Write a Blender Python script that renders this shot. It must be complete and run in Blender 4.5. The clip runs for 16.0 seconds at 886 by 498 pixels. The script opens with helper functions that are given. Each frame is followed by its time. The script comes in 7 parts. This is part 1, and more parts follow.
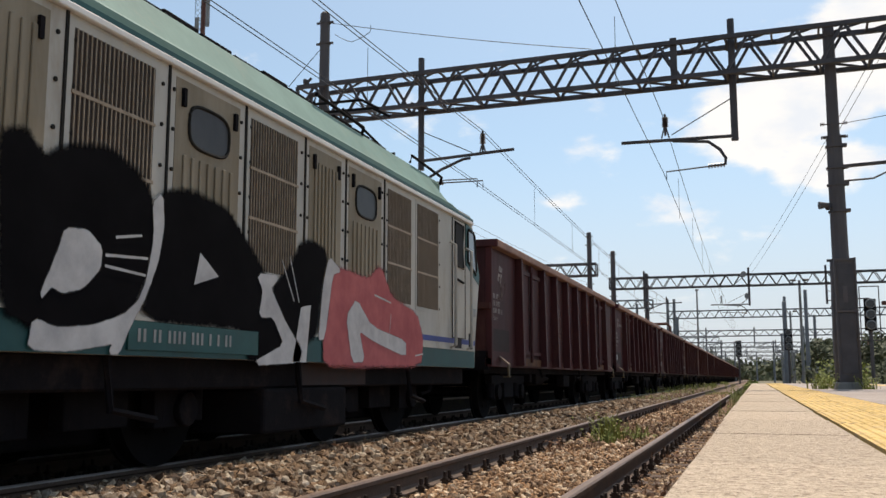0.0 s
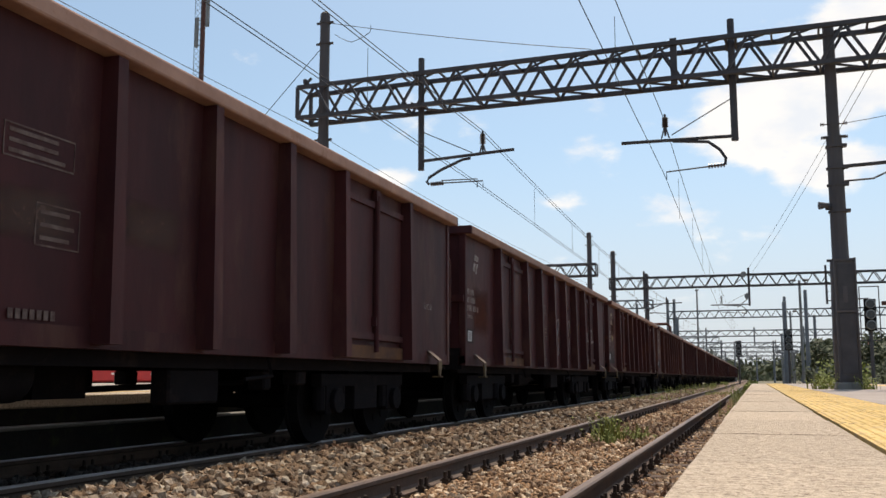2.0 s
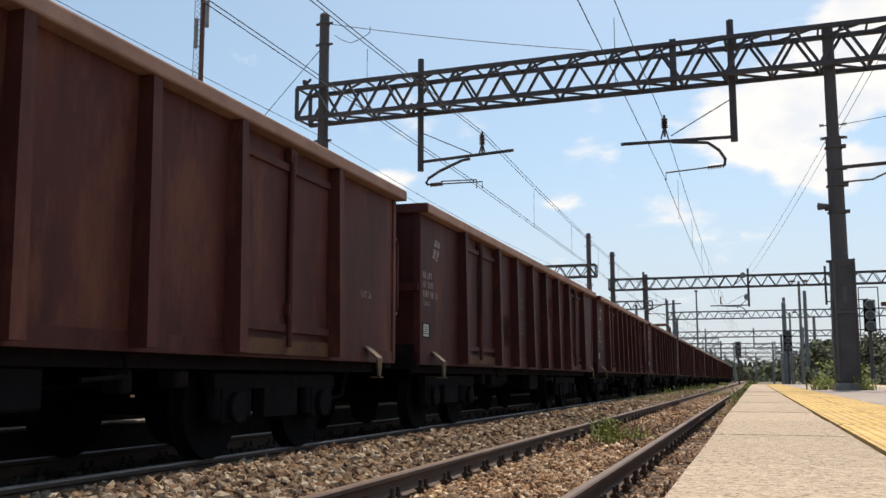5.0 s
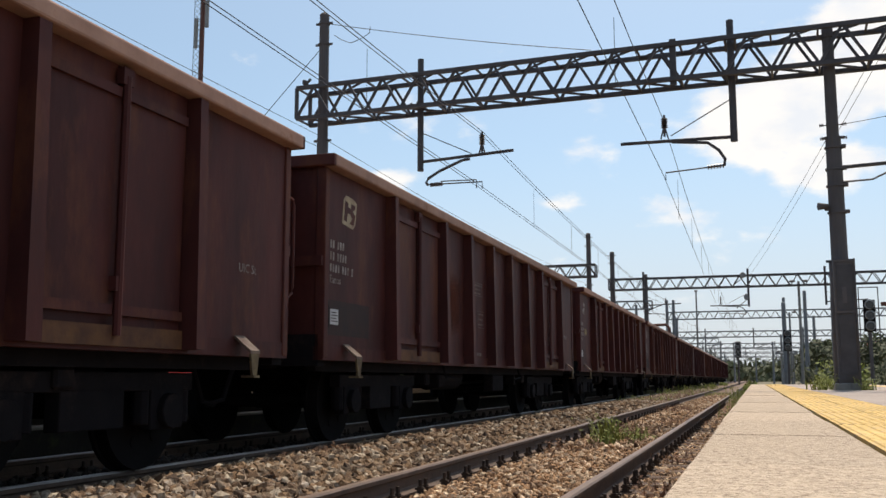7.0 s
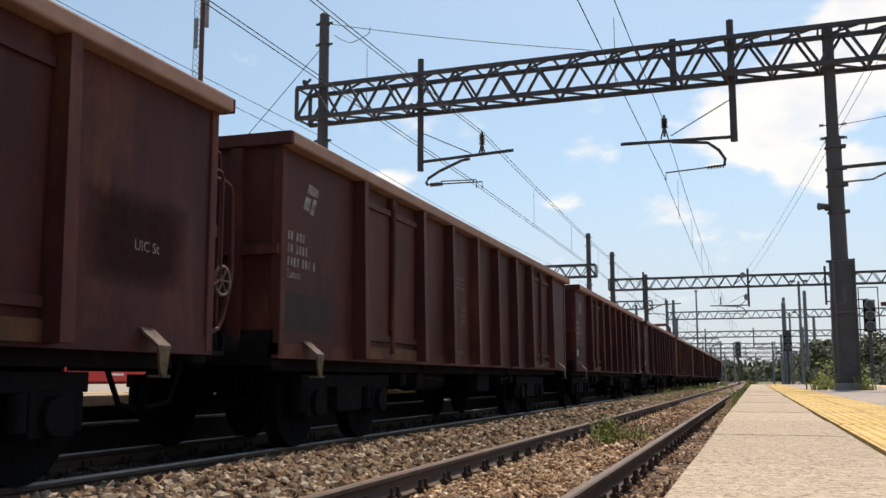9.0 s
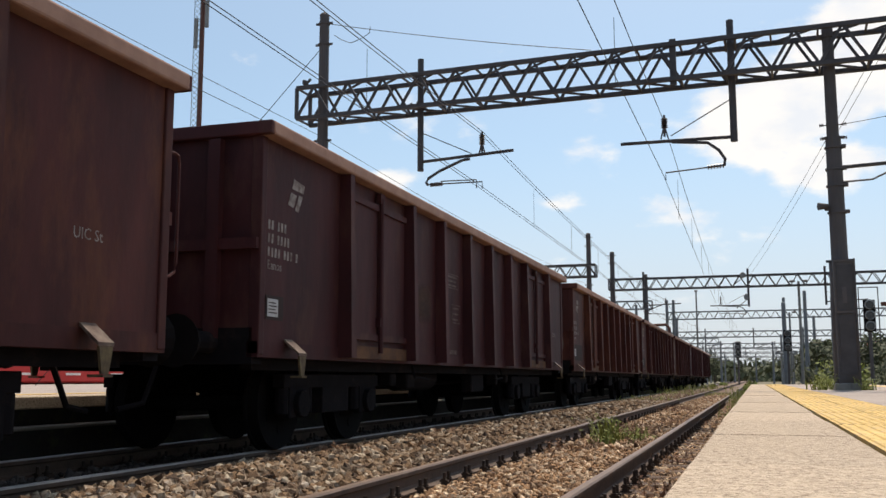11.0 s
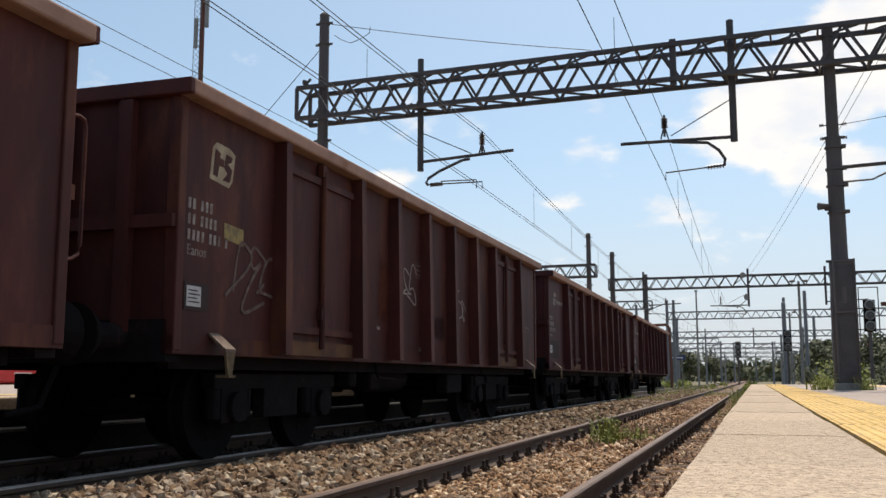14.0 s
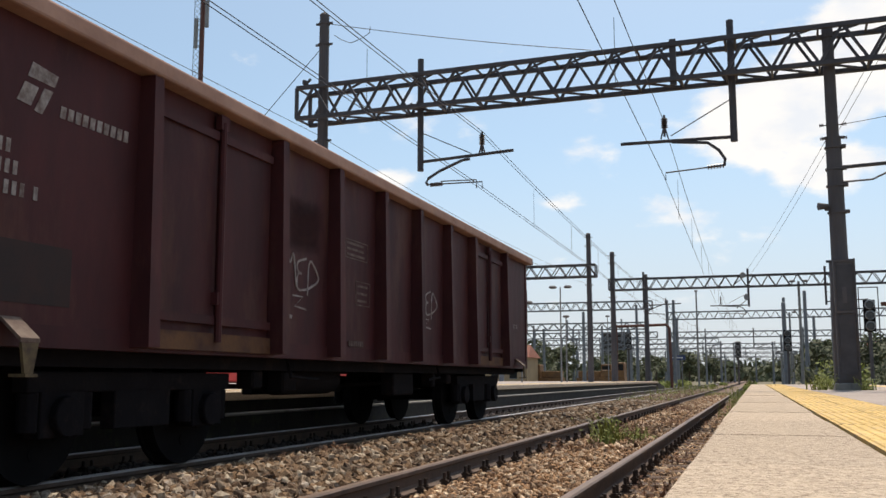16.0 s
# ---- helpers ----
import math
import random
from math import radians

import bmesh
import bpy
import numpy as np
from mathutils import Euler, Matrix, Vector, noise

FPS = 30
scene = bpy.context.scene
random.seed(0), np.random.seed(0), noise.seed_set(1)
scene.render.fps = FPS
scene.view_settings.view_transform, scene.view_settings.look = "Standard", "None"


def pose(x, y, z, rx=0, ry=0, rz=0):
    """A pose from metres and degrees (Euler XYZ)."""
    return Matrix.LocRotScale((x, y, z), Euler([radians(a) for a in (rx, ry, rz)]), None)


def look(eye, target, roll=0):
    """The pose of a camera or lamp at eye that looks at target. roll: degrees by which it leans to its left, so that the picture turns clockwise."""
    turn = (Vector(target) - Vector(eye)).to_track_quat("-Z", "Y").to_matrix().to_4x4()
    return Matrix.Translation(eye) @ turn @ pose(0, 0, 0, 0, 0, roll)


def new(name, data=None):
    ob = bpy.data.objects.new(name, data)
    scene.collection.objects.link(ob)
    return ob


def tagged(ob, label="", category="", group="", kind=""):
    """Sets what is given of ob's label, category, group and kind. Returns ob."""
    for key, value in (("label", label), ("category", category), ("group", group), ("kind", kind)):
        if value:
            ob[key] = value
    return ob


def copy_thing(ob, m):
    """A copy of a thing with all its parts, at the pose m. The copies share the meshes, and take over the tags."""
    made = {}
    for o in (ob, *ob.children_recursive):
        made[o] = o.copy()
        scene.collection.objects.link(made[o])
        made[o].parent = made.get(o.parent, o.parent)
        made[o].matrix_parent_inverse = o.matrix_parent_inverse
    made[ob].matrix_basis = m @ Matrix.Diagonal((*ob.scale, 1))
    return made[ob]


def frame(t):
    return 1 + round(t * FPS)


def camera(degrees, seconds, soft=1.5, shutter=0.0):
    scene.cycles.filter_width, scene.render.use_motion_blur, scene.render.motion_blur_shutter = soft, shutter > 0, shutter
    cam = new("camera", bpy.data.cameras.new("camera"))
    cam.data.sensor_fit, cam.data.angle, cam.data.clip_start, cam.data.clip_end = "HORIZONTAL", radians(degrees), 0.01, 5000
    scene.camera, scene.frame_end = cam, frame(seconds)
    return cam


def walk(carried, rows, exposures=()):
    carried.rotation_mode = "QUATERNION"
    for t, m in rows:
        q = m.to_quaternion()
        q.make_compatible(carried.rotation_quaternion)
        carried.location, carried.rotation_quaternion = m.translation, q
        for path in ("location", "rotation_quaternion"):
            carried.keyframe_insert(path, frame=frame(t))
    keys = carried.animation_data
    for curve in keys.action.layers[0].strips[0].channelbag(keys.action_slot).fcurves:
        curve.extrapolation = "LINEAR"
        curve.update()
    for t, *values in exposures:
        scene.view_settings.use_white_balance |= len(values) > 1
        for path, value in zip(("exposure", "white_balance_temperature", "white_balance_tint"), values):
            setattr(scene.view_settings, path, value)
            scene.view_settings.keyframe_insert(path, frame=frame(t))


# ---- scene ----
EYE = (0, 0, 0.71)
cam = camera(49.52, 16.0, soft=1.5)
walk(cam, [
    (0.0, look(EYE, (-30.476, 94.308, 14.020))),
    (2.5, look(EYE, (-30.474, 94.305, 14.049))),
    (4.2, look(EYE, (-30.434, 94.308, 14.117))),
    (7.0, look(EYE, (-30.404, 94.318, 14.117))),
    (16.0, look(EYE, (-30.404, 94.318, 14.117))),
], exposures=[(0.0, 0.10, 7100, 14), (16.0, 0.10, 7100, 14)])

# ---- light ----
SUN_DIR = Vector((0.048, 0.42, 0.90)).normalized()
sun = new("sun", bpy.data.lights.new("sun", "SUN"))
sun.data.energy, sun.data.angle, sun.data.color = 4.0, radians(0.6), (1.0, 0.94, 0.85)
sun.matrix_world = look(SUN_DIR * 50, (0, 0, 0))


def sky_world():
    w = bpy.data.worlds.new("sky")
    w.use_nodes = True
    scene.world = w
    nt = w.node_tree
    N, L = nt.nodes, nt.links
    N.clear()
    out = N.new("ShaderNodeOutputWorld")
    bg, cb, mix = N.new("ShaderNodeBackground"), N.new("ShaderNodeBackground"), N.new("ShaderNodeMixShader")
    sky = N.new("ShaderNodeTexSky")
    sky.sky_type, sky.sun_disc = "NISHITA", False
    sky.sun_elevation = math.asin(SUN_DIR.z)
    sky.sun_rotation = math.atan2(SUN_DIR.x, SUN_DIR.y)
    sky.air_density, sky.dust_density, sky.ozone_density = 1.0, 1.2, 1.0
    bg.inputs[1].default_value = 0.155
    lift = N.new("ShaderNodeVectorMath")
    tco = N.new("ShaderNodeTexCoord")
    L.new(tco.outputs["Generated"], lift.inputs[0])
    lift.inputs[1].default_value = (0, 0, 0.085)
    L.new(lift.outputs[0], sky.inputs[0])
    tint = N.new("ShaderNodeMix")
    tint.data_type, tint.blend_type = "RGBA", "MULTIPLY"
    tint.inputs[0].default_value = 1.0
    tint.inputs[7].default_value = (0.95, 1.055, 0.99, 1)
    L.new(sky.outputs[0], tint.inputs[6])
    L.new(tint.outputs[2], bg.inputs[0])
    # summer haze that thickens towards the horizon all round
    haze, air = N.new("ShaderNodeBackground"), N.new("ShaderNodeMixShader")
    haze.inputs[0].default_value, haze.inputs[1].default_value = (0.85, 0.90, 0.99, 1), 0.70
    sep, hz = N.new("ShaderNodeSeparateXYZ"), N.new("ShaderNodeMapRange")
    L.new(tco.outputs["Generated"], sep.inputs[0])
    hz.interpolation_type = "SMOOTHSTEP"
    hz.inputs[1].default_value, hz.inputs[2].default_value = -0.05, 0.26
    hz.inputs[3].default_value, hz.inputs[4].default_value = 0.95, 0.0
    L.new(sep.outputs["Z"], hz.inputs[0])
    L.new(hz.outputs[0], air.inputs[0])
    L.new(bg.outputs[0], air.inputs[1])
    L.new(haze.outputs[0], air.inputs[2])
    cb.inputs[0].default_value, cb.inputs[1].default_value = (0.93, 0.965, 1.0, 1), 0.98
    tc = N.new("ShaderNodeTexCoord")
    # cumulus banks: soft lumps round a few directions, torn by noise
    total = None
    for d, size, gain in CLOUDS:
        dot = N.new("ShaderNodeVectorMath")
        dot.operation = "SUBTRACT"
        L.new(tc.outputs["Generated"], dot.inputs[0])
        dot.inputs[1].default_value = d
        sc = N.new("ShaderNodeVectorMath")
        sc.operation = "MULTIPLY"
        L.new(dot.outputs[0], sc.inputs[0])
        sc.inputs[1].default_value = (1 / size[0], 1 / size[0], 1 / size[1])
        ln = N.new("ShaderNodeVectorMath")
        ln.operation = "LENGTH"
        L.new(sc.outputs[0], ln.inputs[0])
        mr = N.new("ShaderNodeMapRange")
        mr.inputs[1].default_value, mr.inputs[2].default_value = 0.0, 1.0
        mr.inputs[3].default_value, mr.inputs[4].default_value = gain, 0.0
        L.new(ln.outputs["Value"], mr.inputs[0])
        if total is None:
            total = mr.outputs[0]
        else:
            add = N.new("ShaderNodeMath")
            add.operation = "MAXIMUM"
            L.new(total, add.inputs[0])
            L.new(mr.outputs[0], add.inputs[1])
            total = add.outputs[0]
    st = N.new("ShaderNodeVectorMath")
    st.operation = "MULTIPLY"
    st.inputs[1].default_value = (1, 1, 1.9)
    L.new(tc.outputs["Generated"], st.inputs[0])
    nz = N.new("ShaderNodeTexNoise")
    nz.inputs["Scale"].default_value, nz.inputs["Detail"].default_value, nz.inputs["Roughness"].default_value = 11, 8, 0.55
    L.new(st.outputs[0], nz.inputs["Vector"])
    mul = N.new("ShaderNodeMath")
    mul.operation = "MULTIPLY_ADD"
    mul.inputs[1].default_value, mul.inputs[2].default_value = 1.7, -0.85
    L.new(nz.outputs[0], mul.inputs[0])
    ad = N.new("ShaderNodeMath")
    L.new(mul.outputs[0], ad.inputs[0])
    L.new(total, ad.inputs[1])
    mr = N.new("ShaderNodeMapRange")
    mr.interpolation_type = "SMOOTHSTEP"
    mr.inputs[1].default_value, mr.inputs[2].default_value, mr.inputs[4].default_value = 0.22, 0.54, 0.95
    L.new(ad.outputs[0], mr.inputs[0])
    L.new(mr.outputs[0], mix.inputs[0])
    L.new(air.outputs[0], mix.inputs[1])
    # grey undersides and folds in the cumulus
    fold, tone = N.new("ShaderNodeTexNoise"), N.new("ShaderNodeValToRGB")
    fold.inputs["Scale"].default_value, fold.inputs["Detail"].default_value = 17, 5
    L.new(st.outputs[0], fold.inputs["Vector"])
    tone.color_ramp.elements[0].position, tone.color_ramp.elements[1].position = 0.36, 0.60
    tone.color_ramp.elements[0].color, tone.color_ramp.elements[1].color = (0.80, 0.88, 0.97, 1), (0.97, 1.0, 1.0, 1)
    L.new(fold.outputs[0], tone.inputs[0])
    L.new(tone.outputs[0], cb.inputs[0])
    L.new(cb.outputs[0], mix.inputs[2])
    L.new(mix.outputs[0], out.inputs[0])


CLOUDS = [((0.046, 0.965, 0.257), (0.13, 0.075), 1.0), ((0.130, 0.945, 0.300), (0.13, 0.085), 1.05), ((0.112, 0.930, 0.351), (0.10, 0.045), 0.85), ((0.000, 0.973, 0.230), (0.09, 0.035), 0.8), ((0.09, 0.97, 0.21), (0.13, 0.06), 0.72),
          ((-0.352, 0.913, 0.207), (0.055, 0.024), 0.8), ((-0.194, 0.965, 0.179), (0.06, 0.022), 0.6), ((0.02, 0.97, 0.15), (0.25, 0.05), 0.24),
          ((-0.6, -0.5, 0.4), (0.5, 0.2), 0.7), ((0.8, 0.1, 0.35), (0.5, 0.2), 0.8)]
sky_world()


# ---- materials ----
def mat(name, a, b=None, scale=3.0, rough=0.75, metal=0.0, bump=0.15, bscale=60.0, stain=None, stain_scale=1.2, stain_lo=0.55, stain_hi=0.7, vary=0.0, island=0.0, squash=(1, 1, 1), spec=0.3):
    """Two colours in a coarse noise, a stain colour in another, fine relief."""
    m = bpy.data.materials.new(name)
    m.use_nodes = True
    N, L = m.node_tree.nodes, m.node_tree.links
    p = N["Principled BSDF"]
    p.inputs["Roughness"].default_value, p.inputs["Metallic"].default_value = rough, metal
    p.inputs["Specular IOR Level"].default_value = spec
    b = b or tuple(c * 0.75 for c in a)
    tc, mp, info = N.new("ShaderNodeTexCoord"), N.new("ShaderNodeMapping"), N.new("ShaderNodeObjectInfo")
    mp.inputs["Scale"].default_value = squash
    L.new(tc.outputs["Object"], mp.inputs[0])
    if vary:
        off = N.new("ShaderNodeVectorMath")
        off.operation = "SCALE"
        off.inputs[0].default_value = (37, 23, 11)
        L.new(info.outputs["Random"], off.inputs["Scale"])
        L.new(off.outputs[0], mp.inputs["Location"])
    n1 = N.new("ShaderNodeTexNoise")
    n1.inputs["Scale"].default_value, n1.inputs["Detail"].default_value, n1.inputs["Roughness"].default_value = scale, 6, 0.65
    L.new(mp.outputs[0], n1.inputs["Vector"])
    r1 = N.new("ShaderNodeValToRGB")
    r1.color_ramp.elements[0].position, r1.color_ramp.elements[1].position = 0.35, 0.65
    r1.color_ramp.elements[0].color, r1.color_ramp.elements[1].color = (*a, 1), (*b, 1)
    L.new(n1.outputs[0], r1.inputs[0])
    col = r1.outputs[0]
    if stain:
        n2 = N.new("ShaderNodeTexNoise")
        n2.inputs["Scale"].default_value, n2.inputs["Detail"].default_value, n2.inputs["Roughness"].default_value = stain_scale, 7, 0.7
        L.new(mp.outputs[0], n2.inputs["Vector"])
        mr = N.new("ShaderNodeMapRange")
        mr.inputs[1].default_value, mr.inputs[2].default_value = stain_lo, stain_hi
        L.new(n2.outputs[0], mr.inputs[0])
        mx = N.new("ShaderNodeMix")
        mx.data_type = "RGBA"
        L.new(mr.outputs[0], mx.inputs[0])
        L.new(col, mx.inputs[6])
        mx.inputs[7].default_value = (*stain, 1)
        col = mx.outputs[2]
    if vary or island:
        hs = N.new("ShaderNodeHueSaturation")
        mr = N.new("ShaderNodeMapRange")
        k = vary or island
        mr.inputs[3].default_value, mr.inputs[4].default_value = 1 - k, 1 + k
        if island:
            geo = N.new("ShaderNodeNewGeometry")
            L.new(geo.outputs["Random Per Island"], mr.inputs[0])
        else:
            L.new(info.outputs["Random"], mr.inputs[0])
        L.new(mr.outputs[0], hs.inputs["Value"])
        L.new(col, hs.inputs["Color"])
        col = hs.outputs[0]
    L.new(col, p.inputs["Base Color"])
    if bump:
        n3 = N.new("ShaderNodeTexNoise")
        n3.inputs["Scale"].default_value, n3.inputs["Detail"].default_value = bscale, 5
        L.new(mp.outputs[0], n3.inputs["Vector"])
        bp = N.new("ShaderNodeBump")
        bp.inputs["Strength"].default_value, bp.inputs["Distance"].default_value = bump, 0.02
        L.new(n3.outputs[0], bp.inputs["Height"])
        L.new(bp.outputs[0], p.inputs["Normal"])
    return m


def stone_material(name="ballast_stone", gain=(1, 1, 1)):
    """Ballast: each stone takes its own tone out of a ramp."""
    m = mat(name, (0.5, 0.45, 0.4), scale=30, rough=0.9, bump=0.5, bscale=80)
    N, L = m.node_tree.nodes, m.node_tree.links
    geo, ramp = N.new("ShaderNodeNewGeometry"), N.new("ShaderNodeValToRGB")
    cr = ramp.color_ramp
    cr.interpolation = "LINEAR"
    tones = [(0, (0.05, 0.033, 0.022)), (0.25, (0.15, 0.094, 0.055)), (0.5, (0.27, 0.17, 0.092)), (0.78, (0.26, 0.195, 0.13)), (1, (0.54, 0.46, 0.34))]
    tones = [(q, tuple(v * g for v, g in zip(c, gain))) for q, c in tones]
    cr.elements[0].position, cr.elements[0].color = 0, (*tones[0][1], 1)
    cr.elements[1].position, cr.elements[1].color = 1, (*tones[-1][1], 1)
    for q, c in tones[1:-1]:
        cr.elements.new(q).color = (*c, 1)
    L.new(geo.outputs["Random Per Island"], ramp.inputs[0])
    mx = N.new("ShaderNodeMix")
    mx.data_type, mx.blend_type = "RGBA", "MULTIPLY"
    mx.inputs[0].default_value = 0.6
    p = N["Principled BSDF"]
    src = p.inputs["Base Color"].links[0].from_socket
    L.new(ramp.outputs[0], mx.inputs[6])
    n = N.new("ShaderNodeTexNoise")
    n.inputs["Scale"].default_value = 40
    tc = N.new("ShaderNodeTexCoord")
    L.new(tc.outputs["Object"], n.inputs["Vector"])
    mr = N.new("ShaderNodeMapRange")
    mr.inputs[1].default_value, mr.inputs[2].default_value, mr.inputs[3].default_value, mr.inputs[4].default_value = 0.3, 0.7, 0.6, 1.4
    L.new(n.outputs[0], mr.inputs[0])
    L.new(mr.outputs[0], mx.inputs[7])
    L.new(mx.outputs[2], p.inputs["Base Color"])
    return m


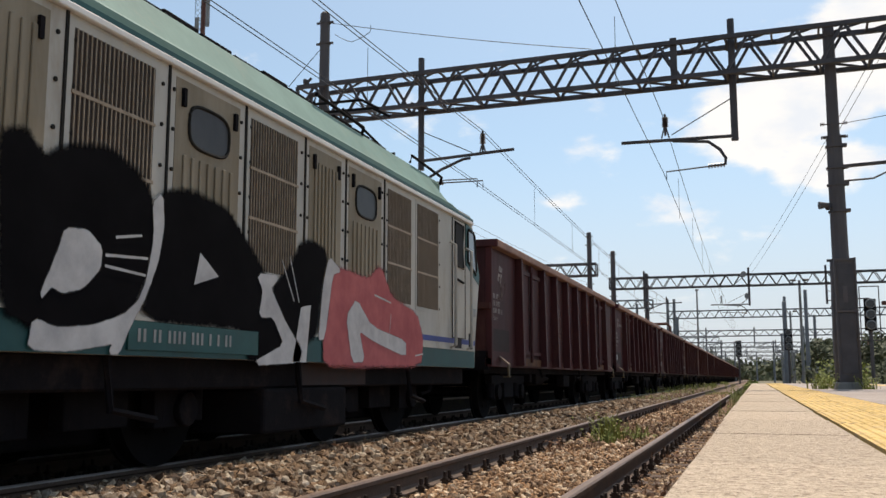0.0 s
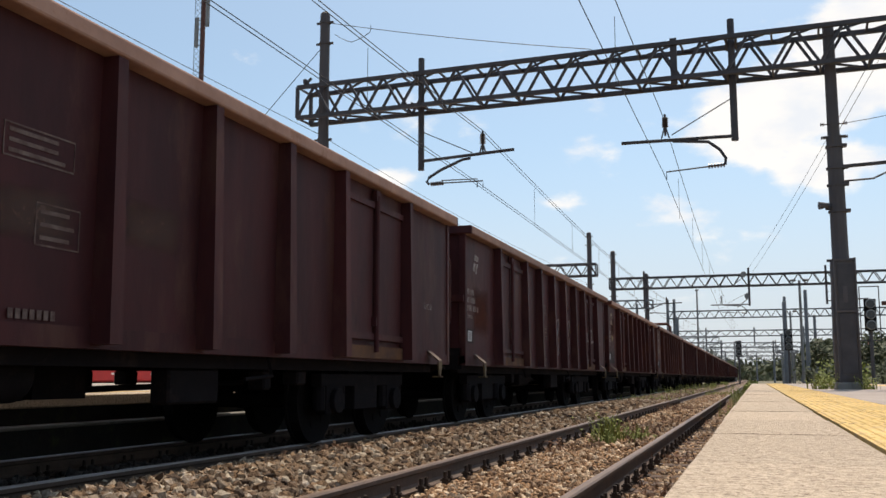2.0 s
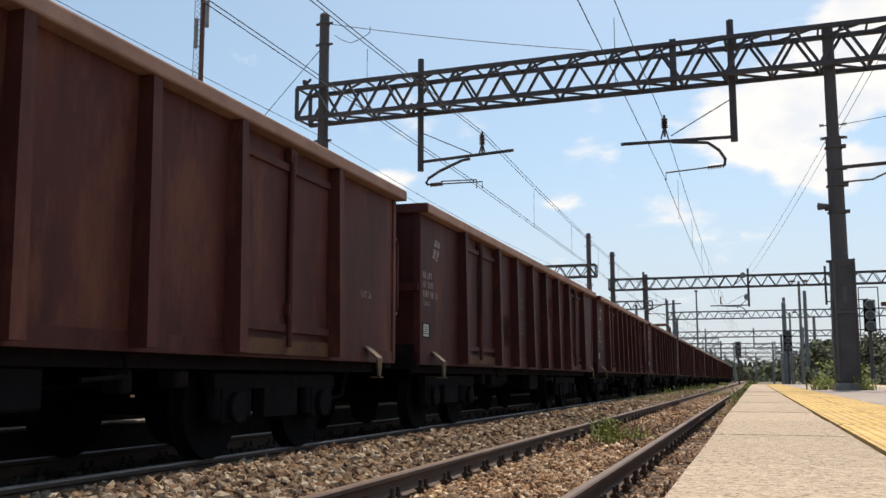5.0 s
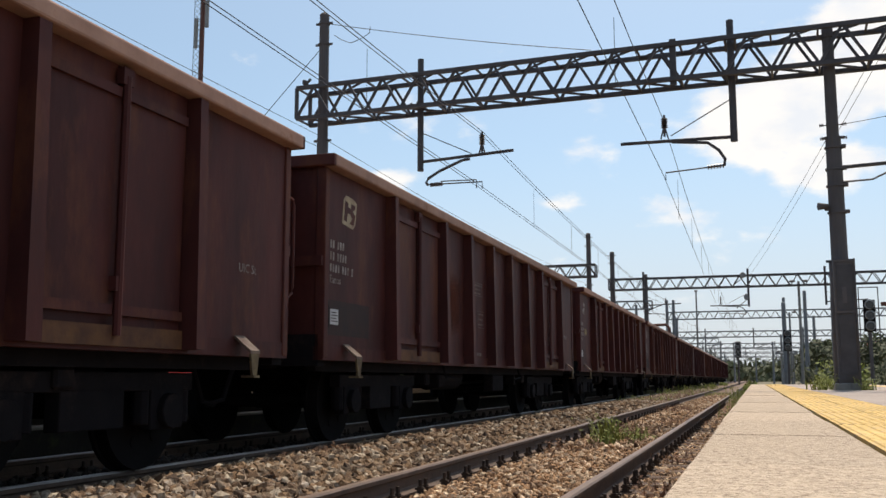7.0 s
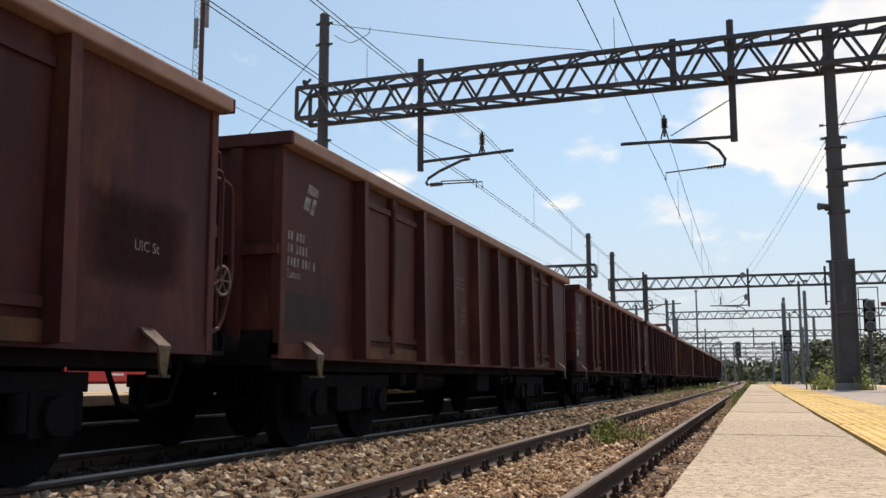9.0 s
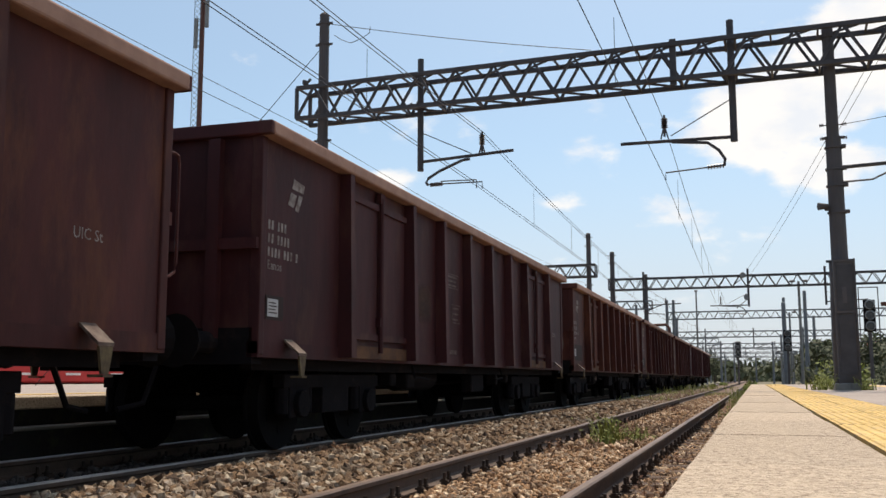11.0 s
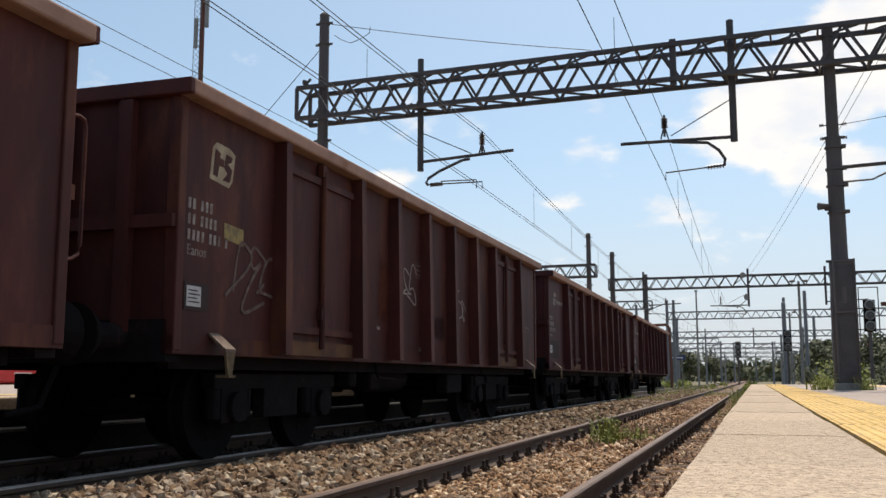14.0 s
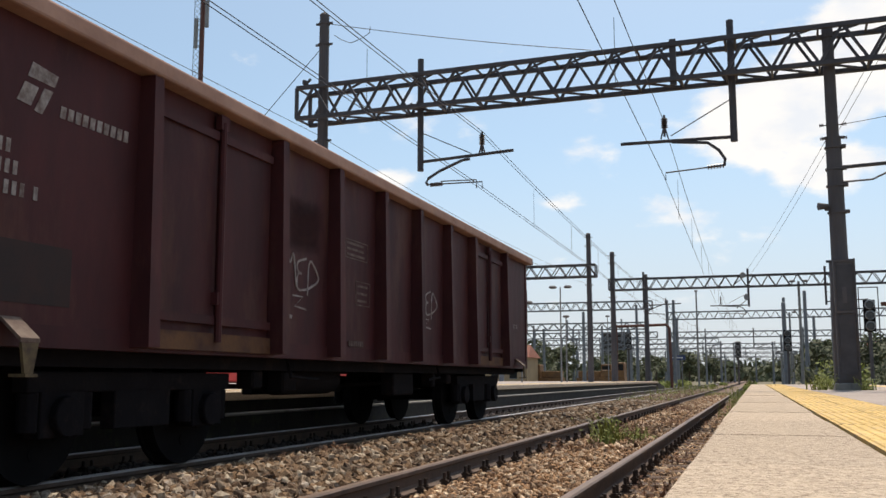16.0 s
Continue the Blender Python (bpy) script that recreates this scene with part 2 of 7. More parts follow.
M = dict(
    wagon=mat("wagon_red_brown_paint", (0.078, 0.0222, 0.0192), (0.046, 0.0148, 0.0138), 1.8, 0.6, 0, 0.35, 5, (0.105, 0.036, 0.020), 1.5, 0.52, 0.66, vary=0.10, squash=(1, 1, 0.35), spec=0.14),
    wagon_orange=mat("wagon_rusty_red_paint", (0.092, 0.0285, 0.0210), (0.056, 0.0180, 0.0150), 1.6, 0.6, 0, 0.35, 5, (0.135, 0.047, 0.027), 1.5, 0.52, 0.66, vary=0.10, squash=(1, 1, 0.35), spec=0.14),
    wagon_purple=mat("wagon_purple_brown_paint", (0.072, 0.0205, 0.0210), (0.043, 0.0145, 0.0155), 1.8, 0.6, 0, 0.35, 5, (0.085, 0.036, 0.028), 1.5, 0.52, 0.66, vary=0.10, squash=(1, 1, 0.35), spec=0.14),
    # rusty rim, its colour lightened for the sunlight along the top edge
    rim=mat("wagon_rim_sunlit_rust", (0.34, 0.20, 0.15), (0.25, 0.14, 0.105), 3, 0.75, 0, 0.12, 9, (0.20, 0.09, 0.05), 2.2, 0.6, 0.72, vary=0.15),
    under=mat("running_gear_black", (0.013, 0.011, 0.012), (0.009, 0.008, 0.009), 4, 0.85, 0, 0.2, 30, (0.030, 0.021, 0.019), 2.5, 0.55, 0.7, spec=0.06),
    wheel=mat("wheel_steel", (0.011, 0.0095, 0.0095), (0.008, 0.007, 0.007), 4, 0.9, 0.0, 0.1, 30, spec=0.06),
    chalk=mat("faded_white_lettering", (0.34, 0.30, 0.275), (0.12, 0.08, 0.068), 12, 0.8, 0, 0, 10),
    tagwhite=mat("sprayed_white", (0.36, 0.32, 0.30), (0.17, 0.125, 0.11), 9, 0.8, 0, 0, 10),
    tagfill=mat("sprayed_white_fill", (0.46, 0.42, 0.405), (0.35, 0.31, 0.30), 5, 0.8, 0, 0, 10),
    tagpale=mat("faded_spray_line", (0.17, 0.125, 0.105), (0.075, 0.042, 0.036), 11, 0.8, 0, 0, 10),
    yellow=mat("yellow_paint_worn", (0.34, 0.25, 0.08), (0.14, 0.10, 0.06), 9, 0.7, 0, 0.1, 30),
    ochre=mat("ochre_rust_sill", (0.13, 0.058, 0.022), (0.06, 0.025, 0.017), 3, 0.8, 0, 0.1, 30),
    step_paint=mat("step_worn_cream", (0.17, 0.125, 0.095), (0.07, 0.038, 0.03), 9, 0.8, 0, 0.1, 30),
    step_yellow=mat("step_worn_yellow", (0.14, 0.105, 0.05), (0.05, 0.03, 0.022), 9, 0.8, 0, 0.1, 30),
    paper=mat("label_paper", (0.52, 0.51, 0.50), (0.40, 0.39, 0.38), 20, 0.6, 0, 0, 10),
    oldochre=mat("ochre_repair_paint", (0.20, 0.115, 0.045), (0.12, 0.055, 0.028), 3, 0.8, 0, 0.1, 20, (0.06, 0.025, 0.016), 2, 0.55, 0.7),
    cream=mat("cream_emblem_paint", (0.40, 0.33, 0.22), (0.24, 0.17, 0.12), 9, 0.8, 0, 0, 10),
    grime=mat("grime_patch", (0.028, 0.020, 0.019), (0.042, 0.022, 0.019), 5, 0.8, 0, 0.05, 10),
    rail_side=mat("rail_rust", (0.115, 0.076, 0.056), (0.075, 0.052, 0.040), 5, 0.75, 0.3, 0.2, 40),
    rail_dull=mat("rail_top_brown", (0.20, 0.135, 0.10), (0.14, 0.095, 0.07), 3, 0.5, 0.4, 0.08, 40),
    rail_top=mat("rail_polished", (0.42, 0.38, 0.35), (0.30, 0.26, 0.24), 3, 0.48, 0.6, 0.05, 40),
    clip=mat("fastener_iron", (0.045, 0.032, 0.026), (0.075, 0.05, 0.035), 8, 0.75, 0.4, 0.2, 40),
    sleeper=mat("sleeper_wood", (0.15, 0.095, 0.065), (0.09, 0.06, 0.045), 6, 0.9, 0, 0.5, 40, (0.26, 0.2, 0.15), 3, squash=(1, 6, 1), vary=0.2),
    bed=mat("ballast_bed", (0.24, 0.165, 0.115), (0.14, 0.095, 0.068), 14, 0.95, 0, 0.8, 40),
    ground=mat("dry_ground", (0.20, 0.165, 0.11), (0.13, 0.12, 0.07), 0.6, 0.95, 0, 0.5, 10, (0.10, 0.12, 0.05), 0.25),
    stone=stone_material(gain=(0.86, 0.82, 0.80)),
    stone_pale=stone_material("pale_ballast_stone", (1.5, 1.36, 1.25)),
    slab=mat("platform_slab_stone", (0.61, 0.495, 0.37), (0.42, 0.325, 0.238), 34, 0.9, 0, 1.0, 70, (0.25, 0.185, 0.13), 48, 0.55, 0.59, vary=0.08),
    tactile=mat("yellow_tactile_tile", (0.66, 0.455, 0.165), (0.57, 0.385, 0.135), 3, 0.8, 0, 0.3, 60, (0.46, 0.33, 0.20), 7, 0.50, 0.68, vary=0.09),
    dark_wall=mat("dark_platform_wall", (0.040, 0.036, 0.030), (0.024, 0.022, 0.020), 2, 0.9, 0, 0.4, 20, (0.06, 0.06, 0.03), 3, 0.55, 0.7),
    asphalt=mat("pale_asphalt", (0.40, 0.335, 0.29), (0.31, 0.26, 0.225), 1.5, 0.9, 0, 0.4, 120, (0.18, 0.165, 0.15), 40, 0.6, 0.7),
    concrete=mat("old_concrete", (0.30, 0.28, 0.25), (0.22, 0.205, 0.18), 1.3, 0.9, 0, 0.4, 30, (0.13, 0.12, 0.10), 2, 0.55, 0.7, squash=(1, 1, 0.4)),
    steel=mat("gantry_painted_steel", (0.080, 0.076, 0.080), (0.057, 0.053, 0.057), 3, 0.6, 0.2, 0.1, 30, (0.09, 0.06, 0.05), 2.5, 0.6, 0.75),
    mast=mat("mast_weathered_steel", (0.110, 0.100, 0.102), (0.075, 0.068, 0.070), 2, 0.7, 0.1, 0.15, 25, (0.11, 0.085, 0.065), 1.5, 0.55, 0.7, squash=(1, 1, 0.3)),
    # paler, bluer steel: the haze of distance is put into this colour
    haze_steel=mat("steel_painted_hazy", (0.20, 0.215, 0.23), (0.15, 0.165, 0.18), 2, 0.7, 0.0, 0),
    wire=mat("copper_wire_dark", (0.05, 0.05, 0.055), (0.04, 0.04, 0.04), 2, 0.6, 0.3, 0),
    insul=mat("brown_insulator", (0.06, 0.035, 0.03), (0.045, 0.03, 0.025), 5, 0.3, 0, 0, spec=0.5),
    redpaint=mat("red_bar_paint", (0.14, 0.055, 0.04), (0.10, 0.045, 0.035), 4, 0.6, 0, 0.1, 20),
    loco_white=mat("loco_white_paint", (0.46, 0.435, 0.385), (0.37, 0.345, 0.295), 1.5, 0.6, 0, 0.06, 12, (0.23, 0.18, 0.12), 1.6, 0.52, 0.80, squash=(1, 1, 0.3)),
    loco_grey=mat("loco_ribbed_panel", (0.27, 0.225, 0.16), (0.185, 0.15, 0.10), 2, 0.65, 0, 0.1, 20, (0.20, 0.15, 0.09), 2, 0.5, 0.8, squash=(1, 1, 0.3)),
    loco_green=mat("loco_green_paint", (0.008, 0.070, 0.068), (0.007, 0.052, 0.052), 2, 0.5, 0, 0.05, 12, (0.05, 0.07, 0.06), 2, 0.6, 0.8),
    loco_teal=mat("loco_roof_pale_green", (0.135, 0.235, 0.200), (0.105, 0.185, 0.158), 1.5, 0.7, 0, 0.08, 12, (0.16, 0.22, 0.18), 2, 0.55, 0.75),
    loco_blue=mat("loco_blue_band", (0.02, 0.04, 0.22), (0.02, 0.035, 0.16), 2, 0.5, 0, 0),
    grille=mat("grille_dark_bronze", (0.040, 0.026, 0.018), (0.024, 0.017, 0.013), 6, 0.8, 0.0, 0.1, 30),
    slat=mat("grille_slat", (0.34, 0.27, 0.20), (0.24, 0.185, 0.13), 8, 0.7, 0.0, 0),
    # near-black for flat sheets that stand for the shade inside openings
    inner_shade=mat("opening_shade", (0.012, 0.011, 0.011), (0.02, 0.018, 0.017), 4, 0.8, 0, 0),
    rubber=mat("black_rubber", (0.015, 0.014, 0.013), (0.025, 0.023, 0.02), 6, 0.8, 0, 0, spec=0.1),
    spray_black=mat("spray_black", (0.006, 0.006, 0.007), (0.011, 0.010, 0.011), 3, 0.8, 0, 0, spec=0.1),
    lens=mat("signal_lens_dark", (0.015, 0.015, 0.017), (0.02, 0.02, 0.02), 3, 0.2, 0, 0, spec=0.6),
    lampgrey=mat("lamp_post_grey", (0.28, 0.28, 0.27), (0.2, 0.2, 0.2), 2, 0.6, 0.3, 0),
    # haze over the distant trees is worked into these dulled greens
    leaf=mat("hazed_leaf_green", (0.098, 0.108, 0.052), (0.066, 0.078, 0.040), 2, 0.7, 0, 0, island=0.45),
    weed=mat("weed_green", (0.24, 0.26, 0.06), (0.18, 0.20, 0.05), 5, 0.7, 0, 0, island=0.4),
    dryweed=mat("dry_weed", (0.24, 0.14, 0.08), (0.17, 0.09, 0.06), 5, 0.8, 0, 0, island=0.4),
    bark=mat("bark", (0.10, 0.075, 0.05), (0.06, 0.05, 0.04), 6, 0.9, 0, 0.5, 30),
    wall=mat("ochre_render", (0.42, 0.30, 0.18), (0.36, 0.26, 0.16), 1, 0.85, 0, 0.2, 20, (0.26, 0.2, 0.14), 0.7),
    roof=mat("roof_tiles_red", (0.28, 0.11, 0.07), (0.2, 0.08, 0.06), 2, 0.85, 0, 0.4, 10),
    tower=mat("tower_concrete_dark", (0.055, 0.048, 0.045), (0.04, 0.036, 0.034), 0.4, 0.9, 0, 0.3, 5),
    orange=mat("machine_orange", (0.26, 0.13, 0.05), (0.15, 0.085, 0.045), 2, 0.6, 0, 0),
    white=mat("white_paint", (0.72, 0.72, 0.70), (0.62, 0.62, 0.60), 2, 0.6, 0, 0),
    bluesign=mat("blue_sign", (0.05, 0.08, 0.19), (0.04, 0.065, 0.15), 2, 0.5, 0, 0),
    redtrain=mat("red_coach_paint", (0.50, 0.035, 0.03), (0.42, 0.03, 0.03), 2, 0.4, 0, 0),
)


def spray(name, a, b, lo=0.70, hi=1.16):
    """Sprayed paint: its cover fades out in fine speckle over the rim of the shape."""
    m = mat(name, a, b, 3, 0.9, 0, 0, spec=0.04)
    N, L = m.node_tree.nodes, m.node_tree.links
    at, nz, ad, mr = N.new("ShaderNodeAttribute"), N.new("ShaderNodeTexNoise"), N.new("ShaderNodeMath"), N.new("ShaderNodeMapRange")
    at.attribute_name = "cover"
    tc = N.new("ShaderNodeTexCoord")
    L.new(tc.outputs["Object"], nz.inputs["Vector"])
    nz.inputs["Scale"].default_value, nz.inputs["Detail"].default_value, nz.inputs["Roughness"].default_value = 22, 6, 0.75
    L.new(at.outputs["Fac"], ad.inputs[0])
    L.new(nz.outputs[0], ad.inputs[1])
    mr.inputs[1].default_value, mr.inputs[2].default_value = lo, hi
    L.new(ad.outputs[0], mr.inputs[0])
    L.new(mr.outputs[0], N["Principled BSDF"].inputs["Alpha"])
    return m


for key, a, b in (("black", (0.0035, 0.0032, 0.004), (0.006, 0.0055, 0.0065)), ("white", (0.52, 0.51, 0.50), (0.36, 0.35, 0.35)), ("pink", (0.44, 0.135, 0.135), (0.33, 0.095, 0.10))):
    M["spray_" + key + "_soft"] = spray("sprayed_" + key, a, b)
M["porthole"] = mat("smoked_porthole", (0.055, 0.055, 0.055), (0.04, 0.04, 0.042), 3, 0.45, 0, 0, spec=0.2)
gl = bpy.data.materials.new("window_glass")
gl.use_nodes = True
gp = gl.node_tree.nodes["Principled BSDF"]
gp.inputs["Base Color"].default_value, gp.inputs["Roughness"].default_value = (0.10, 0.11, 0.12, 1), 0.12
gp.inputs["Specular IOR Level"].default_value = 0.6
M["glass"] = gl


# ---- mesh helpers ----
def mesh_of(name, bm):
    me = bpy.data.meshes.new(name)
    bm.normal_update()
    bm.to_mesh(me)
    bm.free()
    return me


def part(name, bm, material, parent, label=""):
    me = bm if isinstance(bm, bpy.types.Mesh) else mesh_of(name, bm)
    if material and not me.materials:
        me.materials.append(M[material])
    ob = new(name, me)
    ob.parent = parent
    return tagged(ob, label) if label else ob


def thing(name, m, label, category, group="", kind=""):
    ob = new(name)
    ob.empty_display_size = 0.2
    ob.matrix_basis = m
    return tagged(ob, label, category, group, kind)


def solid(name, bm, material, label, category, kind="", group=""):
    """A thing or a piece of the setting that is one mesh."""
    ob = part(name, bm, material, None)
    return tagged(ob, label, category, group, kind)


def quads(bm, pts, faces):
    v = [bm.verts.new(p) for p in pts]
    for f in faces:
        bm.faces.new([v[i] for i in f])


BOX = ((0, 3, 2, 1), (4, 5, 6, 7), (0, 1, 5, 4), (1, 2, 6, 5), (2, 3, 7, 6), (3, 0, 4, 7))


def box(bm, x0, x1, y0, y1, z0, z1):
    quads(bm, ((x0, y0, z0), (x1, y0, z0), (x1, y1, z0), (x0, y1, z0), (x0, y0, z1), (x1, y0, z1), (x1, y1, z1), (x0, y1, z1)), BOX)
    return bm


def bx(*a):
    return box(bmesh.new(), *a)


def soft(bm, w=0.01, n=2):
    """Round the edges."""
    bmesh.ops.bevel(bm, geom=list(bm.edges), offset=w, segments=n, affect="EDGES", profile=0.5)
    return bm


def beam(bm, p, q, w, h=None):
    """A square bar from p to q."""
    p, q = Vector(p), Vector(q)
    h = h or w
    d = (q - p).normalized()
    s = d.cross(Vector((0, 0, 1)))
    s = s.normalized() if s.length > 1e-3 else Vector((1, 0, 0))
    u = s.cross(d).normalized()
    pts = [e + s * a * w / 2 + u * b * h / 2 for e in (p, q) for a, b in ((-1, -1), (1, -1), (1, 1), (-1, 1))]
    quads(bm, pts, BOX)
    return bm


def tube(bm, p, q, r, n=8, r2=None):
    """A round bar from p to q, tapering to r2."""
    p, q = Vector(p), Vector(q)
    r2 = r if r2 is None else r2
    d = (q - p).normalized()
    s = d.cross(Vector((0, 0, 1)))
    s = s.normalized() if s.length > 1e-3 else Vector((1, 0, 0))
    u = s.cross(d)
    ring = lambda c, k: [bm.verts.new(c + (s * math.cos(2 * math.pi * i / n) + u * math.sin(2 * math.pi * i / n)) * k) for i in range(n)]
    a, b = ring(p, r), ring(q, r2)
    for i in range(n):
        bm.faces.new((a[i], b[i], b[(i + 1) % n], a[(i + 1) % n])[::-1])
    bm.faces.new(a)
    bm.faces.new(b[::-1])
    return bm


def path_tube(bm, pts, r, n=6):
    pts = [Vector(p) for p in pts]
    rings = []
    for i, p in enumerate(pts):
        d = (pts[min(i + 1, len(pts) - 1)] - pts[max(i - 1, 0)]).normalized()
        s = d.cross(Vector((0.13, 0.21, 0.97)))
        s = s.normalized() if s.length > 1e-3 else Vector((1, 0, 0))
        u = s.cross(d)
        rings.append([bm.verts.new(p + (s * math.cos(2 * math.pi * k / n) + u * math.sin(2 * math.pi * k / n)) * r) for k in range(n)])
    for a, b in zip(rings, rings[1:]):
        for k in range(n):
            bm.faces.new((a[k], a[(k + 1) % n], b[(k + 1) % n], b[k]))
    bm.faces.new(rings[0][::-1])
    bm.faces.new(rings[-1])
    return bm


def sheet_poly(bm, pts, x, t=0.003, flip=1):
    """A thin plate on a side wall: pts are (y, z), it stands t proud of x."""
    a = [bm.verts.new((x, y, z)) for y, z in pts]
    b = [bm.verts.new((x + t * flip, y, z)) for y, z in pts]
    bm.faces.new(a)
    bm.faces.new(b[::-1])
    for i in range(len(pts)):
        j = (i + 1) % len(pts)
        bm.faces.new((a[i], a[j], b[j], b[i]))
    bmesh.ops.recalc_face_normals(bm, faces=bm.faces)
    return bm


def stroke(bm, pts, w, x, t=0.003):
    """A painted line on a side wall: one ribbon that rises a hair along its way, so that crossings lie over one another."""
    pts = [Vector(p) for p in pts]
    rows = []
    for i, p in enumerate(pts):
        d = pts[min(i + 1, len(pts) - 1)] - pts[max(i - 1, 0)]
        if d.length < 1e-5:
            continue
        n = Vector((-d.y, d.x)).normalized() * w / 2
        h = x + t + 0.0003 * i
        rows.append([bm.verts.new((a, q.x, q.y)) for a, q in ((x, p + n), (h, p + n), (h, p - n), (x, p - n))])
    for r0, r1 in zip(rows, rows[1:]):
        for i in range(4):
            bm.faces.new((r0[i], r0[(i + 1) % 4], r1[(i + 1) % 4], r1[i]))
    bm.faces.new(rows[0])
    bm.faces.new(rows[-1][::-1])
    bmesh.ops.recalc_face_normals(bm, faces=bm.faces)
    return bm


def rounded(pts, times=2):
    """Cut the corners of an open line until it flows."""
    for _ in range(times):
        mid = [tuple(p[i] * q + r[i] * (1 - q) for i in (0, 1)) for p, r in zip(pts, pts[1:]) for q in (0.75, 0.25)]
        pts = [pts[0], *mid, pts[-1]]
    return pts


def letters(body, size, x, y, z, align="LEFT"):
    """Built-in font on a side wall that faces +x; reads towards +y."""
    c = bpy.data.curves.new("lettering", "FONT")
    c.body, c.size, c.extrude, c.align_x = body, size, 0.0015, align
    c.resolution_u = 2
    o = bpy.data.objects.new("lettering", c)
    scene.collection.objects.link(o)
    me = bpy.data.meshes.new_from_object(o.evaluated_get(bpy.context.evaluated_depsgraph_get()))
    bpy.data.objects.remove(o)
    me.transform(Matrix.Translation((x, y, z)) @ Euler((radians(90), 0, radians(90))).to_matrix().to_4x4())
    return me


# ---- plan: lines along the track run in y ----
RAILS = (-1.13, -2.635, -4.75, -6.255)
TRACK1, TRACK2 = -1.88, -5.50
SPEED, BODY = 15.70, 14.1
PLAT_Z, PLAT_X, PLAT_END = 0.49, -0.18, 41.0


def structure():
    g = bmesh.new()
    xs = [-3000, -400, -60, -14, -7.1, 4.4, 14, 60, 400, 3000]
    ys = [-600, -30, 60, 150, 400, 1200, 4000]
    v = {(i, j): g.verts.new((x, y, -0.42)) for i, x in enumerate(xs) for j, y in enumerate(ys)}
    for i in range(len(xs) - 1):
        for j in range(len(ys) - 1):
            g.faces.new((v[i, j], v[i + 1, j], v[i + 1, j + 1], v[i, j + 1]))
    solid("ground", g, "ground", "dry trackside earth with thin grass", "ground", "structure")
    # ballast bed with a shoulder between the two tracks
    prof = BED
    b = bmesh.new()
    yy = [-8 + k * 1.0 for k in range(0, 80)] + [72 + 8 * k for k in range(1, 50)]
    rows = [[b.verts.new((x, y, z - 0.02)) for x, z in prof] for y in yy]
    for r0, r1 in zip(rows, rows[1:]):
        for i in range(len(prof) - 1):
            b.faces.new((r0[i], r0[i + 1], r1[i + 1], r1[i]))
    solid("ballast_bed", b, "bed", "brown stony ballast bed under both tracks", "ballast", "structure")


BED = [(-7.0, -0.40), (-6.6, -0.22), (-6.3, -0.17), (-5.5, -0.17), (-4.8, -0.17), (-4.5, -0.10), (-4.2, -0.04), (-3.7, -0.02), (-3.2, -0.05), (-2.72, -0.09),
       (-2.57, -0.20), (-2.3, -0.185), (-1.88, -0.15), (-1.45, -0.185), (-1.2, -0.205), (-0.8, -0.20), (-0.3, -0.225), (0.3, -0.28)]


def bed_z(x):
    return float(np.interp(x, [p[0] for p in BED], [p[1] for p in BED]))


RAIL_PROFILE = [(-0.075, -0.172), (0.075, -0.172), (0.075, -0.160), (0.02, -0.145), (0.009, -0.125), (0.009, -0.055), (0.035, -0.040), (0.036, -0.012), (0.026, 0.0), (-0.026, 0.0), (-0.036, -0.012), (-0.035, -0.040), (-0.009, -0.055), (-0.009, -0.125), (-0.02, -0.145), (-0.075, -0.160)]


def rail(x, y0, y1, top="rail_top"):
    bm = bmesh.new()
    a = [bm.verts.new((x + px, y0, pz)) for px, pz in RAIL_PROFILE]
    b = [bm.verts.new((x + px, y1, pz)) for px, pz in RAIL_PROFILE]
    n = len(a)
    for i in range(n):
        f = bm.faces.new((a[i], a[(i + 1) % n], b[(i + 1) % n], b[i]))
        f.material_index = 1 if i in (7, 8, 9) else 0
    bm.faces.new(a[::-1])
    bm.faces.new(b)
    bmesh.ops.recalc_face_normals(bm, faces=bm.faces)
    me = mesh_of("rail", bm)
    me.materials.append(M["rail_side"])
    me.materials.append(M[top])
    return part("rail", me, None, None, "rusty steel rail with a worn bright running top")


# ---- wagon ----
def rounded3(pts, k=0.12):
    """Blunt the inner corners of a bent rod."""
    pts = [Vector(p) for p in pts]
    out = [pts[0]]
    for a, b, c in zip(pts, pts[1:], pts[2:]):
        r = min(k, (a - b).length * 0.45, (c - b).length * 0.45)
        u, v = b + (a - b).normalized() * r, b + (c - b).normalized() * r
        out += [u, (u + v + b * 2) / 4, v]
    return out + [pts[-1]]


STAKES = (1.80, 3.80, 5.07, 6.37, 7.63, 8.93, 10.20, 12.20)
DOORS = ((1.80, 3.80), (10.20, 12.20))
W_HALF, W_TOP, W_BOT = 1.345, 3.02, 0.90


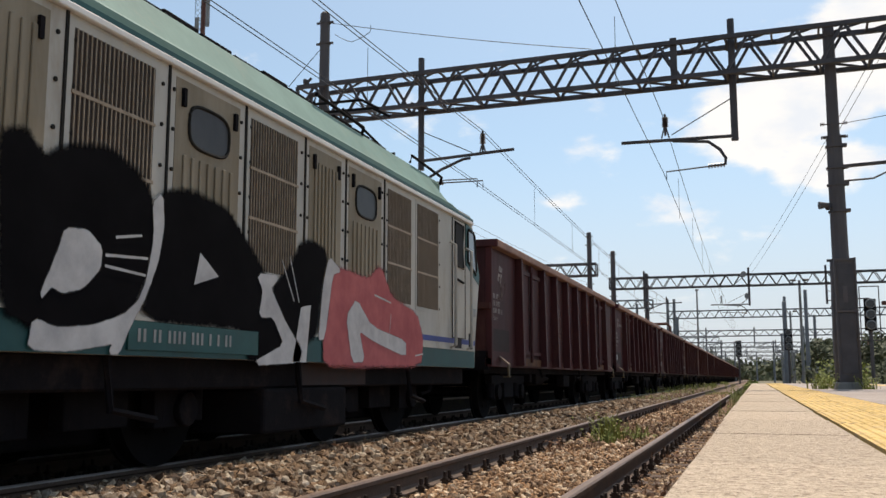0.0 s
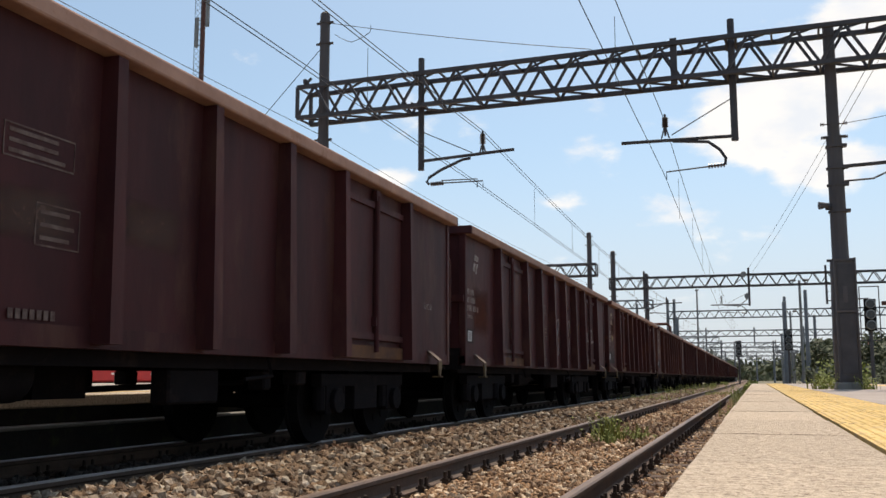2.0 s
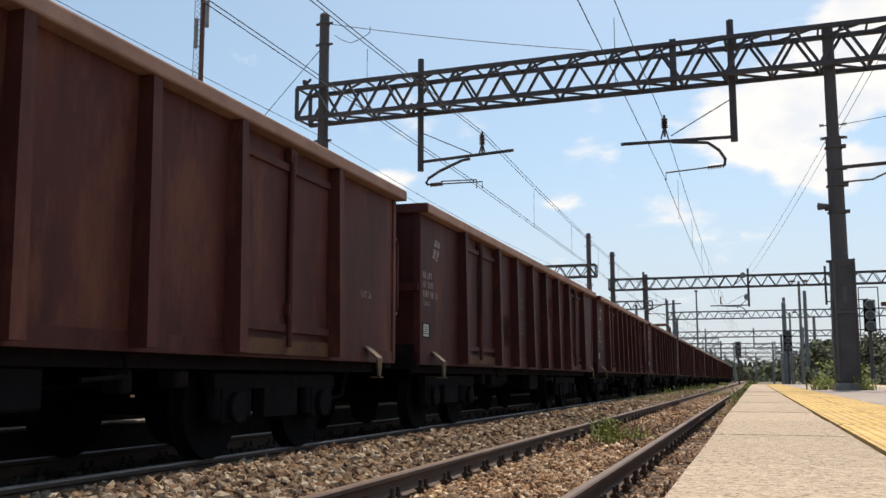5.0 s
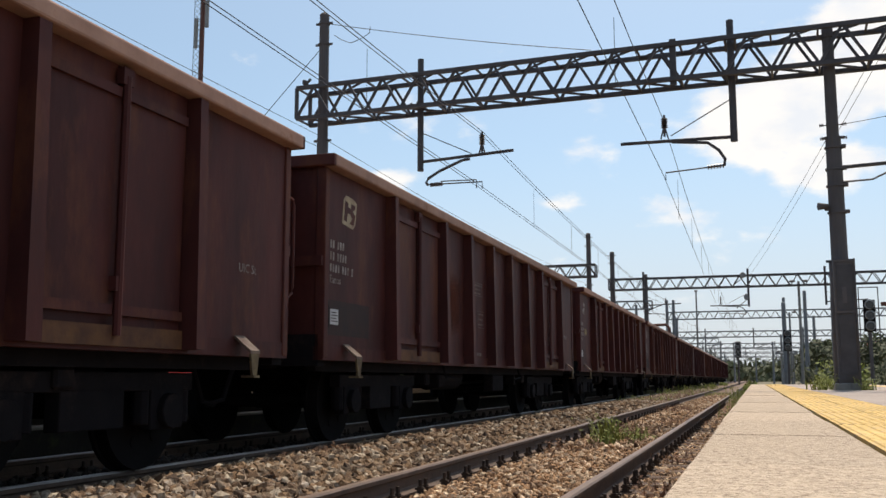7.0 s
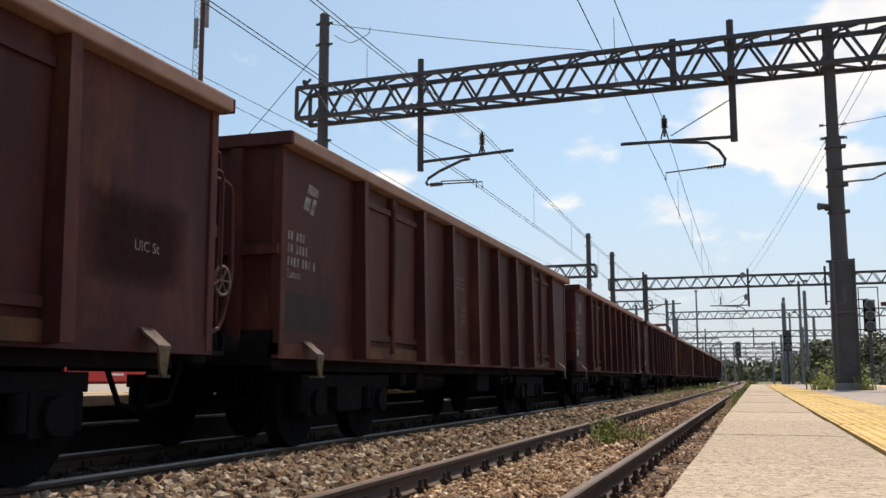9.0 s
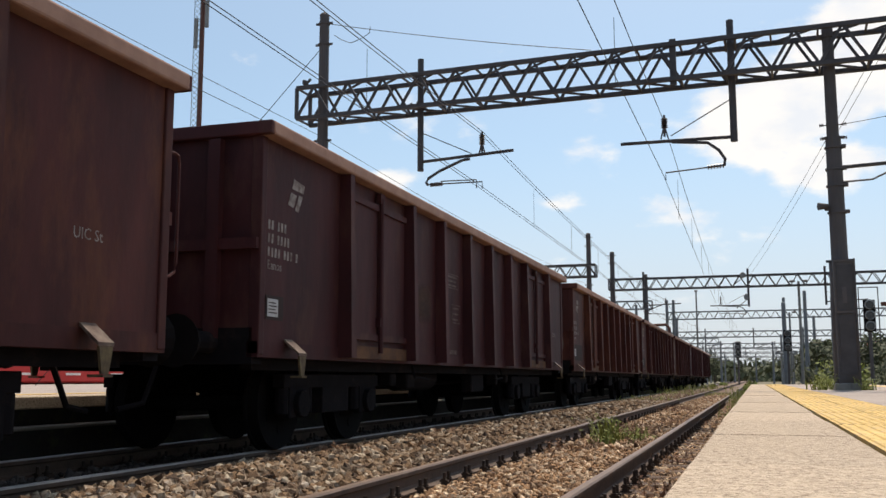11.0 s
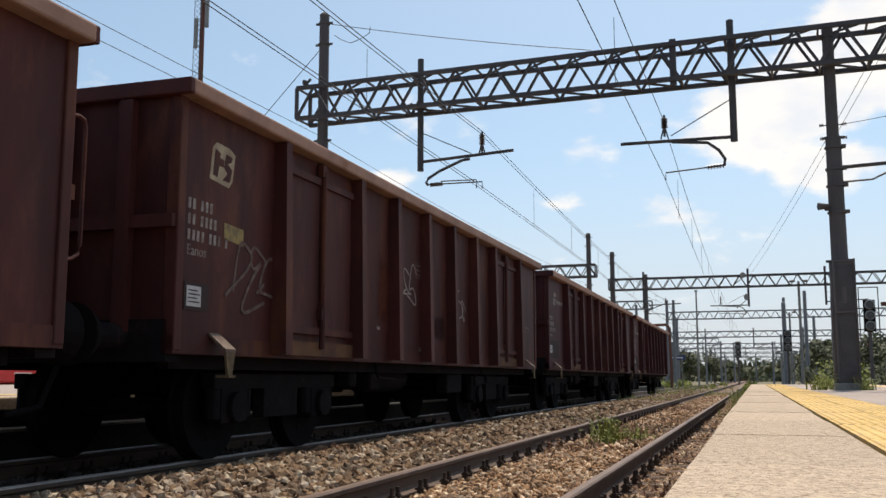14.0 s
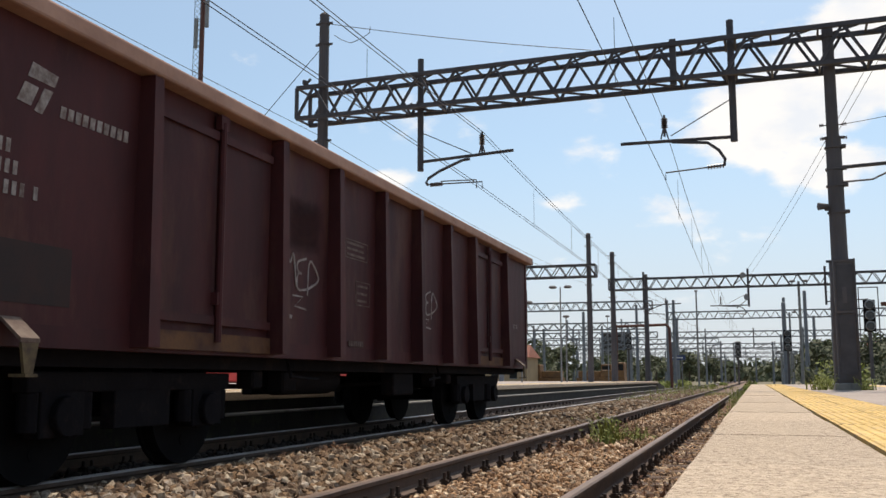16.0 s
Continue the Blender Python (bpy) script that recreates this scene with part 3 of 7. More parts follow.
def wagon_base():
    """Bogie open wagon; y runs back from its leading end, x = 1.47 is the outer face of its stakes."""
    w = thing("open_wagon", pose(TRACK2, 0, 0), "rusty red-brown bogie open freight wagon with ribbed steel sides", "wagon", "wagons of the freight train")
    for s in (1, -1):
        a, b = sorted((s * W_HALF, s * (W_HALF - 0.05)))
        part("side_wall", bx(a, b, 0.02, BODY - 0.02, 1.02, W_TOP - 0.10), "wagon", w)
        a, b = sorted((s * (W_HALF + 0.14), s * (W_HALF - 0.02)))
        part("top_rim", soft(bx(a, b, -0.02, BODY + 0.02, W_TOP - 0.13, W_TOP), 0.02), "rim", w, "rusty steel top rim, coloured pale for the sun on it")
        a, b = sorted((s * (W_HALF + 0.012), s * (W_HALF - 0.10)))
        part("side_sill", bx(a, b, 0.0, BODY, W_BOT, 1.04), "wagon", w)
        for y in STAKES:
            st = bmesh.new()
            x0, x1, x2, hw = s * (W_HALF - 0.002), s * (W_HALF + 0.125), s * (W_HALF + 0.165), 0.068
            quads(st, [(x0, y - hw, 0.93), (x2, y - hw, 0.93), (x2, y + hw, 0.93), (x0, y + hw, 0.93), (x0, y - hw * 0.8, 2.885), (x1, y - hw * 0.8, 2.885), (x1, y + hw * 0.8, 2.885), (x0, y + hw * 0.8, 2.885)], BOX)
            bmesh.ops.recalc_face_normals(st, faces=st.faces)
            part("stake", st, "wagon", w)
        for d0, d1 in DOORS:
            mid = (d0 + d1) / 2
            for l0, l1 in ((d0 + 0.10, mid - 0.035), (mid + 0.035, d1 - 0.10)):
                a, b = sorted((s * (W_HALF - 0.01), s * (W_HALF + 0.02)))
                door = part("door_leaf", soft(bx(a, b, l0, l1, 1.14, 2.72), 0.008, 1), "wagon", w)
                a, b = sorted((s * (W_HALF + 0.021), s * (W_HALF + 0.05)))
                for z0, z1 in ((2.65, 2.72), (1.14, 1.21)):
                    part("door_frame", bx(a, b, l0, l1, z0, z1), "wagon", door)
            lk = bmesh.new()
            tube(lk, (s * (W_HALF + 0.065), mid, 1.0), (s * (W_HALF + 0.065), mid, 2.8), 0.030, 8)
            box(lk, *sorted((s * (W_HALF + 0.02), s * (W_HALF + 0.08))), mid - 0.05, mid + 0.05, 1.30, 1.40)
            box(lk, *sorted((s * (W_HALF + 0.02), s * (W_HALF + 0.08))), mid - 0.06, mid + 0.06, 2.74, 2.86)
            part("door_lock_bar", lk, "wagon", w)
            a, b = sorted((s * (W_HALF + 0.013), s * (W_HALF + 0.045)))
            part("door_sill", bx(a, b, d0 + 0.08, d1 - 0.08, 0.93, 1.07), "ochre", w, "ochre-stained sill under the doors")
        for y, e in ((0, 1), (BODY, -1)):
            ya, yb = sorted((y, y + e * 0.10))
            part("corner_post", soft(bx(*sorted((s * (W_HALF - 0.09), s * (W_HALF + 0.02))), ya, yb, 0.92, W_TOP - 0.12), 0.012), "wagon", w)
            # a folded plate that leans out of the sill, with a hanger and a foot under it
            yc, xi, xo = y + (0.58 if e > 0 else -0.88), s * (W_HALF + 0.014), s * (W_HALF + 0.17)
            br = bmesh.new()
            quads(br, [(xi, yc - 0.08, 1.05), (xo, yc - 0.08, 0.92), (xo, yc + 0.08, 0.92), (xi, yc + 0.08, 1.05), (xi, yc - 0.08, 1.075), (xo, yc - 0.08, 0.945), (xo, yc + 0.08, 0.945), (xi, yc + 0.08, 1.075)], BOX)
            bmesh.ops.recalc_face_normals(br, faces=br.faces)
            step = part("shunter_step", br, "step_paint", w, "worn cream-painted folded step plate")
            h = bmesh.new()
            xj = xo - s * 0.02
            quads(h, [(xj, yc - 0.035, 0.74), (xo, yc - 0.035, 0.74), (xo, yc + 0.035, 0.74), (xj, yc + 0.035, 0.74), (xj, yc - 0.07, 0.918), (xo, yc - 0.07, 0.918), (xo, yc + 0.07, 0.918), (xj, yc + 0.07, 0.918)], BOX)
            box(h, *sorted((xo - s * 0.10, xo + s * 0.02)), yc - 0.05, yc + 0.05, 0.72, 0.739)
            bmesh.ops.recalc_face_normals(h, faces=h.faces)
            part("step_hanger", h, "step_yellow", step, "worn yellow hanger")
            if e < 0:
                g = bmesh.new()
                path_tube(g, rounded3([(s * (W_HALF - 0.02), y - 0.02, 2.42), (s * (W_HALF - 0.02), y + 0.15, 2.44), (s * (W_HALF - 0.02), y + 0.15, 1.50), (s * (W_HALF - 0.02), y - 0.02, 1.46)]), 0.014)
                part("grab_rail", g, "wagon", w)
            bf = bmesh.new()
            tube(bf, (s * 0.87, y, 1.03), (s * 0.87, y - e * 0.40, 1.03), 0.10, 12)
            buf = part("buffer", bf, "under", w)
            hd = bmesh.new()
            tube(hd, (s * 0.87, y - e * 0.40, 1.03), (s * 0.87, y - e * 0.53, 1.03), 0.17, 16, 0.23)
            part("buffer_head", hd, "wheel", buf)
    for y, e in ((0, 1), (BODY, -1)):
        ya, yb = sorted((y + e * 0.02, y + e * 0.07))
        part("end_wall", bx(-W_HALF, W_HALF, ya, yb, 1.0, W_TOP - 0.1), "wagon", w)
        ya, yb = sorted((y - e * 0.06, y + e * 0.10))
        part("end_rim", soft(bx(-W_HALF - 0.135, W_HALF + 0.135, ya, yb, W_TOP - 0.128, W_TOP - 0.003), 0.012), "wagon", w)
        r = bmesh.new()
        for x in (-0.9, -0.3, 0.3, 0.9):
            box(r, x - 0.06, x + 0.06, *sorted((y + e * 0.02, y - e * 0.06)), 1.0, W_TOP - 0.14)
        box(r, -W_HALF, W_HALF, *sorted((y + e * 0.02, y - e * 0.05)), 1.86, 1.96)
        part("end_ribs", r, "wagon", w)
        part("headstock", bx(-1.3, 1.3, *sorted((y, y + e * 0.18)), 0.84, 1.16), "under", w)
        c = bmesh.new()
        tube(c, (0, y, 0.98), (0, y - e * 0.55, 0.92), 0.05, 8)
        path_tube(c, [(0.35, y, 0.85), (0.35, y - e * 0.2, 0.5), (0.3, y - e * 0.5, 0.45)], 0.025)
        part("coupling", c, "under", w)
    part("floor", bx(-W_HALF + 0.06, W_HALF - 0.06, 0.08, BODY - 0.08, 1.16, 1.24), "wagon", w)
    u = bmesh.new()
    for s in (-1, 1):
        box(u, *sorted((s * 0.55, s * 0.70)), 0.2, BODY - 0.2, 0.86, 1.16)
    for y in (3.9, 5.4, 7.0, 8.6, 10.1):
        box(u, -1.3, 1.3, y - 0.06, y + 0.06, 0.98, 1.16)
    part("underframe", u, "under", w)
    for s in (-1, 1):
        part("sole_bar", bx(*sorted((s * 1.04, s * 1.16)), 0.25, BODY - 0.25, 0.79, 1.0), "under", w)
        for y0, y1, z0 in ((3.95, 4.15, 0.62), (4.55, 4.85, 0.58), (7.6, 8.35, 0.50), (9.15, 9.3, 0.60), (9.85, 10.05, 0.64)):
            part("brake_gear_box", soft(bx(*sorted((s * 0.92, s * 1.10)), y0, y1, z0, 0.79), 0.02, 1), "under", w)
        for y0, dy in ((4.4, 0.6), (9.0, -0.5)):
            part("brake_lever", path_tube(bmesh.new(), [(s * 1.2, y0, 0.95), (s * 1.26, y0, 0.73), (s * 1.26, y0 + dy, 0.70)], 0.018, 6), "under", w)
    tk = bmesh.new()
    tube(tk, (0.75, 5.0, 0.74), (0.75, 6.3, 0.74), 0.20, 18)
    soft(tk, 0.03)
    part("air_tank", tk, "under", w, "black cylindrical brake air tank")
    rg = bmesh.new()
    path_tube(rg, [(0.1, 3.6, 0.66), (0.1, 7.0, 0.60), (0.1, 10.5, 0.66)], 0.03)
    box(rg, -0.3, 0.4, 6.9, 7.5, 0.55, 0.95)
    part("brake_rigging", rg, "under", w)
    for yb in (2.35, BODY - 2.35):
        bogie(w, yb)
    return w


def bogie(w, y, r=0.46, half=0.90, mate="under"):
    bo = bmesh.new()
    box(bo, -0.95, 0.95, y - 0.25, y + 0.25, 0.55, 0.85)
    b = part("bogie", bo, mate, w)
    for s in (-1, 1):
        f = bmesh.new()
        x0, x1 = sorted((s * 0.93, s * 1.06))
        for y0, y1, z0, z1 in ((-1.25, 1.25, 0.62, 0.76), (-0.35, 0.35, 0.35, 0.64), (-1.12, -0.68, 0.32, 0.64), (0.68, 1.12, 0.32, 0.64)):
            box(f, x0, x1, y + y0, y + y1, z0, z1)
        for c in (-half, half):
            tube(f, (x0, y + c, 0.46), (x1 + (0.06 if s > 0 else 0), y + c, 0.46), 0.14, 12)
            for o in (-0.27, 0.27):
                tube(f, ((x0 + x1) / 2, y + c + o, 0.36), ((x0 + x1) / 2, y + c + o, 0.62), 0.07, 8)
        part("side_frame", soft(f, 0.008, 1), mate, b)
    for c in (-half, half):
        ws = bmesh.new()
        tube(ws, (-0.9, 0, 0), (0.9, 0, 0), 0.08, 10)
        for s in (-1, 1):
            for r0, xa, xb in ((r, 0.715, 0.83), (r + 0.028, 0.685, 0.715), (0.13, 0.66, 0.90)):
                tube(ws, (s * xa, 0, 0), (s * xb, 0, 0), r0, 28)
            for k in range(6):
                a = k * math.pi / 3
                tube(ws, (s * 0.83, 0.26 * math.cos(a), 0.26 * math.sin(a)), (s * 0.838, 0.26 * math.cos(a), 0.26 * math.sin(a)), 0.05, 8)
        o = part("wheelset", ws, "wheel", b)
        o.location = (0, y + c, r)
    return b


# ---- locomotive ----
GRAFFITI = {
    "black_a": [(-9.94, 2.07), (-9.77, 2.12), (-9.6, 1.99), (-9.38, 2.11), (-9.0, 2.18), (-8.66, 2.06), (-8.52, 1.93), (-8.5, 1.65), (-8.63, 1.28), (-8.83, 1.06), (-9.59, 1.02), (-9.86, 1.1)],
    "white_a": [(-9.39, 1.61), (-9.19, 1.63), (-9.04, 1.54), (-9.05, 1.41), (-9.21, 1.27), (-9.39, 1.23), (-9.49, 1.26), (-9.58, 1.17), (-9.43, 1.49)],
    "white_b": [(-9.62, 1.05), (-9.42, 1.0), (-9.09, 1.03), (-8.78, 1.12), (-8.63, 1.22), (-8.54, 1.37), (-8.47, 1.69), (-8.5, 1.93), (-8.4, 2.01), (-8.37, 1.79), (-8.42, 1.54), (-8.54, 1.29), (-8.71, 1.06), (-8.82, 0.87), (-8.91, 0.87), (-8.88, 0.94), (-9.29, 0.88), (-9.65, 0.88)],
    "black_b": [(-8.39, 2.01), (-7.99, 2.08), (-7.49, 2.01), (-7.21, 1.82), (-6.81, 1.53), (-6.59, 1.25), (-6.41, 1.0), (-7.06, 0.85), (-7.17, 1.14), (-8.56, 1.13), (-8.42, 1.5)],
    "white_c": [(-7.88, 1.64), (-7.62, 1.5), (-7.95, 1.41)],
    "white_d": [(-6.99, 1.58), (-6.6, 1.6), (-6.76, 1.48), (-6.48, 1.21), (-6.13, 0.96), (-6.18, 0.86), (-7.06, 0.82), (-6.47, 1.0), (-6.69, 1.24), (-6.94, 1.23), (-6.88, 1.45)],
    "black_c": [(-5.99, 1.98), (-5.61, 1.92), (-5.76, 1.52), (-5.84, 1.13), (-6.13, 1.04), (-6.48, 1.23), (-6.7, 1.46), (-6.39, 1.67), (-6.17, 1.91)],
    "white_e": [(-6.15, 1.35), (-5.96, 1.39), (-6.04, 0.86), (-6.3, 0.86)],
    "pink": [(-5.47, 1.74), (-5.27, 1.79), (-4.51, 1.75), (-4.18, 1.94), (-3.82, 1.61), (-2.94, 1.47), (-2.73, 1.2), (-2.79, 0.89), (-4.8, 0.86), (-5.61, 0.87), (-5.62, 1.09), (-5.52, 1.31)],
    "white_f": [(-4.85, 1.53), (-4.42, 1.26), (-3.34, 1.14), (-3.34, 0.97), (-4.33, 1.11), (-4.78, 1.21), (-4.62, 0.89), (-4.95, 0.88), (-5.11, 1.34)],
    "white_g": [(-5.55, 1.9), (-5.27, 1.79), (-5.47, 1.74), (-5.64, 1.09), (-5.77, 1.08), (-5.67, 1.64)],
}


def locomotive():
    """Six-axle electric locomotive; y = 0 is its trailing end, it reaches 17 m forward to -17."""
    lo = thing("locomotive", pose(TRACK2, 0, 0), "white and green electric locomotive covered in black and pink graffiti", "locomotive")
    X, F = 1.50, -16.8
    bm = bmesh.new()
    # body side profile: raked, kinked ends
    side = [(-0.30, 0.86), (-0.25, 1.30), (0.0, 2.26), (-0.37, 2.96), (-0.50, 3.12), (F + 0.50, 3.12), (F + 0.37, 2.96), (F, 2.26), (F + 0.25, 1.30), (F + 0.30, 0.86)]
    a = [bm.verts.new((X, y, z)) for y, z in side]
    b = [bm.verts.new((-X, y, z)) for y, z in side]
    bm.faces.new(a)
    bm.faces.new(b[::-1])
    for i in range(len(side)):
        j = (i + 1) % len(side)
        bm.faces.new((a[i], b[i], b[j], a[j]))
    bmesh.ops.recalc_face_normals(bm, faces=bm.faces)
    part("body", bm, "loco_white", lo, "dirty white painted body shell")
    rf = bmesh.new()
    prof = [(1.53, 3.06), (1.53, 3.13), (1.40, 3.22), (1.15, 3.58), (0.9, 3.66), (-0.9, 3.66), (-1.15, 3.58), (-1.40, 3.22), (-1.53, 3.13), (-1.53, 3.06)]
    rows = []
    for y, full in ((-0.36, 0), (-0.75, 0.55), (-1.5, 1), (F + 1.5, 1), (F + 0.75, 0.55), (F + 0.36, 0)):
        rows.append([rf.verts.new((x * (0.92 + 0.08 * full), y, 3.06 + (z - 3.06) * (0.12 + 0.88 * full))) for x, z in prof])
    for r0, r1 in zip(rows, rows[1:]):
        for i in range(len(prof) - 1):
            rf.faces.new((r0[i], r0[i + 1], r1[i + 1], r1[i]))
    rf.faces.new(rows[0])
    rf.faces.new(rows[-1][::-1])
    bmesh.ops.recalc_face_normals(rf, faces=rf.faces)
    roof = part("roof", rf, "loco_teal", lo, "pale green roof")
    part("gutter", bx(1.50, 1.535, F + 0.6, -0.45, 3.04, 3.075), "loco_green", roof)
    part("drip_rail", soft(bx(1.495, 1.545, F + 0.6, -0.45, 2.985, 3.035), 0.008, 1), "white", roof)
    for k in range(24):
        y = -3.2 - k * 0.55
        part("roof_cable", soft(bx(1.00, 1.10, y - 0.25, y + 0.25, 3.60, 3.635 + 0.012 * (k % 3)), 0.01, 1), "under", roof)
    for y0 in (-1.3, -4.3):
        h = bmesh.new()
        path_tube(h, [(1.15, y0 - 0.9, 3.60), (1.18, y0 - 0.9, 3.70), (1.18, y0 + 0.4, 3.66), (1.15, y0 + 0.4, 3.55)], 0.02)
        part("roof_rail", h, "under", roof)
    hp = bmesh.new()
    soft(box(hp, 0.45, 1.12, -1.75, -0.75, 3.32, 3.62), 0.06)
    part("roof_fairing", hp, "loco_teal", roof)
    pantograph(lo, -2.3)
    # green sole band, blue band
    for s in (1, -1):
        part("sole_band", bx(*sorted((s * X, s * (X + 0.006))), F + 0.35, -0.32, 0.86, 1.10), "loco_green", lo, "dark green lower band")
        part("blue_band", bx(*sorted((s * X, s * (X + 0.004))), -3.0, -0.28, 1.19, 1.26), "loco_blue", lo, "dark blue stripe")
        part("band_edge", bx(*sorted((s * X, s * (X + 0.018))), F + 0.35, -0.32, 1.10, 1.125), "loco_white", lo)
    k = bmesh.new()
    sheet_poly(k, [(-0.745, 2.36), (-0.06, 2.12), (-0.02, 2.26), (-0.38, 2.94), (-0.745, 2.98)], X, 0.005)
    part("cab_corner_panel", k, "loco_green", lo, "teal green cab corner")
    # side panels between the seams
    for y in (-9.45, -8.34, -7.22, -6.09, -5.13, -4.03, -10.5, -11.6, -12.7, -13.8):
        part("panel_seam", bx(X - 0.004, X + 0.012, y - 0.012, y + 0.012, 1.55, 3.0), "rubber", lo)
    for y0, y1, z0 in ((-9.38, -8.52, 1.66), (-7.14, -6.26, 1.62), (-3.93, -3.13, 1.60), (-2.90, -2.06, 1.60), (-11.5, -10.7, 1.62), (-13.7, -12.8, 1.62)):
        grille(lo, X, y0, y1, z0, 2.90)
    for y0, y1, win in ((-8.25, -7.32, 1), (-6.0, -5.25, 0), (-5.05, -4.12, 1), (-10.42, -9.6, 0), (-12.6, -11.7, 1)):
        ribbed_panel(lo, X, y0, y1, win)
    bt = bmesh.new()
    for y in (-9.53, -9.37, -8.42, -8.28, -7.30, -7.14, -6.17, -6.03, -5.2, -5.07, -4.1, -3.96, -2.0):
        for z in (1.62, 1.92, 2.22, 2.52, 2.82):
            tube(bt, (X, y, z), (X + 0.012, y, z), 0.016, 6)
    part("bolt_heads", bt, "rubber", lo)
    # driver's door with an open upper window
    fr = bmesh.new()
    sheet_poly(fr, [(-1.42, 1.27), (-0.80, 1.27), (-0.80, 2.96), (-1.42, 2.96)], X, 0.008)
    door = part("cab_door", fr, "loco_white", lo)
    vd = bmesh.new()
    sheet_poly(vd, [(-1.33, 2.30), (-0.90, 2.28), (-0.90, 2.90), (-1.30, 2.92)], X + 0.008, 0.004)
    part("door_window", vd, "inner_shade", door, "open door window, its inner shade a dark sheet")
    rb = bmesh.new()
    path_tube(rb, [(X + 0.012, a, b) for a, b in ((-1.33, 2.30), (-0.90, 2.28), (-0.90, 2.90), (-1.30, 2.92), (-1.33, 2.30))], 0.018, 6)
    part("window_seal", rb, "rubber", door)
    stroke_door = bmesh.new()
    stroke(stroke_door, [(-1.42, 1.27), (-0.80, 1.27), (-0.80, 2.96), (-1.42, 2.96), (-1.42, 1.27)], 0.02, X + 0.004, 0.008)
    part("door_seal", stroke_door, "rubber", door)
    hn = bmesh.new()
    path_tube(hn, [(X + 0.03, -1.28, 2.10), (X + 0.06, -1.28, 2.08), (X + 0.06, -1.05, 2.06)], 0.018)
    part("door_handle", hn, "under", door)
    sg = bmesh.new()
    path_tube(sg, [(X + 0.01, -1.52, 1.12), (X + 0.09, -1.52, 1.16), (X + 0.09, -1.52, 2.55), (X + 0.01, -1.52, 2.6)], 0.022, 8)
    part("grab_rail", sg, "loco_white", lo)
    sg = bmesh.new()
    path_tube(sg, [(X + 0.01, -0.74, 1.12), (X + 0.09, -0.74, 1.16), (X + 0.09, -0.74, 2.55), (X + 0.01, -0.74, 2.6)], 0.022, 8)
    part("grab_rail", sg, "loco_white", lo)
    wn = bmesh.new()
    pts = [(-0.66, 2.42), (-0.24, 2.26), (-0.20, 2.32), (-0.30, 2.84), (-0.36, 2.88), (-0.62, 2.90), (-0.66, 2.86)]
    sheet_poly(wn, pts, X + 0.005, 0.006)
    cw = part("cab_window", wn, "glass", lo, "dark glass cab side window")
    fr = bmesh.new()
    path_tube(fr, [(X + 0.01, a, b) for a, b in pts + pts[:1]], 0.02, 6)
    part("window_frame", fr, "rubber", cw)
    # step recesses are flat plates, their inner shade only coloured on
    for y0, y1, z0, z1 in ((-1.28, -0.98, 1.12, 1.27), (-0.60, -0.42, 1.13, 1.36)):
        part("step_recess", bx(X, X + 0.008, y0, y1, z0, z1), "inner_shade", lo)
    part("notice_plate", bx(X, X + 0.004, -0.42, -0.22, 1.62, 1.74), "lampgrey", lo)
    # end face windows and buffers at the trailing end
    for s in (-1, 1):
        q = bmesh.new()
        quads(q, [(s * 0.1, 0.0, 2.30), (s * 1.35, 0.0, 2.30), (s * 1.30, -0.33, 2.92), (s * 0.1, -0.33, 2.92), (s * 0.1, 0.02, 2.31), (s * 1.35, 0.02, 2.31), (s * 1.30, -0.31, 2.93), (s * 0.1, -0.31, 2.93)], BOX)
        bmesh.ops.recalc_face_normals(q, faces=q.faces)
        part("windscreen", q, "glass", lo)
        b2 = bmesh.new()
        tube(b2, (s * 0.87, -0.3, 1.03), (s * 0.87, 0.40, 1.03), 0.11, 12)
        tube(b2, (s * 0.87, 0.40, 1.03), (s * 0.87, 0.47, 1.03), 0.22, 18)
        part("buffer", b2, "under", lo)
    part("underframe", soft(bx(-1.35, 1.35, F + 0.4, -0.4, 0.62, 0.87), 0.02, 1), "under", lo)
    # added dark block between the wheels that closes the view underneath
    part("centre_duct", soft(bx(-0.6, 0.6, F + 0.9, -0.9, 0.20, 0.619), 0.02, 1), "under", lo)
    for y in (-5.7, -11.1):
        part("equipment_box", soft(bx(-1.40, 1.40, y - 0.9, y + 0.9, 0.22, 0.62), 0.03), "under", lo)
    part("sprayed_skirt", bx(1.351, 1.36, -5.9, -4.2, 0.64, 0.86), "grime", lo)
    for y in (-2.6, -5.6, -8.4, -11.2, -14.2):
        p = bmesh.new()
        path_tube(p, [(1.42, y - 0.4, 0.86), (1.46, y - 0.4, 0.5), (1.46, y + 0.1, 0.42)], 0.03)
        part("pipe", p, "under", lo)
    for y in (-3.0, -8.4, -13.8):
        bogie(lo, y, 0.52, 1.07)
    # sprayed paint, a thin coat over the panels with a fading rim
    for key, pts in GRAFFITI.items():
        kind = key.split("_")[0]
        if len(pts) > 4:                               # blunt the corners
            pts = [tuple(p[i] * q + r[i] * (1 - q) for i in (0, 1)) for p, r in zip(pts, pts[1:] + pts[:1]) for q in (0.86, 0.14)]
        part("sprayed_shape", paint(pts, X + (0.022 if kind == "white" else 0.019), 0.085 if kind != "white" else 0.024), "spray_" + kind + "_soft", lo, kind + " sprayed graffiti shape")
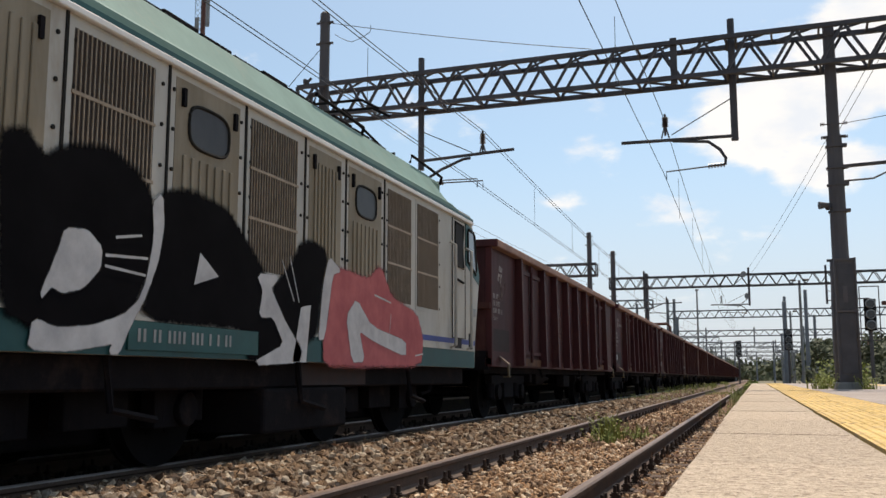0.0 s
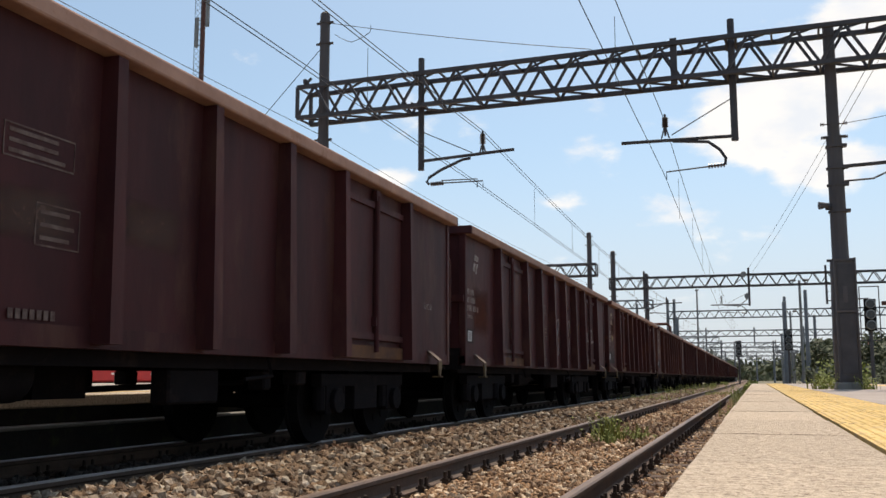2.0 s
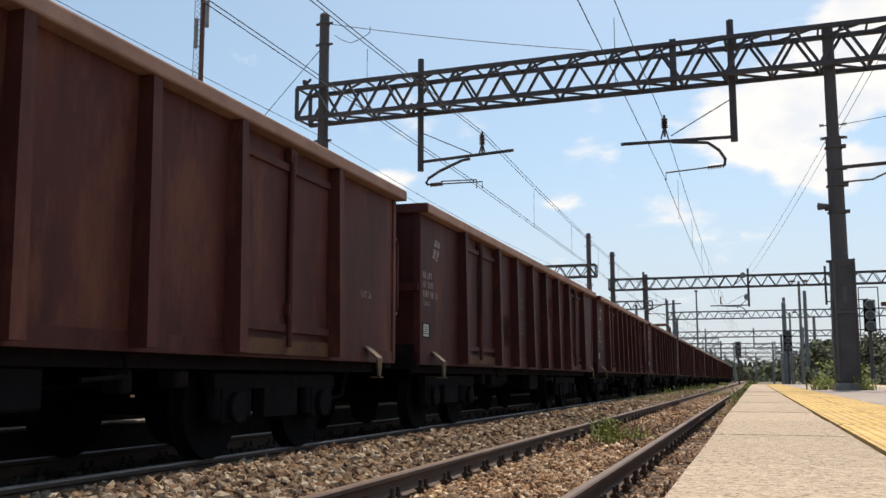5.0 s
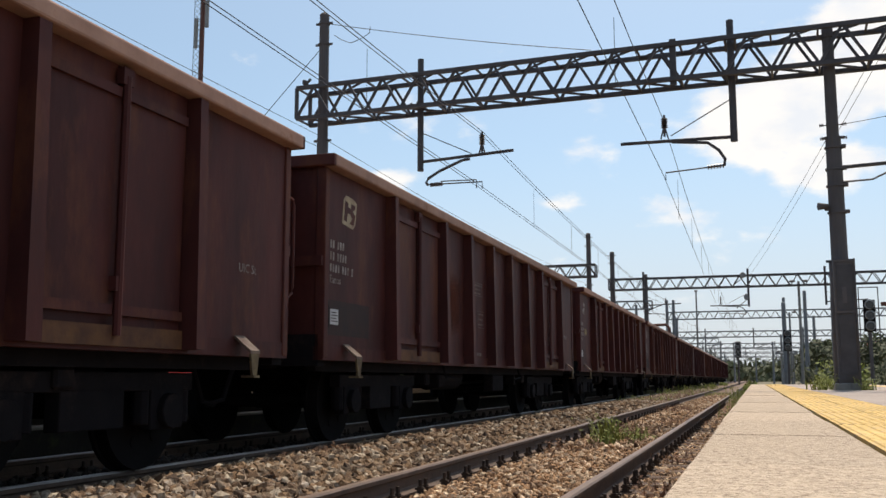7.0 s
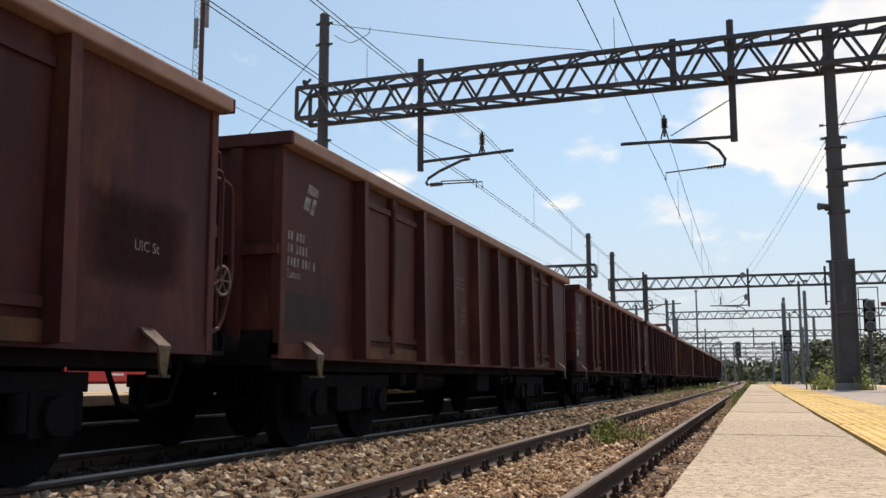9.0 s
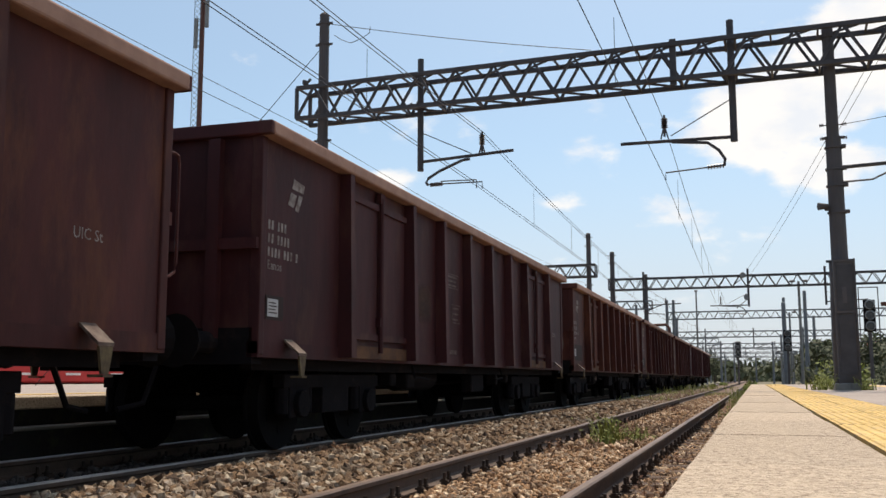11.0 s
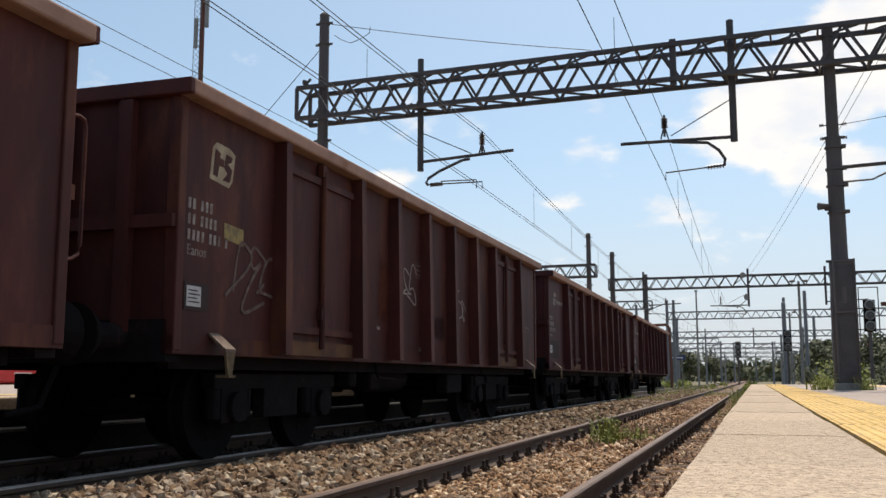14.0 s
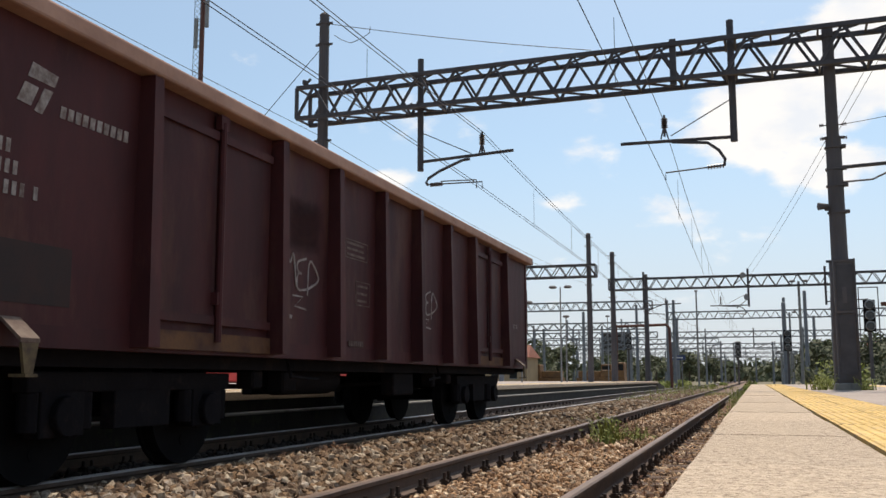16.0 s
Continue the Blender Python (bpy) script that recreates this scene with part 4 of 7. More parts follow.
    for y, z, dy, dz in ((-9.0, 1.50, 0.46, 0.03), (-9.0, 1.43, 0.44, -0.02), (-8.9, 1.63, 0.28, 0.05), (-6.55, 1.75, 0.25, -0.35), (-6.40, 1.80, 0.2, -0.4), (-4.35, 1.62, 0.5, -0.05), (-3.9, 1.12, 0.06, 0.32), (-3.0, 0.98, 0.3, 0.03)):
        part("sprayed_line", paint([(y, z - 0.006), (y + dy, z + dz - 0.004), (y + dy, z + dz + 0.004), (y, z + 0.006)], X + 0.0225, 0.010), "spray_white_soft", lo, "thin white sprayed line")
    plate = part("number_panel", bx(X + 0.006, X + 0.021, -8.72, -6.95, 0.90, 1.095), "loco_green", lo, "clean green panel with the running number")
    y = -8.62
    for n in (2, 2, 4, 3, 1, 1, 2):
        for k in range(n):
            part("number_block", bx(X + 0.021, X + 0.024, y, y + 0.030, 0.955, 1.045), "lampgrey", plate)
            y += 0.062
        y += 0.055
    return lo


def paint(pts, x, rim, inset=0.25):
    """A coat of paint as one sheet: full inside the outline, fading over its rim."""
    bm = bmesh.new()
    cover = bm.verts.layers.float.new("cover")
    area = sum(p[0] * q[1] - q[0] * p[1] for p, q in zip(pts, pts[1:] + pts[:1]))
    if area < 0:
        pts = pts[::-1]
    n = len(pts)
    inner, outer = [], []
    for i, p in enumerate(pts):
        d = Vector(pts[(i + 1) % n]) - Vector(pts[i - 1])
        out = Vector((d.y, -d.x)).normalized() * rim
        for ring, k, c in ((inner, -inset, 1.0), (outer, 1.0, 0.0)):
            v = bm.verts.new((x, p[0] + out.x * k, p[1] + out.y * k))
            v[cover] = c
            ring.append(v)
    bm.faces.new(inner)
    for i in range(n):
        bm.faces.new((inner[i], outer[i], outer[(i + 1) % n], inner[(i + 1) % n]))
    return bm


def grille(lo, X, y0, y1, z0, z1):
    g = part("grille", bx(X, X + 0.006, y0 - 0.05, y1 + 0.05, z0 - 0.05, z1 + 0.05), "loco_white", lo)
    part("grille_backing", bx(X + 0.006, X + 0.009, y0, y1, z0, z1), "grille", g)
    n = int((y1 - y0) / 0.045)
    s = bmesh.new()
    for k in range(n):
        y = y0 + (k + 0.5) * (y1 - y0) / n
        box(s, X + 0.009, X + 0.017, y - 0.0045, y + 0.0045, z0, z1)
    part("grille_slats", s, "slat", g)
    b = bmesh.new()
    for k in (1, 2):
        z = z0 + (z1 - z0) * k / 3
        box(b, X + 0.009, X + 0.0175, y0 - 0.01, y1 + 0.01, z - 0.012, z + 0.012)
    part("grille_bar", b, "slat", g)


def ribbed_panel(lo, X, y0, y1, win):
    p = part("ribbed_panel", bx(X, X + 0.004, y0, y1, 1.62, 2.93), "loco_grey", lo, "rust-streaked ribbed beige panel")
    top = 2.36 if win else 2.80
    r = bmesh.new()
    n = 7
    for k in range(n):
        y = y0 + 0.13 + (y1 - y0 - 0.26) * k / (n - 1)
        box(r, X + 0.004, X + 0.018, y - 0.022, y + 0.022, 1.66, top)
    soft(r, 0.006, 1)
    part("panel_ribs", r, "loco_grey", p)
    for y in (y0 + 0.09, y1 - 0.09):
        part("panel_hinge", bx(X + 0.004, X + 0.03, y - 0.02, y + 0.02, 2.72, 2.86), "under", p)
    if win:
        yc, zc, hy, hz = (y0 + y1) / 2, 2.61, 0.29, 0.17
        ring = [(yc + hy * math.copysign(abs(math.cos(t)) ** 0.6, math.cos(t)), zc + hz * math.copysign(abs(math.sin(t)) ** 0.6, math.sin(t))) for t in [k * math.pi / 12 for k in range(24)]]
        g = bmesh.new()
        sheet_poly(g, ring, X + 0.004, 0.004)
        w = part("porthole", g, "porthole", p, "dark oval porthole window")
        f = bmesh.new()
        path_tube(f, [(X + 0.008, a, b) for a, b in ring + ring[:1]], 0.015, 6)
        part("porthole_seal", f, "rubber", w)


def pantograph(lo, y):
    p = bmesh.new()
    for s in (-0.5, 0.5):
        path_tube(p, [(s, y, 3.72), (s * 0.9, y + 1.1, 4.0), (s * 0.7, y - 0.35, 4.3)], 0.02, 8)
    for s in (-0.5, 0, 0.5):
        tube(p, (s, y - 0.5, 3.64), (s, y - 0.5, 3.8), 0.06, 8)
    for dy in (-0.55, -0.15):
        path_tube(p, [(-0.95, y + dy, 4.20), (-0.7, y + dy, 4.34), (0.7, y + dy, 4.34), (0.95, y + dy, 4.20)], 0.02, 8)
    tube(p, (-0.7, y - 0.1, 3.75), (0.7, y - 0.1, 3.75), 0.04, 8)
    tube(p, (-0.55, y + 1.1, 4.0), (0.55, y + 1.1, 4.0), 0.02, 8)
    part("pantograph", p, "under", lo, "folded dark steel pantograph")


# ---- overhead line ----
def lattice(bm, x0, x1, y, z0, z1, step, w=0.05):
    """One zigzag web in the plane of y."""
    n = max(2, round((x1 - x0) / step))
    for k in range(n):
        a, b = x0 + (x1 - x0) * k / n, x0 + (x1 - x0) * (k + 1) / n
        m = (a + b) / 2
        beam(bm, (a, y, z0), (m, y, z1), w)
        beam(bm, (m, y, z1), (b, y, z0), w)


def gantry(y, x0, x1, z0, z1, near=False, deep=0.7, material="steel", step=0.95, wt=0.075, turn=0.0):
    g = thing("overhead_gantry", pose(x0, y, 0, 0, 0, turn), "dark steel lattice gantry carrying the overhead line", "gantry", "overhead gantries")
    y, x0, x1 = 0.0, 0.0, x1 - x0
    for yy in (y, y + deep):
        for z in (z0, z1):
            part("chord", beam(bmesh.new(), (x0, yy, z), (x1, yy, z), wt * 1.25), material, g)
        if near:
            n = round((x1 - x0) / step)
            for k in range(n):
                a, b = x0 + (x1 - x0) * k / n, x0 + (x1 - x0) * (k + 1) / n
                m = (a + b) / 2
                part("brace", beam(bmesh.new(), (a, yy, z0), (m, yy, z1), wt * 0.75), material, g)
                part("brace", beam(bmesh.new(), (m, yy, z1), (b, yy, z0), wt * 0.75), material, g)
        else:
            w = bmesh.new()
            lattice(w, x0, x1, yy, z0, z1, step, wt * 0.7)
            tagged(part("web", w, material, g), kind="stuff")
    c = bmesh.new()
    n = round((x1 - x0) / step)
    for k in range(n + 1):
        x = x0 + (x1 - x0) * k / n
        bars = [((x, y, z), (x, y + deep, z)) for z in (z0, z1)]
        if k < n:
            xn = x0 + (x1 - x0) * (k + 1) / n
            bars += [((x, y, z0), (xn, y + deep, z0)), ((x, y + deep, z1), (xn, y, z1))]
        for p, q in bars:
            if near:
                part("cross_tie", beam(bmesh.new(), p, q, wt * 0.55), material, g)
            else:
                beam(c, p, q, wt * 0.55)
    if near:
        c.free()
    else:
        tagged(part("cross_ties", c, material, g), kind="stuff")
    for x in (x0, x1):
        for yy in (y, y + deep):
            part("end_upright", beam(bmesh.new(), (x, yy, z0), (x, yy, z1), wt), material, g)
    return g


def mast(x, y, z0, z1, r0, r1, label="tall tapered round steel mast of the overhead line", material="mast", bands=True):
    m = thing("overhead_mast", pose(x, y, z0), label, "mast", "overhead masts")
    zs = [0, (z1 - z0) * 0.34, (z1 - z0) * 0.68, z1 - z0]
    rs = [r0, r0 + (r1 - r0) * 0.45, r0 + (r1 - r0) * 0.75]
    for a, b, r in zip(zs, zs[1:], rs):
        bm = bmesh.new()
        tube(bm, (0, 0, a), (0, 0, b), r, 14, r * 0.93)
        part("mast_section", bm, material, m)
    c = bmesh.new()
    tube(c, (0, 0, zs[-1]), (0, 0, zs[-1] + 0.05), rs[-1] * 0.95, 14, rs[-1] * 0.6)
    part("mast_cap", c, material, m)
    if bands:
        for z in (zs[1], zs[2], zs[3] - 0.25, zs[3] - 0.8):
            b = bmesh.new()
            r = float(np.interp(z, zs, [r0, *rs[1:], rs[-1] * 0.95])) + 0.02
            tube(b, (0, 0, z), (0, 0, z + 0.05), r, 14)
            beam(b, (-r - 0.08, 0, z + 0.025), (r + 0.08, 0, z + 0.025), 0.05)
            part("mast_band", b, material, m)
    return m


def cantilever(x, y, z_top, z_bot, reach, wire_x, wire_z, mess_z, r=0.075, material="steel"):
    """A drop post under the gantry with its arm, insulators and steady arm."""
    c = thing("drop_post", pose(0, 0, 0), "steel drop post with a registration arm and insulators", "drop post", "drop posts")
    b = bmesh.new()
    tube(b, (x, y, z_bot), (x, y, z_top), r, 12)
    part("post", b, material, c)
    for z in (7.16, 7.86):
        k = bmesh.new()
        for o in (-0.10, 0.10):
            beam(k, (x + o, y - 0.42, z), (x + o, y + 0.42, z), 0.05)
        part("post_clamp", k, material, c)
    d = 1 if wire_x > x else -1
    az = z_bot + (0.22 if d > 0 else 0.10)
    tip = x + d * reach
    a = bmesh.new()
    tube(a, (x, y, az), (tip, y - 0.1, az + (0.10 if d > 0 else -0.01)), 0.038, 8)
    arm = part("arm", a, material, c)
    st = bmesh.new()
    tube(st, (x, y, z_bot + 0.95), (x + d * reach * 0.55, y, az + 0.12), 0.012, 6)
    part("stay_wire", st, material, c)
    ins = bmesh.new()
    mx = wire_x
    tube(ins, (mx, y - 0.05, az + 0.1), (mx, y - 0.05, mess_z), 0.025, 8)
    for k in range(5):
        z = az + 0.2 + (mess_z - az - 0.25) * (0.35 + 0.55 * k / 4)
        tube(ins, (mx, y - 0.05, z - 0.015), (mx, y - 0.05, z + 0.015), 0.075, 10, 0.05)
    beam(ins, (mx - 0.08, y - 0.05, az + 0.05), (mx, y - 0.05, az + 0.35), 0.03)
    beam(ins, (mx + 0.08, y - 0.05, az + 0.05), (mx, y - 0.05, az + 0.35), 0.03)
    part("insulator", ins, "insul", arm, "brown ribbed insulator")
    cu = bmesh.new()
    if d > 0:
        pts = [(mx - 0.3, az - 0.02), (x + 1.05, az - 0.04), (x + 0.50, az - 0.26), (x + 0.22, az - 0.42), (x + 0.16, az - 0.52), (x + 0.22, az - 0.58)]
        ip = (x + 0.28, x + 0.55)
        sz = az - 0.58
    else:
        pts = [(mx + 0.15, az - 0.03), (x - 0.55, az - 0.10), (x - 0.32, az - 0.28), (x - 0.20, az - 0.48), (x - 0.22, az - 0.62)]
        ip = (x - 0.24, x - 0.55)
        sz = az - 0.62
    path_tube(cu, [(px, y - 0.05, pz) for px, pz in pts], 0.035, 8)
    part("curved_bracket", cu, material, c)
    i2 = bmesh.new()
    for k in range(6):
        px = ip[0] + (ip[1] - ip[0]) * k / 5
        pz = sz + (wire_z + 0.18 - sz) * 0.3 * k / 5
        tube(i2, (px - 0.015, y - 0.05, pz), (px + 0.015, y - 0.05, pz), 0.05, 10)
    tube(i2, (ip[0], y - 0.05, sz), (ip[1], y - 0.05, sz + (wire_z + 0.18 - sz) * 0.3), 0.022, 6)
    part("steady_insulator", i2, "insul", c, "brown ribbed insulator")
    sa = bmesh.new()
    zz = sz + (wire_z + 0.18 - sz) * 0.3
    path_tube(sa, [(ip[1], y - 0.05, zz), (wire_x, y - 0.05, wire_z + 0.16), (wire_x, y - 0.05, wire_z)], 0.016, 6)
    if d > 0:
        path_tube(sa, [(ip[1], y - 0.12, zz + 0.05), (wire_x - 0.12, y - 0.12, wire_z + 0.20), (wire_x - 0.12, y - 0.12, wire_z)], 0.014, 6)
    part("steady_arm", sa, material, c)
    return c


def wire(pts, r, name="contact_wire", label="thin dark overhead wire", group="overhead wires", sag=0.0, n=14):
    """A wire hung from point to point."""
    bm, full = bmesh.new(), []
    for a, b in zip(pts, pts[1:]):
        a, b = Vector(a), Vector(b)
        line = [a.lerp(b, k / n) - Vector((0, 0, 4 * sag * (k / n) * (1 - k / n))) for k in range(n + 1)]
        full += line if not full else line[1:]
    path_tube(bm, full, r, 5)
    return solid(name, bm, "wire", label, "overhead wire", group=group)


# ---- the two tracks ----
structure()


def sleepers():
    sl = soft(bx(-1.25, 1.25, -0.12, 0.12, -0.32, -0.178), 0.012, 1)
    sl = mesh_of("sleeper", sl)
    sl.materials.append(M["sleeper"])
    fa = bmesh.new()
    box(fa, -0.17, 0.17, -0.095, 0.095, -0.180, -0.168)
    for s in (-1, 1):
        for dy in (-0.062, 0.062):
            tube(fa, (s * 0.115, dy, -0.170), (s * 0.115, dy, -0.118), 0.028, 6)
            tube(fa, (s * 0.115, dy, -0.118), (s * 0.115, dy, -0.068), 0.016, 6)
            box(fa, s * 0.115 - 0.036, s * 0.115 + 0.036, dy - 0.024, dy + 0.024, -0.146, -0.130)
    fa = mesh_of("rail_fastener", fa)
    fa.materials.append(M["clip"])
    for name, cx, ra, last in (("track_1", TRACK1, RAILS[:2], 62), ("track_2", TRACK2, RAILS[2:], 70)):
        tr = thing(name, pose(0, 0, 0), "railway track on weathered wooden sleepers", "track", kind="structure")
        for x in ra:
            r = rail(x, -9, 420, "rail_dull" if name == "track_1" else "rail_top")
            r.parent = tr
        k = 0
        while -2 + 0.62 * k < last:
            y = -2 + 0.62 * k
            s = part("sleeper", sl, None, tr)
            s.location = (cx, y, 0)
            s.rotation_euler = (0, 0, random.uniform(-0.01, 0.01))
            if y < 34:
                for x in ra:
                    f = part("rail_fastener", fa, None, s)
                    f.location = (x - cx, 0, 0)
            k += 1


sleepers()


def stone_shapes(n, seed):
    """Small broken stones as vertex arrays."""
    rng = np.random.default_rng(seed)
    bm = bmesh.new()
    bmesh.ops.create_icosphere(bm, subdivisions=1, radius=1)
    v = np.array([w.co[:] for w in bm.verts])
    f = np.array([[w.index for w in g.verts] for g in bm.faces])
    bm.free()
    out = []
    for _ in range(n):
        q = v * rng.uniform(0.62, 1.15, (len(v), 1))
        for _ in range(3):
            d = rng.normal(size=3)
            d /= np.linalg.norm(d)
            k = q @ d
            lim = rng.uniform(0.45, 0.75)
            q = q - np.outer(np.maximum(k - lim, 0), d)
        out.append(q * rng.uniform(0.75, 1.25, 3))
    return out, f


def ballast():
    rng = np.random.default_rng(5)
    shapes, faces = stone_shapes(14, 3)
    zones = [(-4.75, -2.71, 3.8, 9.0, 560, 0.046), (-4.8, -2.71, 9.0, 18.0, 380, 0.050), (-4.9, -2.71, 18.0, 62.0, 150, 0.062),
             (-2.55, -1.22, 3.8, 12.0, 700, 0.031), (-2.55, -1.22, 12.0, 60.0, 170, 0.042), (-1.04, -0.2, 3.0, 14.0, 620, 0.026), (-1.04, -0.2, 14.0, 45.0, 170, 0.036),
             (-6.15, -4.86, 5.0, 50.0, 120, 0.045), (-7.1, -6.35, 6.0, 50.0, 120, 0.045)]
    singles = []

    def heap(V, F, material, label):
        me = bpy.data.meshes.new("ballast_stones")
        me.from_pydata(np.concatenate(V).tolist(), [], np.concatenate(F).tolist())
        me.materials.append(M[material])
        tagged(new("ballast_stones", me), label, "ballast", kind="stuff")

    V, F, n = [], [], 0
    for zone, (x0, x1, y0, y1, dens, size) in enumerate(zones):
        if zone in (3, 7):
            if zone == 3:
                heap(V, F, "stone", "loose brown and grey crushed ballast stones")
            else:
                heap(V, F, "stone_pale", "pale ballast stones between the rails")
            V, F, n = [], [], 0
        m = int((x1 - x0) * (y1 - y0) * dens)
        xs, ys = rng.uniform(x0, x1, m), rng.uniform(y0, y1, m)
        for x, y in zip(xs, ys):
            r = size * rng.uniform(0.55, 1.35)
            a, b, c = rng.uniform(0, 6.28, 3)
            R = np.array(Euler((a, b, c)).to_matrix())
            z = bed_z(x) + rng.uniform(-0.3, 0.6) * r - 0.004
            if x < -4.4 and z > -0.03:
                z = -0.03
            k = rng.integers(len(shapes))
            if len(singles) < 300 and size == 0.046 and -4.2 < x < -2.9 and 4.6 < y < 6.6 and rng.uniform() < 0.25:
                singles.append((k, r, R, (x, y, z)))
                continue
            V.append((shapes[k] * r) @ R.T + (x, y, z))
            F.append(faces + n)
            n += len(shapes[k])
    # under the train: oil and the train's shade, both in the stone colour
    heap(V, F, "oily_shade_stone", "ballast stones under the train, darkened for oil and shade")
    meshes = []
    for s in shapes:
        q = bpy.data.meshes.new("stone")
        q.from_pydata(s.tolist(), [], faces.tolist())
        q.materials.append(M["stone_one"])
        meshes.append(q)
    bed = bpy.data.objects["ballast_bed"]
    for k, r, R, p in singles:
        o = part("stone", meshes[k], None, bed)
        o.matrix_basis = Matrix.Translation(p) @ Matrix(R.tolist()).to_4x4() @ Matrix.Scale(r, 4)


# dark tone stands for oil and for the shade below the wagons
M["oily_shade_stone"] = mat("oily_shaded_ballast", (0.065, 0.052, 0.045), (0.04, 0.033, 0.03), 20, 0.9, 0, 0.5, 60, island=0.5)
M["stone_one"] = mat("single_stone", (0.29, 0.21, 0.14), (0.17, 0.115, 0.075), 1.2, 0.9, 0, 0.5, 3, (0.5, 0.45, 0.38), 0.8, 0.5, 0.7, vary=0.5)
ballast()

# ---- platforms ----
SLAB, SLAB0 = 1.387, 2.72


def platform():
    b = bmesh.new()
    box(b, PLAT_X + 0.05, 0.992, -6, PLAT_END, -0.42, PLAT_Z - 0.09)
    box(b, 0.992, 4.3, -6, PLAT_END, -0.42, PLAT_Z + 0.004)
    p = solid("platform", b, "asphalt", "pale worn asphalt station platform", "platform", "structure")
    sl = mesh_of("edge_slab", soft(bx(PLAT_X, 0.352, 0.005, SLAB - 0.005, PLAT_Z - 0.16, PLAT_Z), 0.007, 2))
    sl.materials.append(M["slab"])
    k = -6
    while SLAB0 + k * SLAB < PLAT_END - 0.5:
        s = part("edge_slab", sl, None, p)
        s.location = (random.uniform(-0.004, 0.004), SLAB0 + k * SLAB, random.uniform(-0.003, 0.003))
        k += 1
    t = bmesh.new()
    box(t, 0.003, 0.307, 0.003, 0.297, -0.088, 0.004)
    for i in range(6):
        x = 0.03 + i * 0.05
        quads(t, [(x - 0.014, 0.006, 0.0035), (x + 0.014, 0.006, 0.0035), (x + 0.014, 0.294, 0.0035), (x - 0.014, 0.294, 0.0035), (x - 0.008, 0.012, 0.009), (x + 0.008, 0.012, 0.009), (x + 0.008, 0.288, 0.009), (x - 0.008, 0.288, 0.009)], BOX)
    t = mesh_of("tactile_tile", t)
    t.materials.append(M["tactile"])
    for c in (0.362, 0.674):
        for j in range(150):
            y = -4.0 + 0.3 * j
            if y < PLAT_END - 0.3:
                o = part("tactile_tile", t, None, p)
                o.location = (c, y, PLAT_Z + random.uniform(-0.0015, 0.0015))
    # the far edge strip of the island platform
    part("edge_line", bx(3.3, 3.8, 6, PLAT_END, PLAT_Z + 0.003, PLAT_Z + 0.009), "tactile", p, "faded yellow line")
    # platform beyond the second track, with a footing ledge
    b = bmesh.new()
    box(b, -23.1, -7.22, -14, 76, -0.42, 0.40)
    q = solid("platform_far", b, "dark_wall", "low grey concrete platform between the tracks", "platform", "structure")
    part("coping", soft(bx(-7.75, -7.12, -14, 76.05, 0.40, 0.53), 0.015), "slab", q, "pale stone coping")
    part("paving", bx(-23.1, -7.752, -14, 76, 0.40, 0.526), "asphalt", q)
    part("yellow_line", bx(-8.35, -8.0, -14, 75, 0.526, 0.532), "tactile", q, "yellow safety line")
    part("footing_wall", bx(-7.22, -7.02, -14, 73, -0.42, 0.19), "dark_wall", q)
    part("footing_ledge", soft(bx(-7.22, -7.0, -14, 73, 0.19, 0.23), 0.01, 1), "concrete", q, "pale mossy ledge")
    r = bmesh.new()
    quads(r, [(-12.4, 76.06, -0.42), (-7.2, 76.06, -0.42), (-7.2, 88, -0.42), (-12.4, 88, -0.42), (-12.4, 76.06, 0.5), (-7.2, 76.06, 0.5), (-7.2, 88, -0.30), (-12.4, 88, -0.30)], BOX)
    part("end_ramp", r, "dark_wall", q)


platform()

# ---- the train ----
TRAIN = []
base = wagon_base()
TRAIN.append(base)
for k in range(1, 17):
    if k == 6:                           # a shorter type runs among them
        full = (STAKES, DOORS, BODY)
        STAKES = tuple(y * 12.65 / BODY for y in STAKES)
        DOORS = tuple((a * 12.65 / BODY, b * 12.65 / BODY) for a, b in DOORS)
        BODY = 12.65
        TRAIN.append(wagon_base())
        STAKES, DOORS, BODY = full
    elif k == 14:
        TRAIN.append(copy_thing(TRAIN[6], pose(TRACK2, 0, 0)))
    else:
        TRAIN.append(copy_thing(base, pose(TRACK2, 0, 0)))
FRONTS = (15.43, 30.40, 45.30, 60.29, 75.35, 90.35, 105.36, 118.80, 134.00, 149.24, 164.75, 180.25, 195.80, 210.75, 226.05, 239.98, 255.20)
WX = W_HALF + 0.001


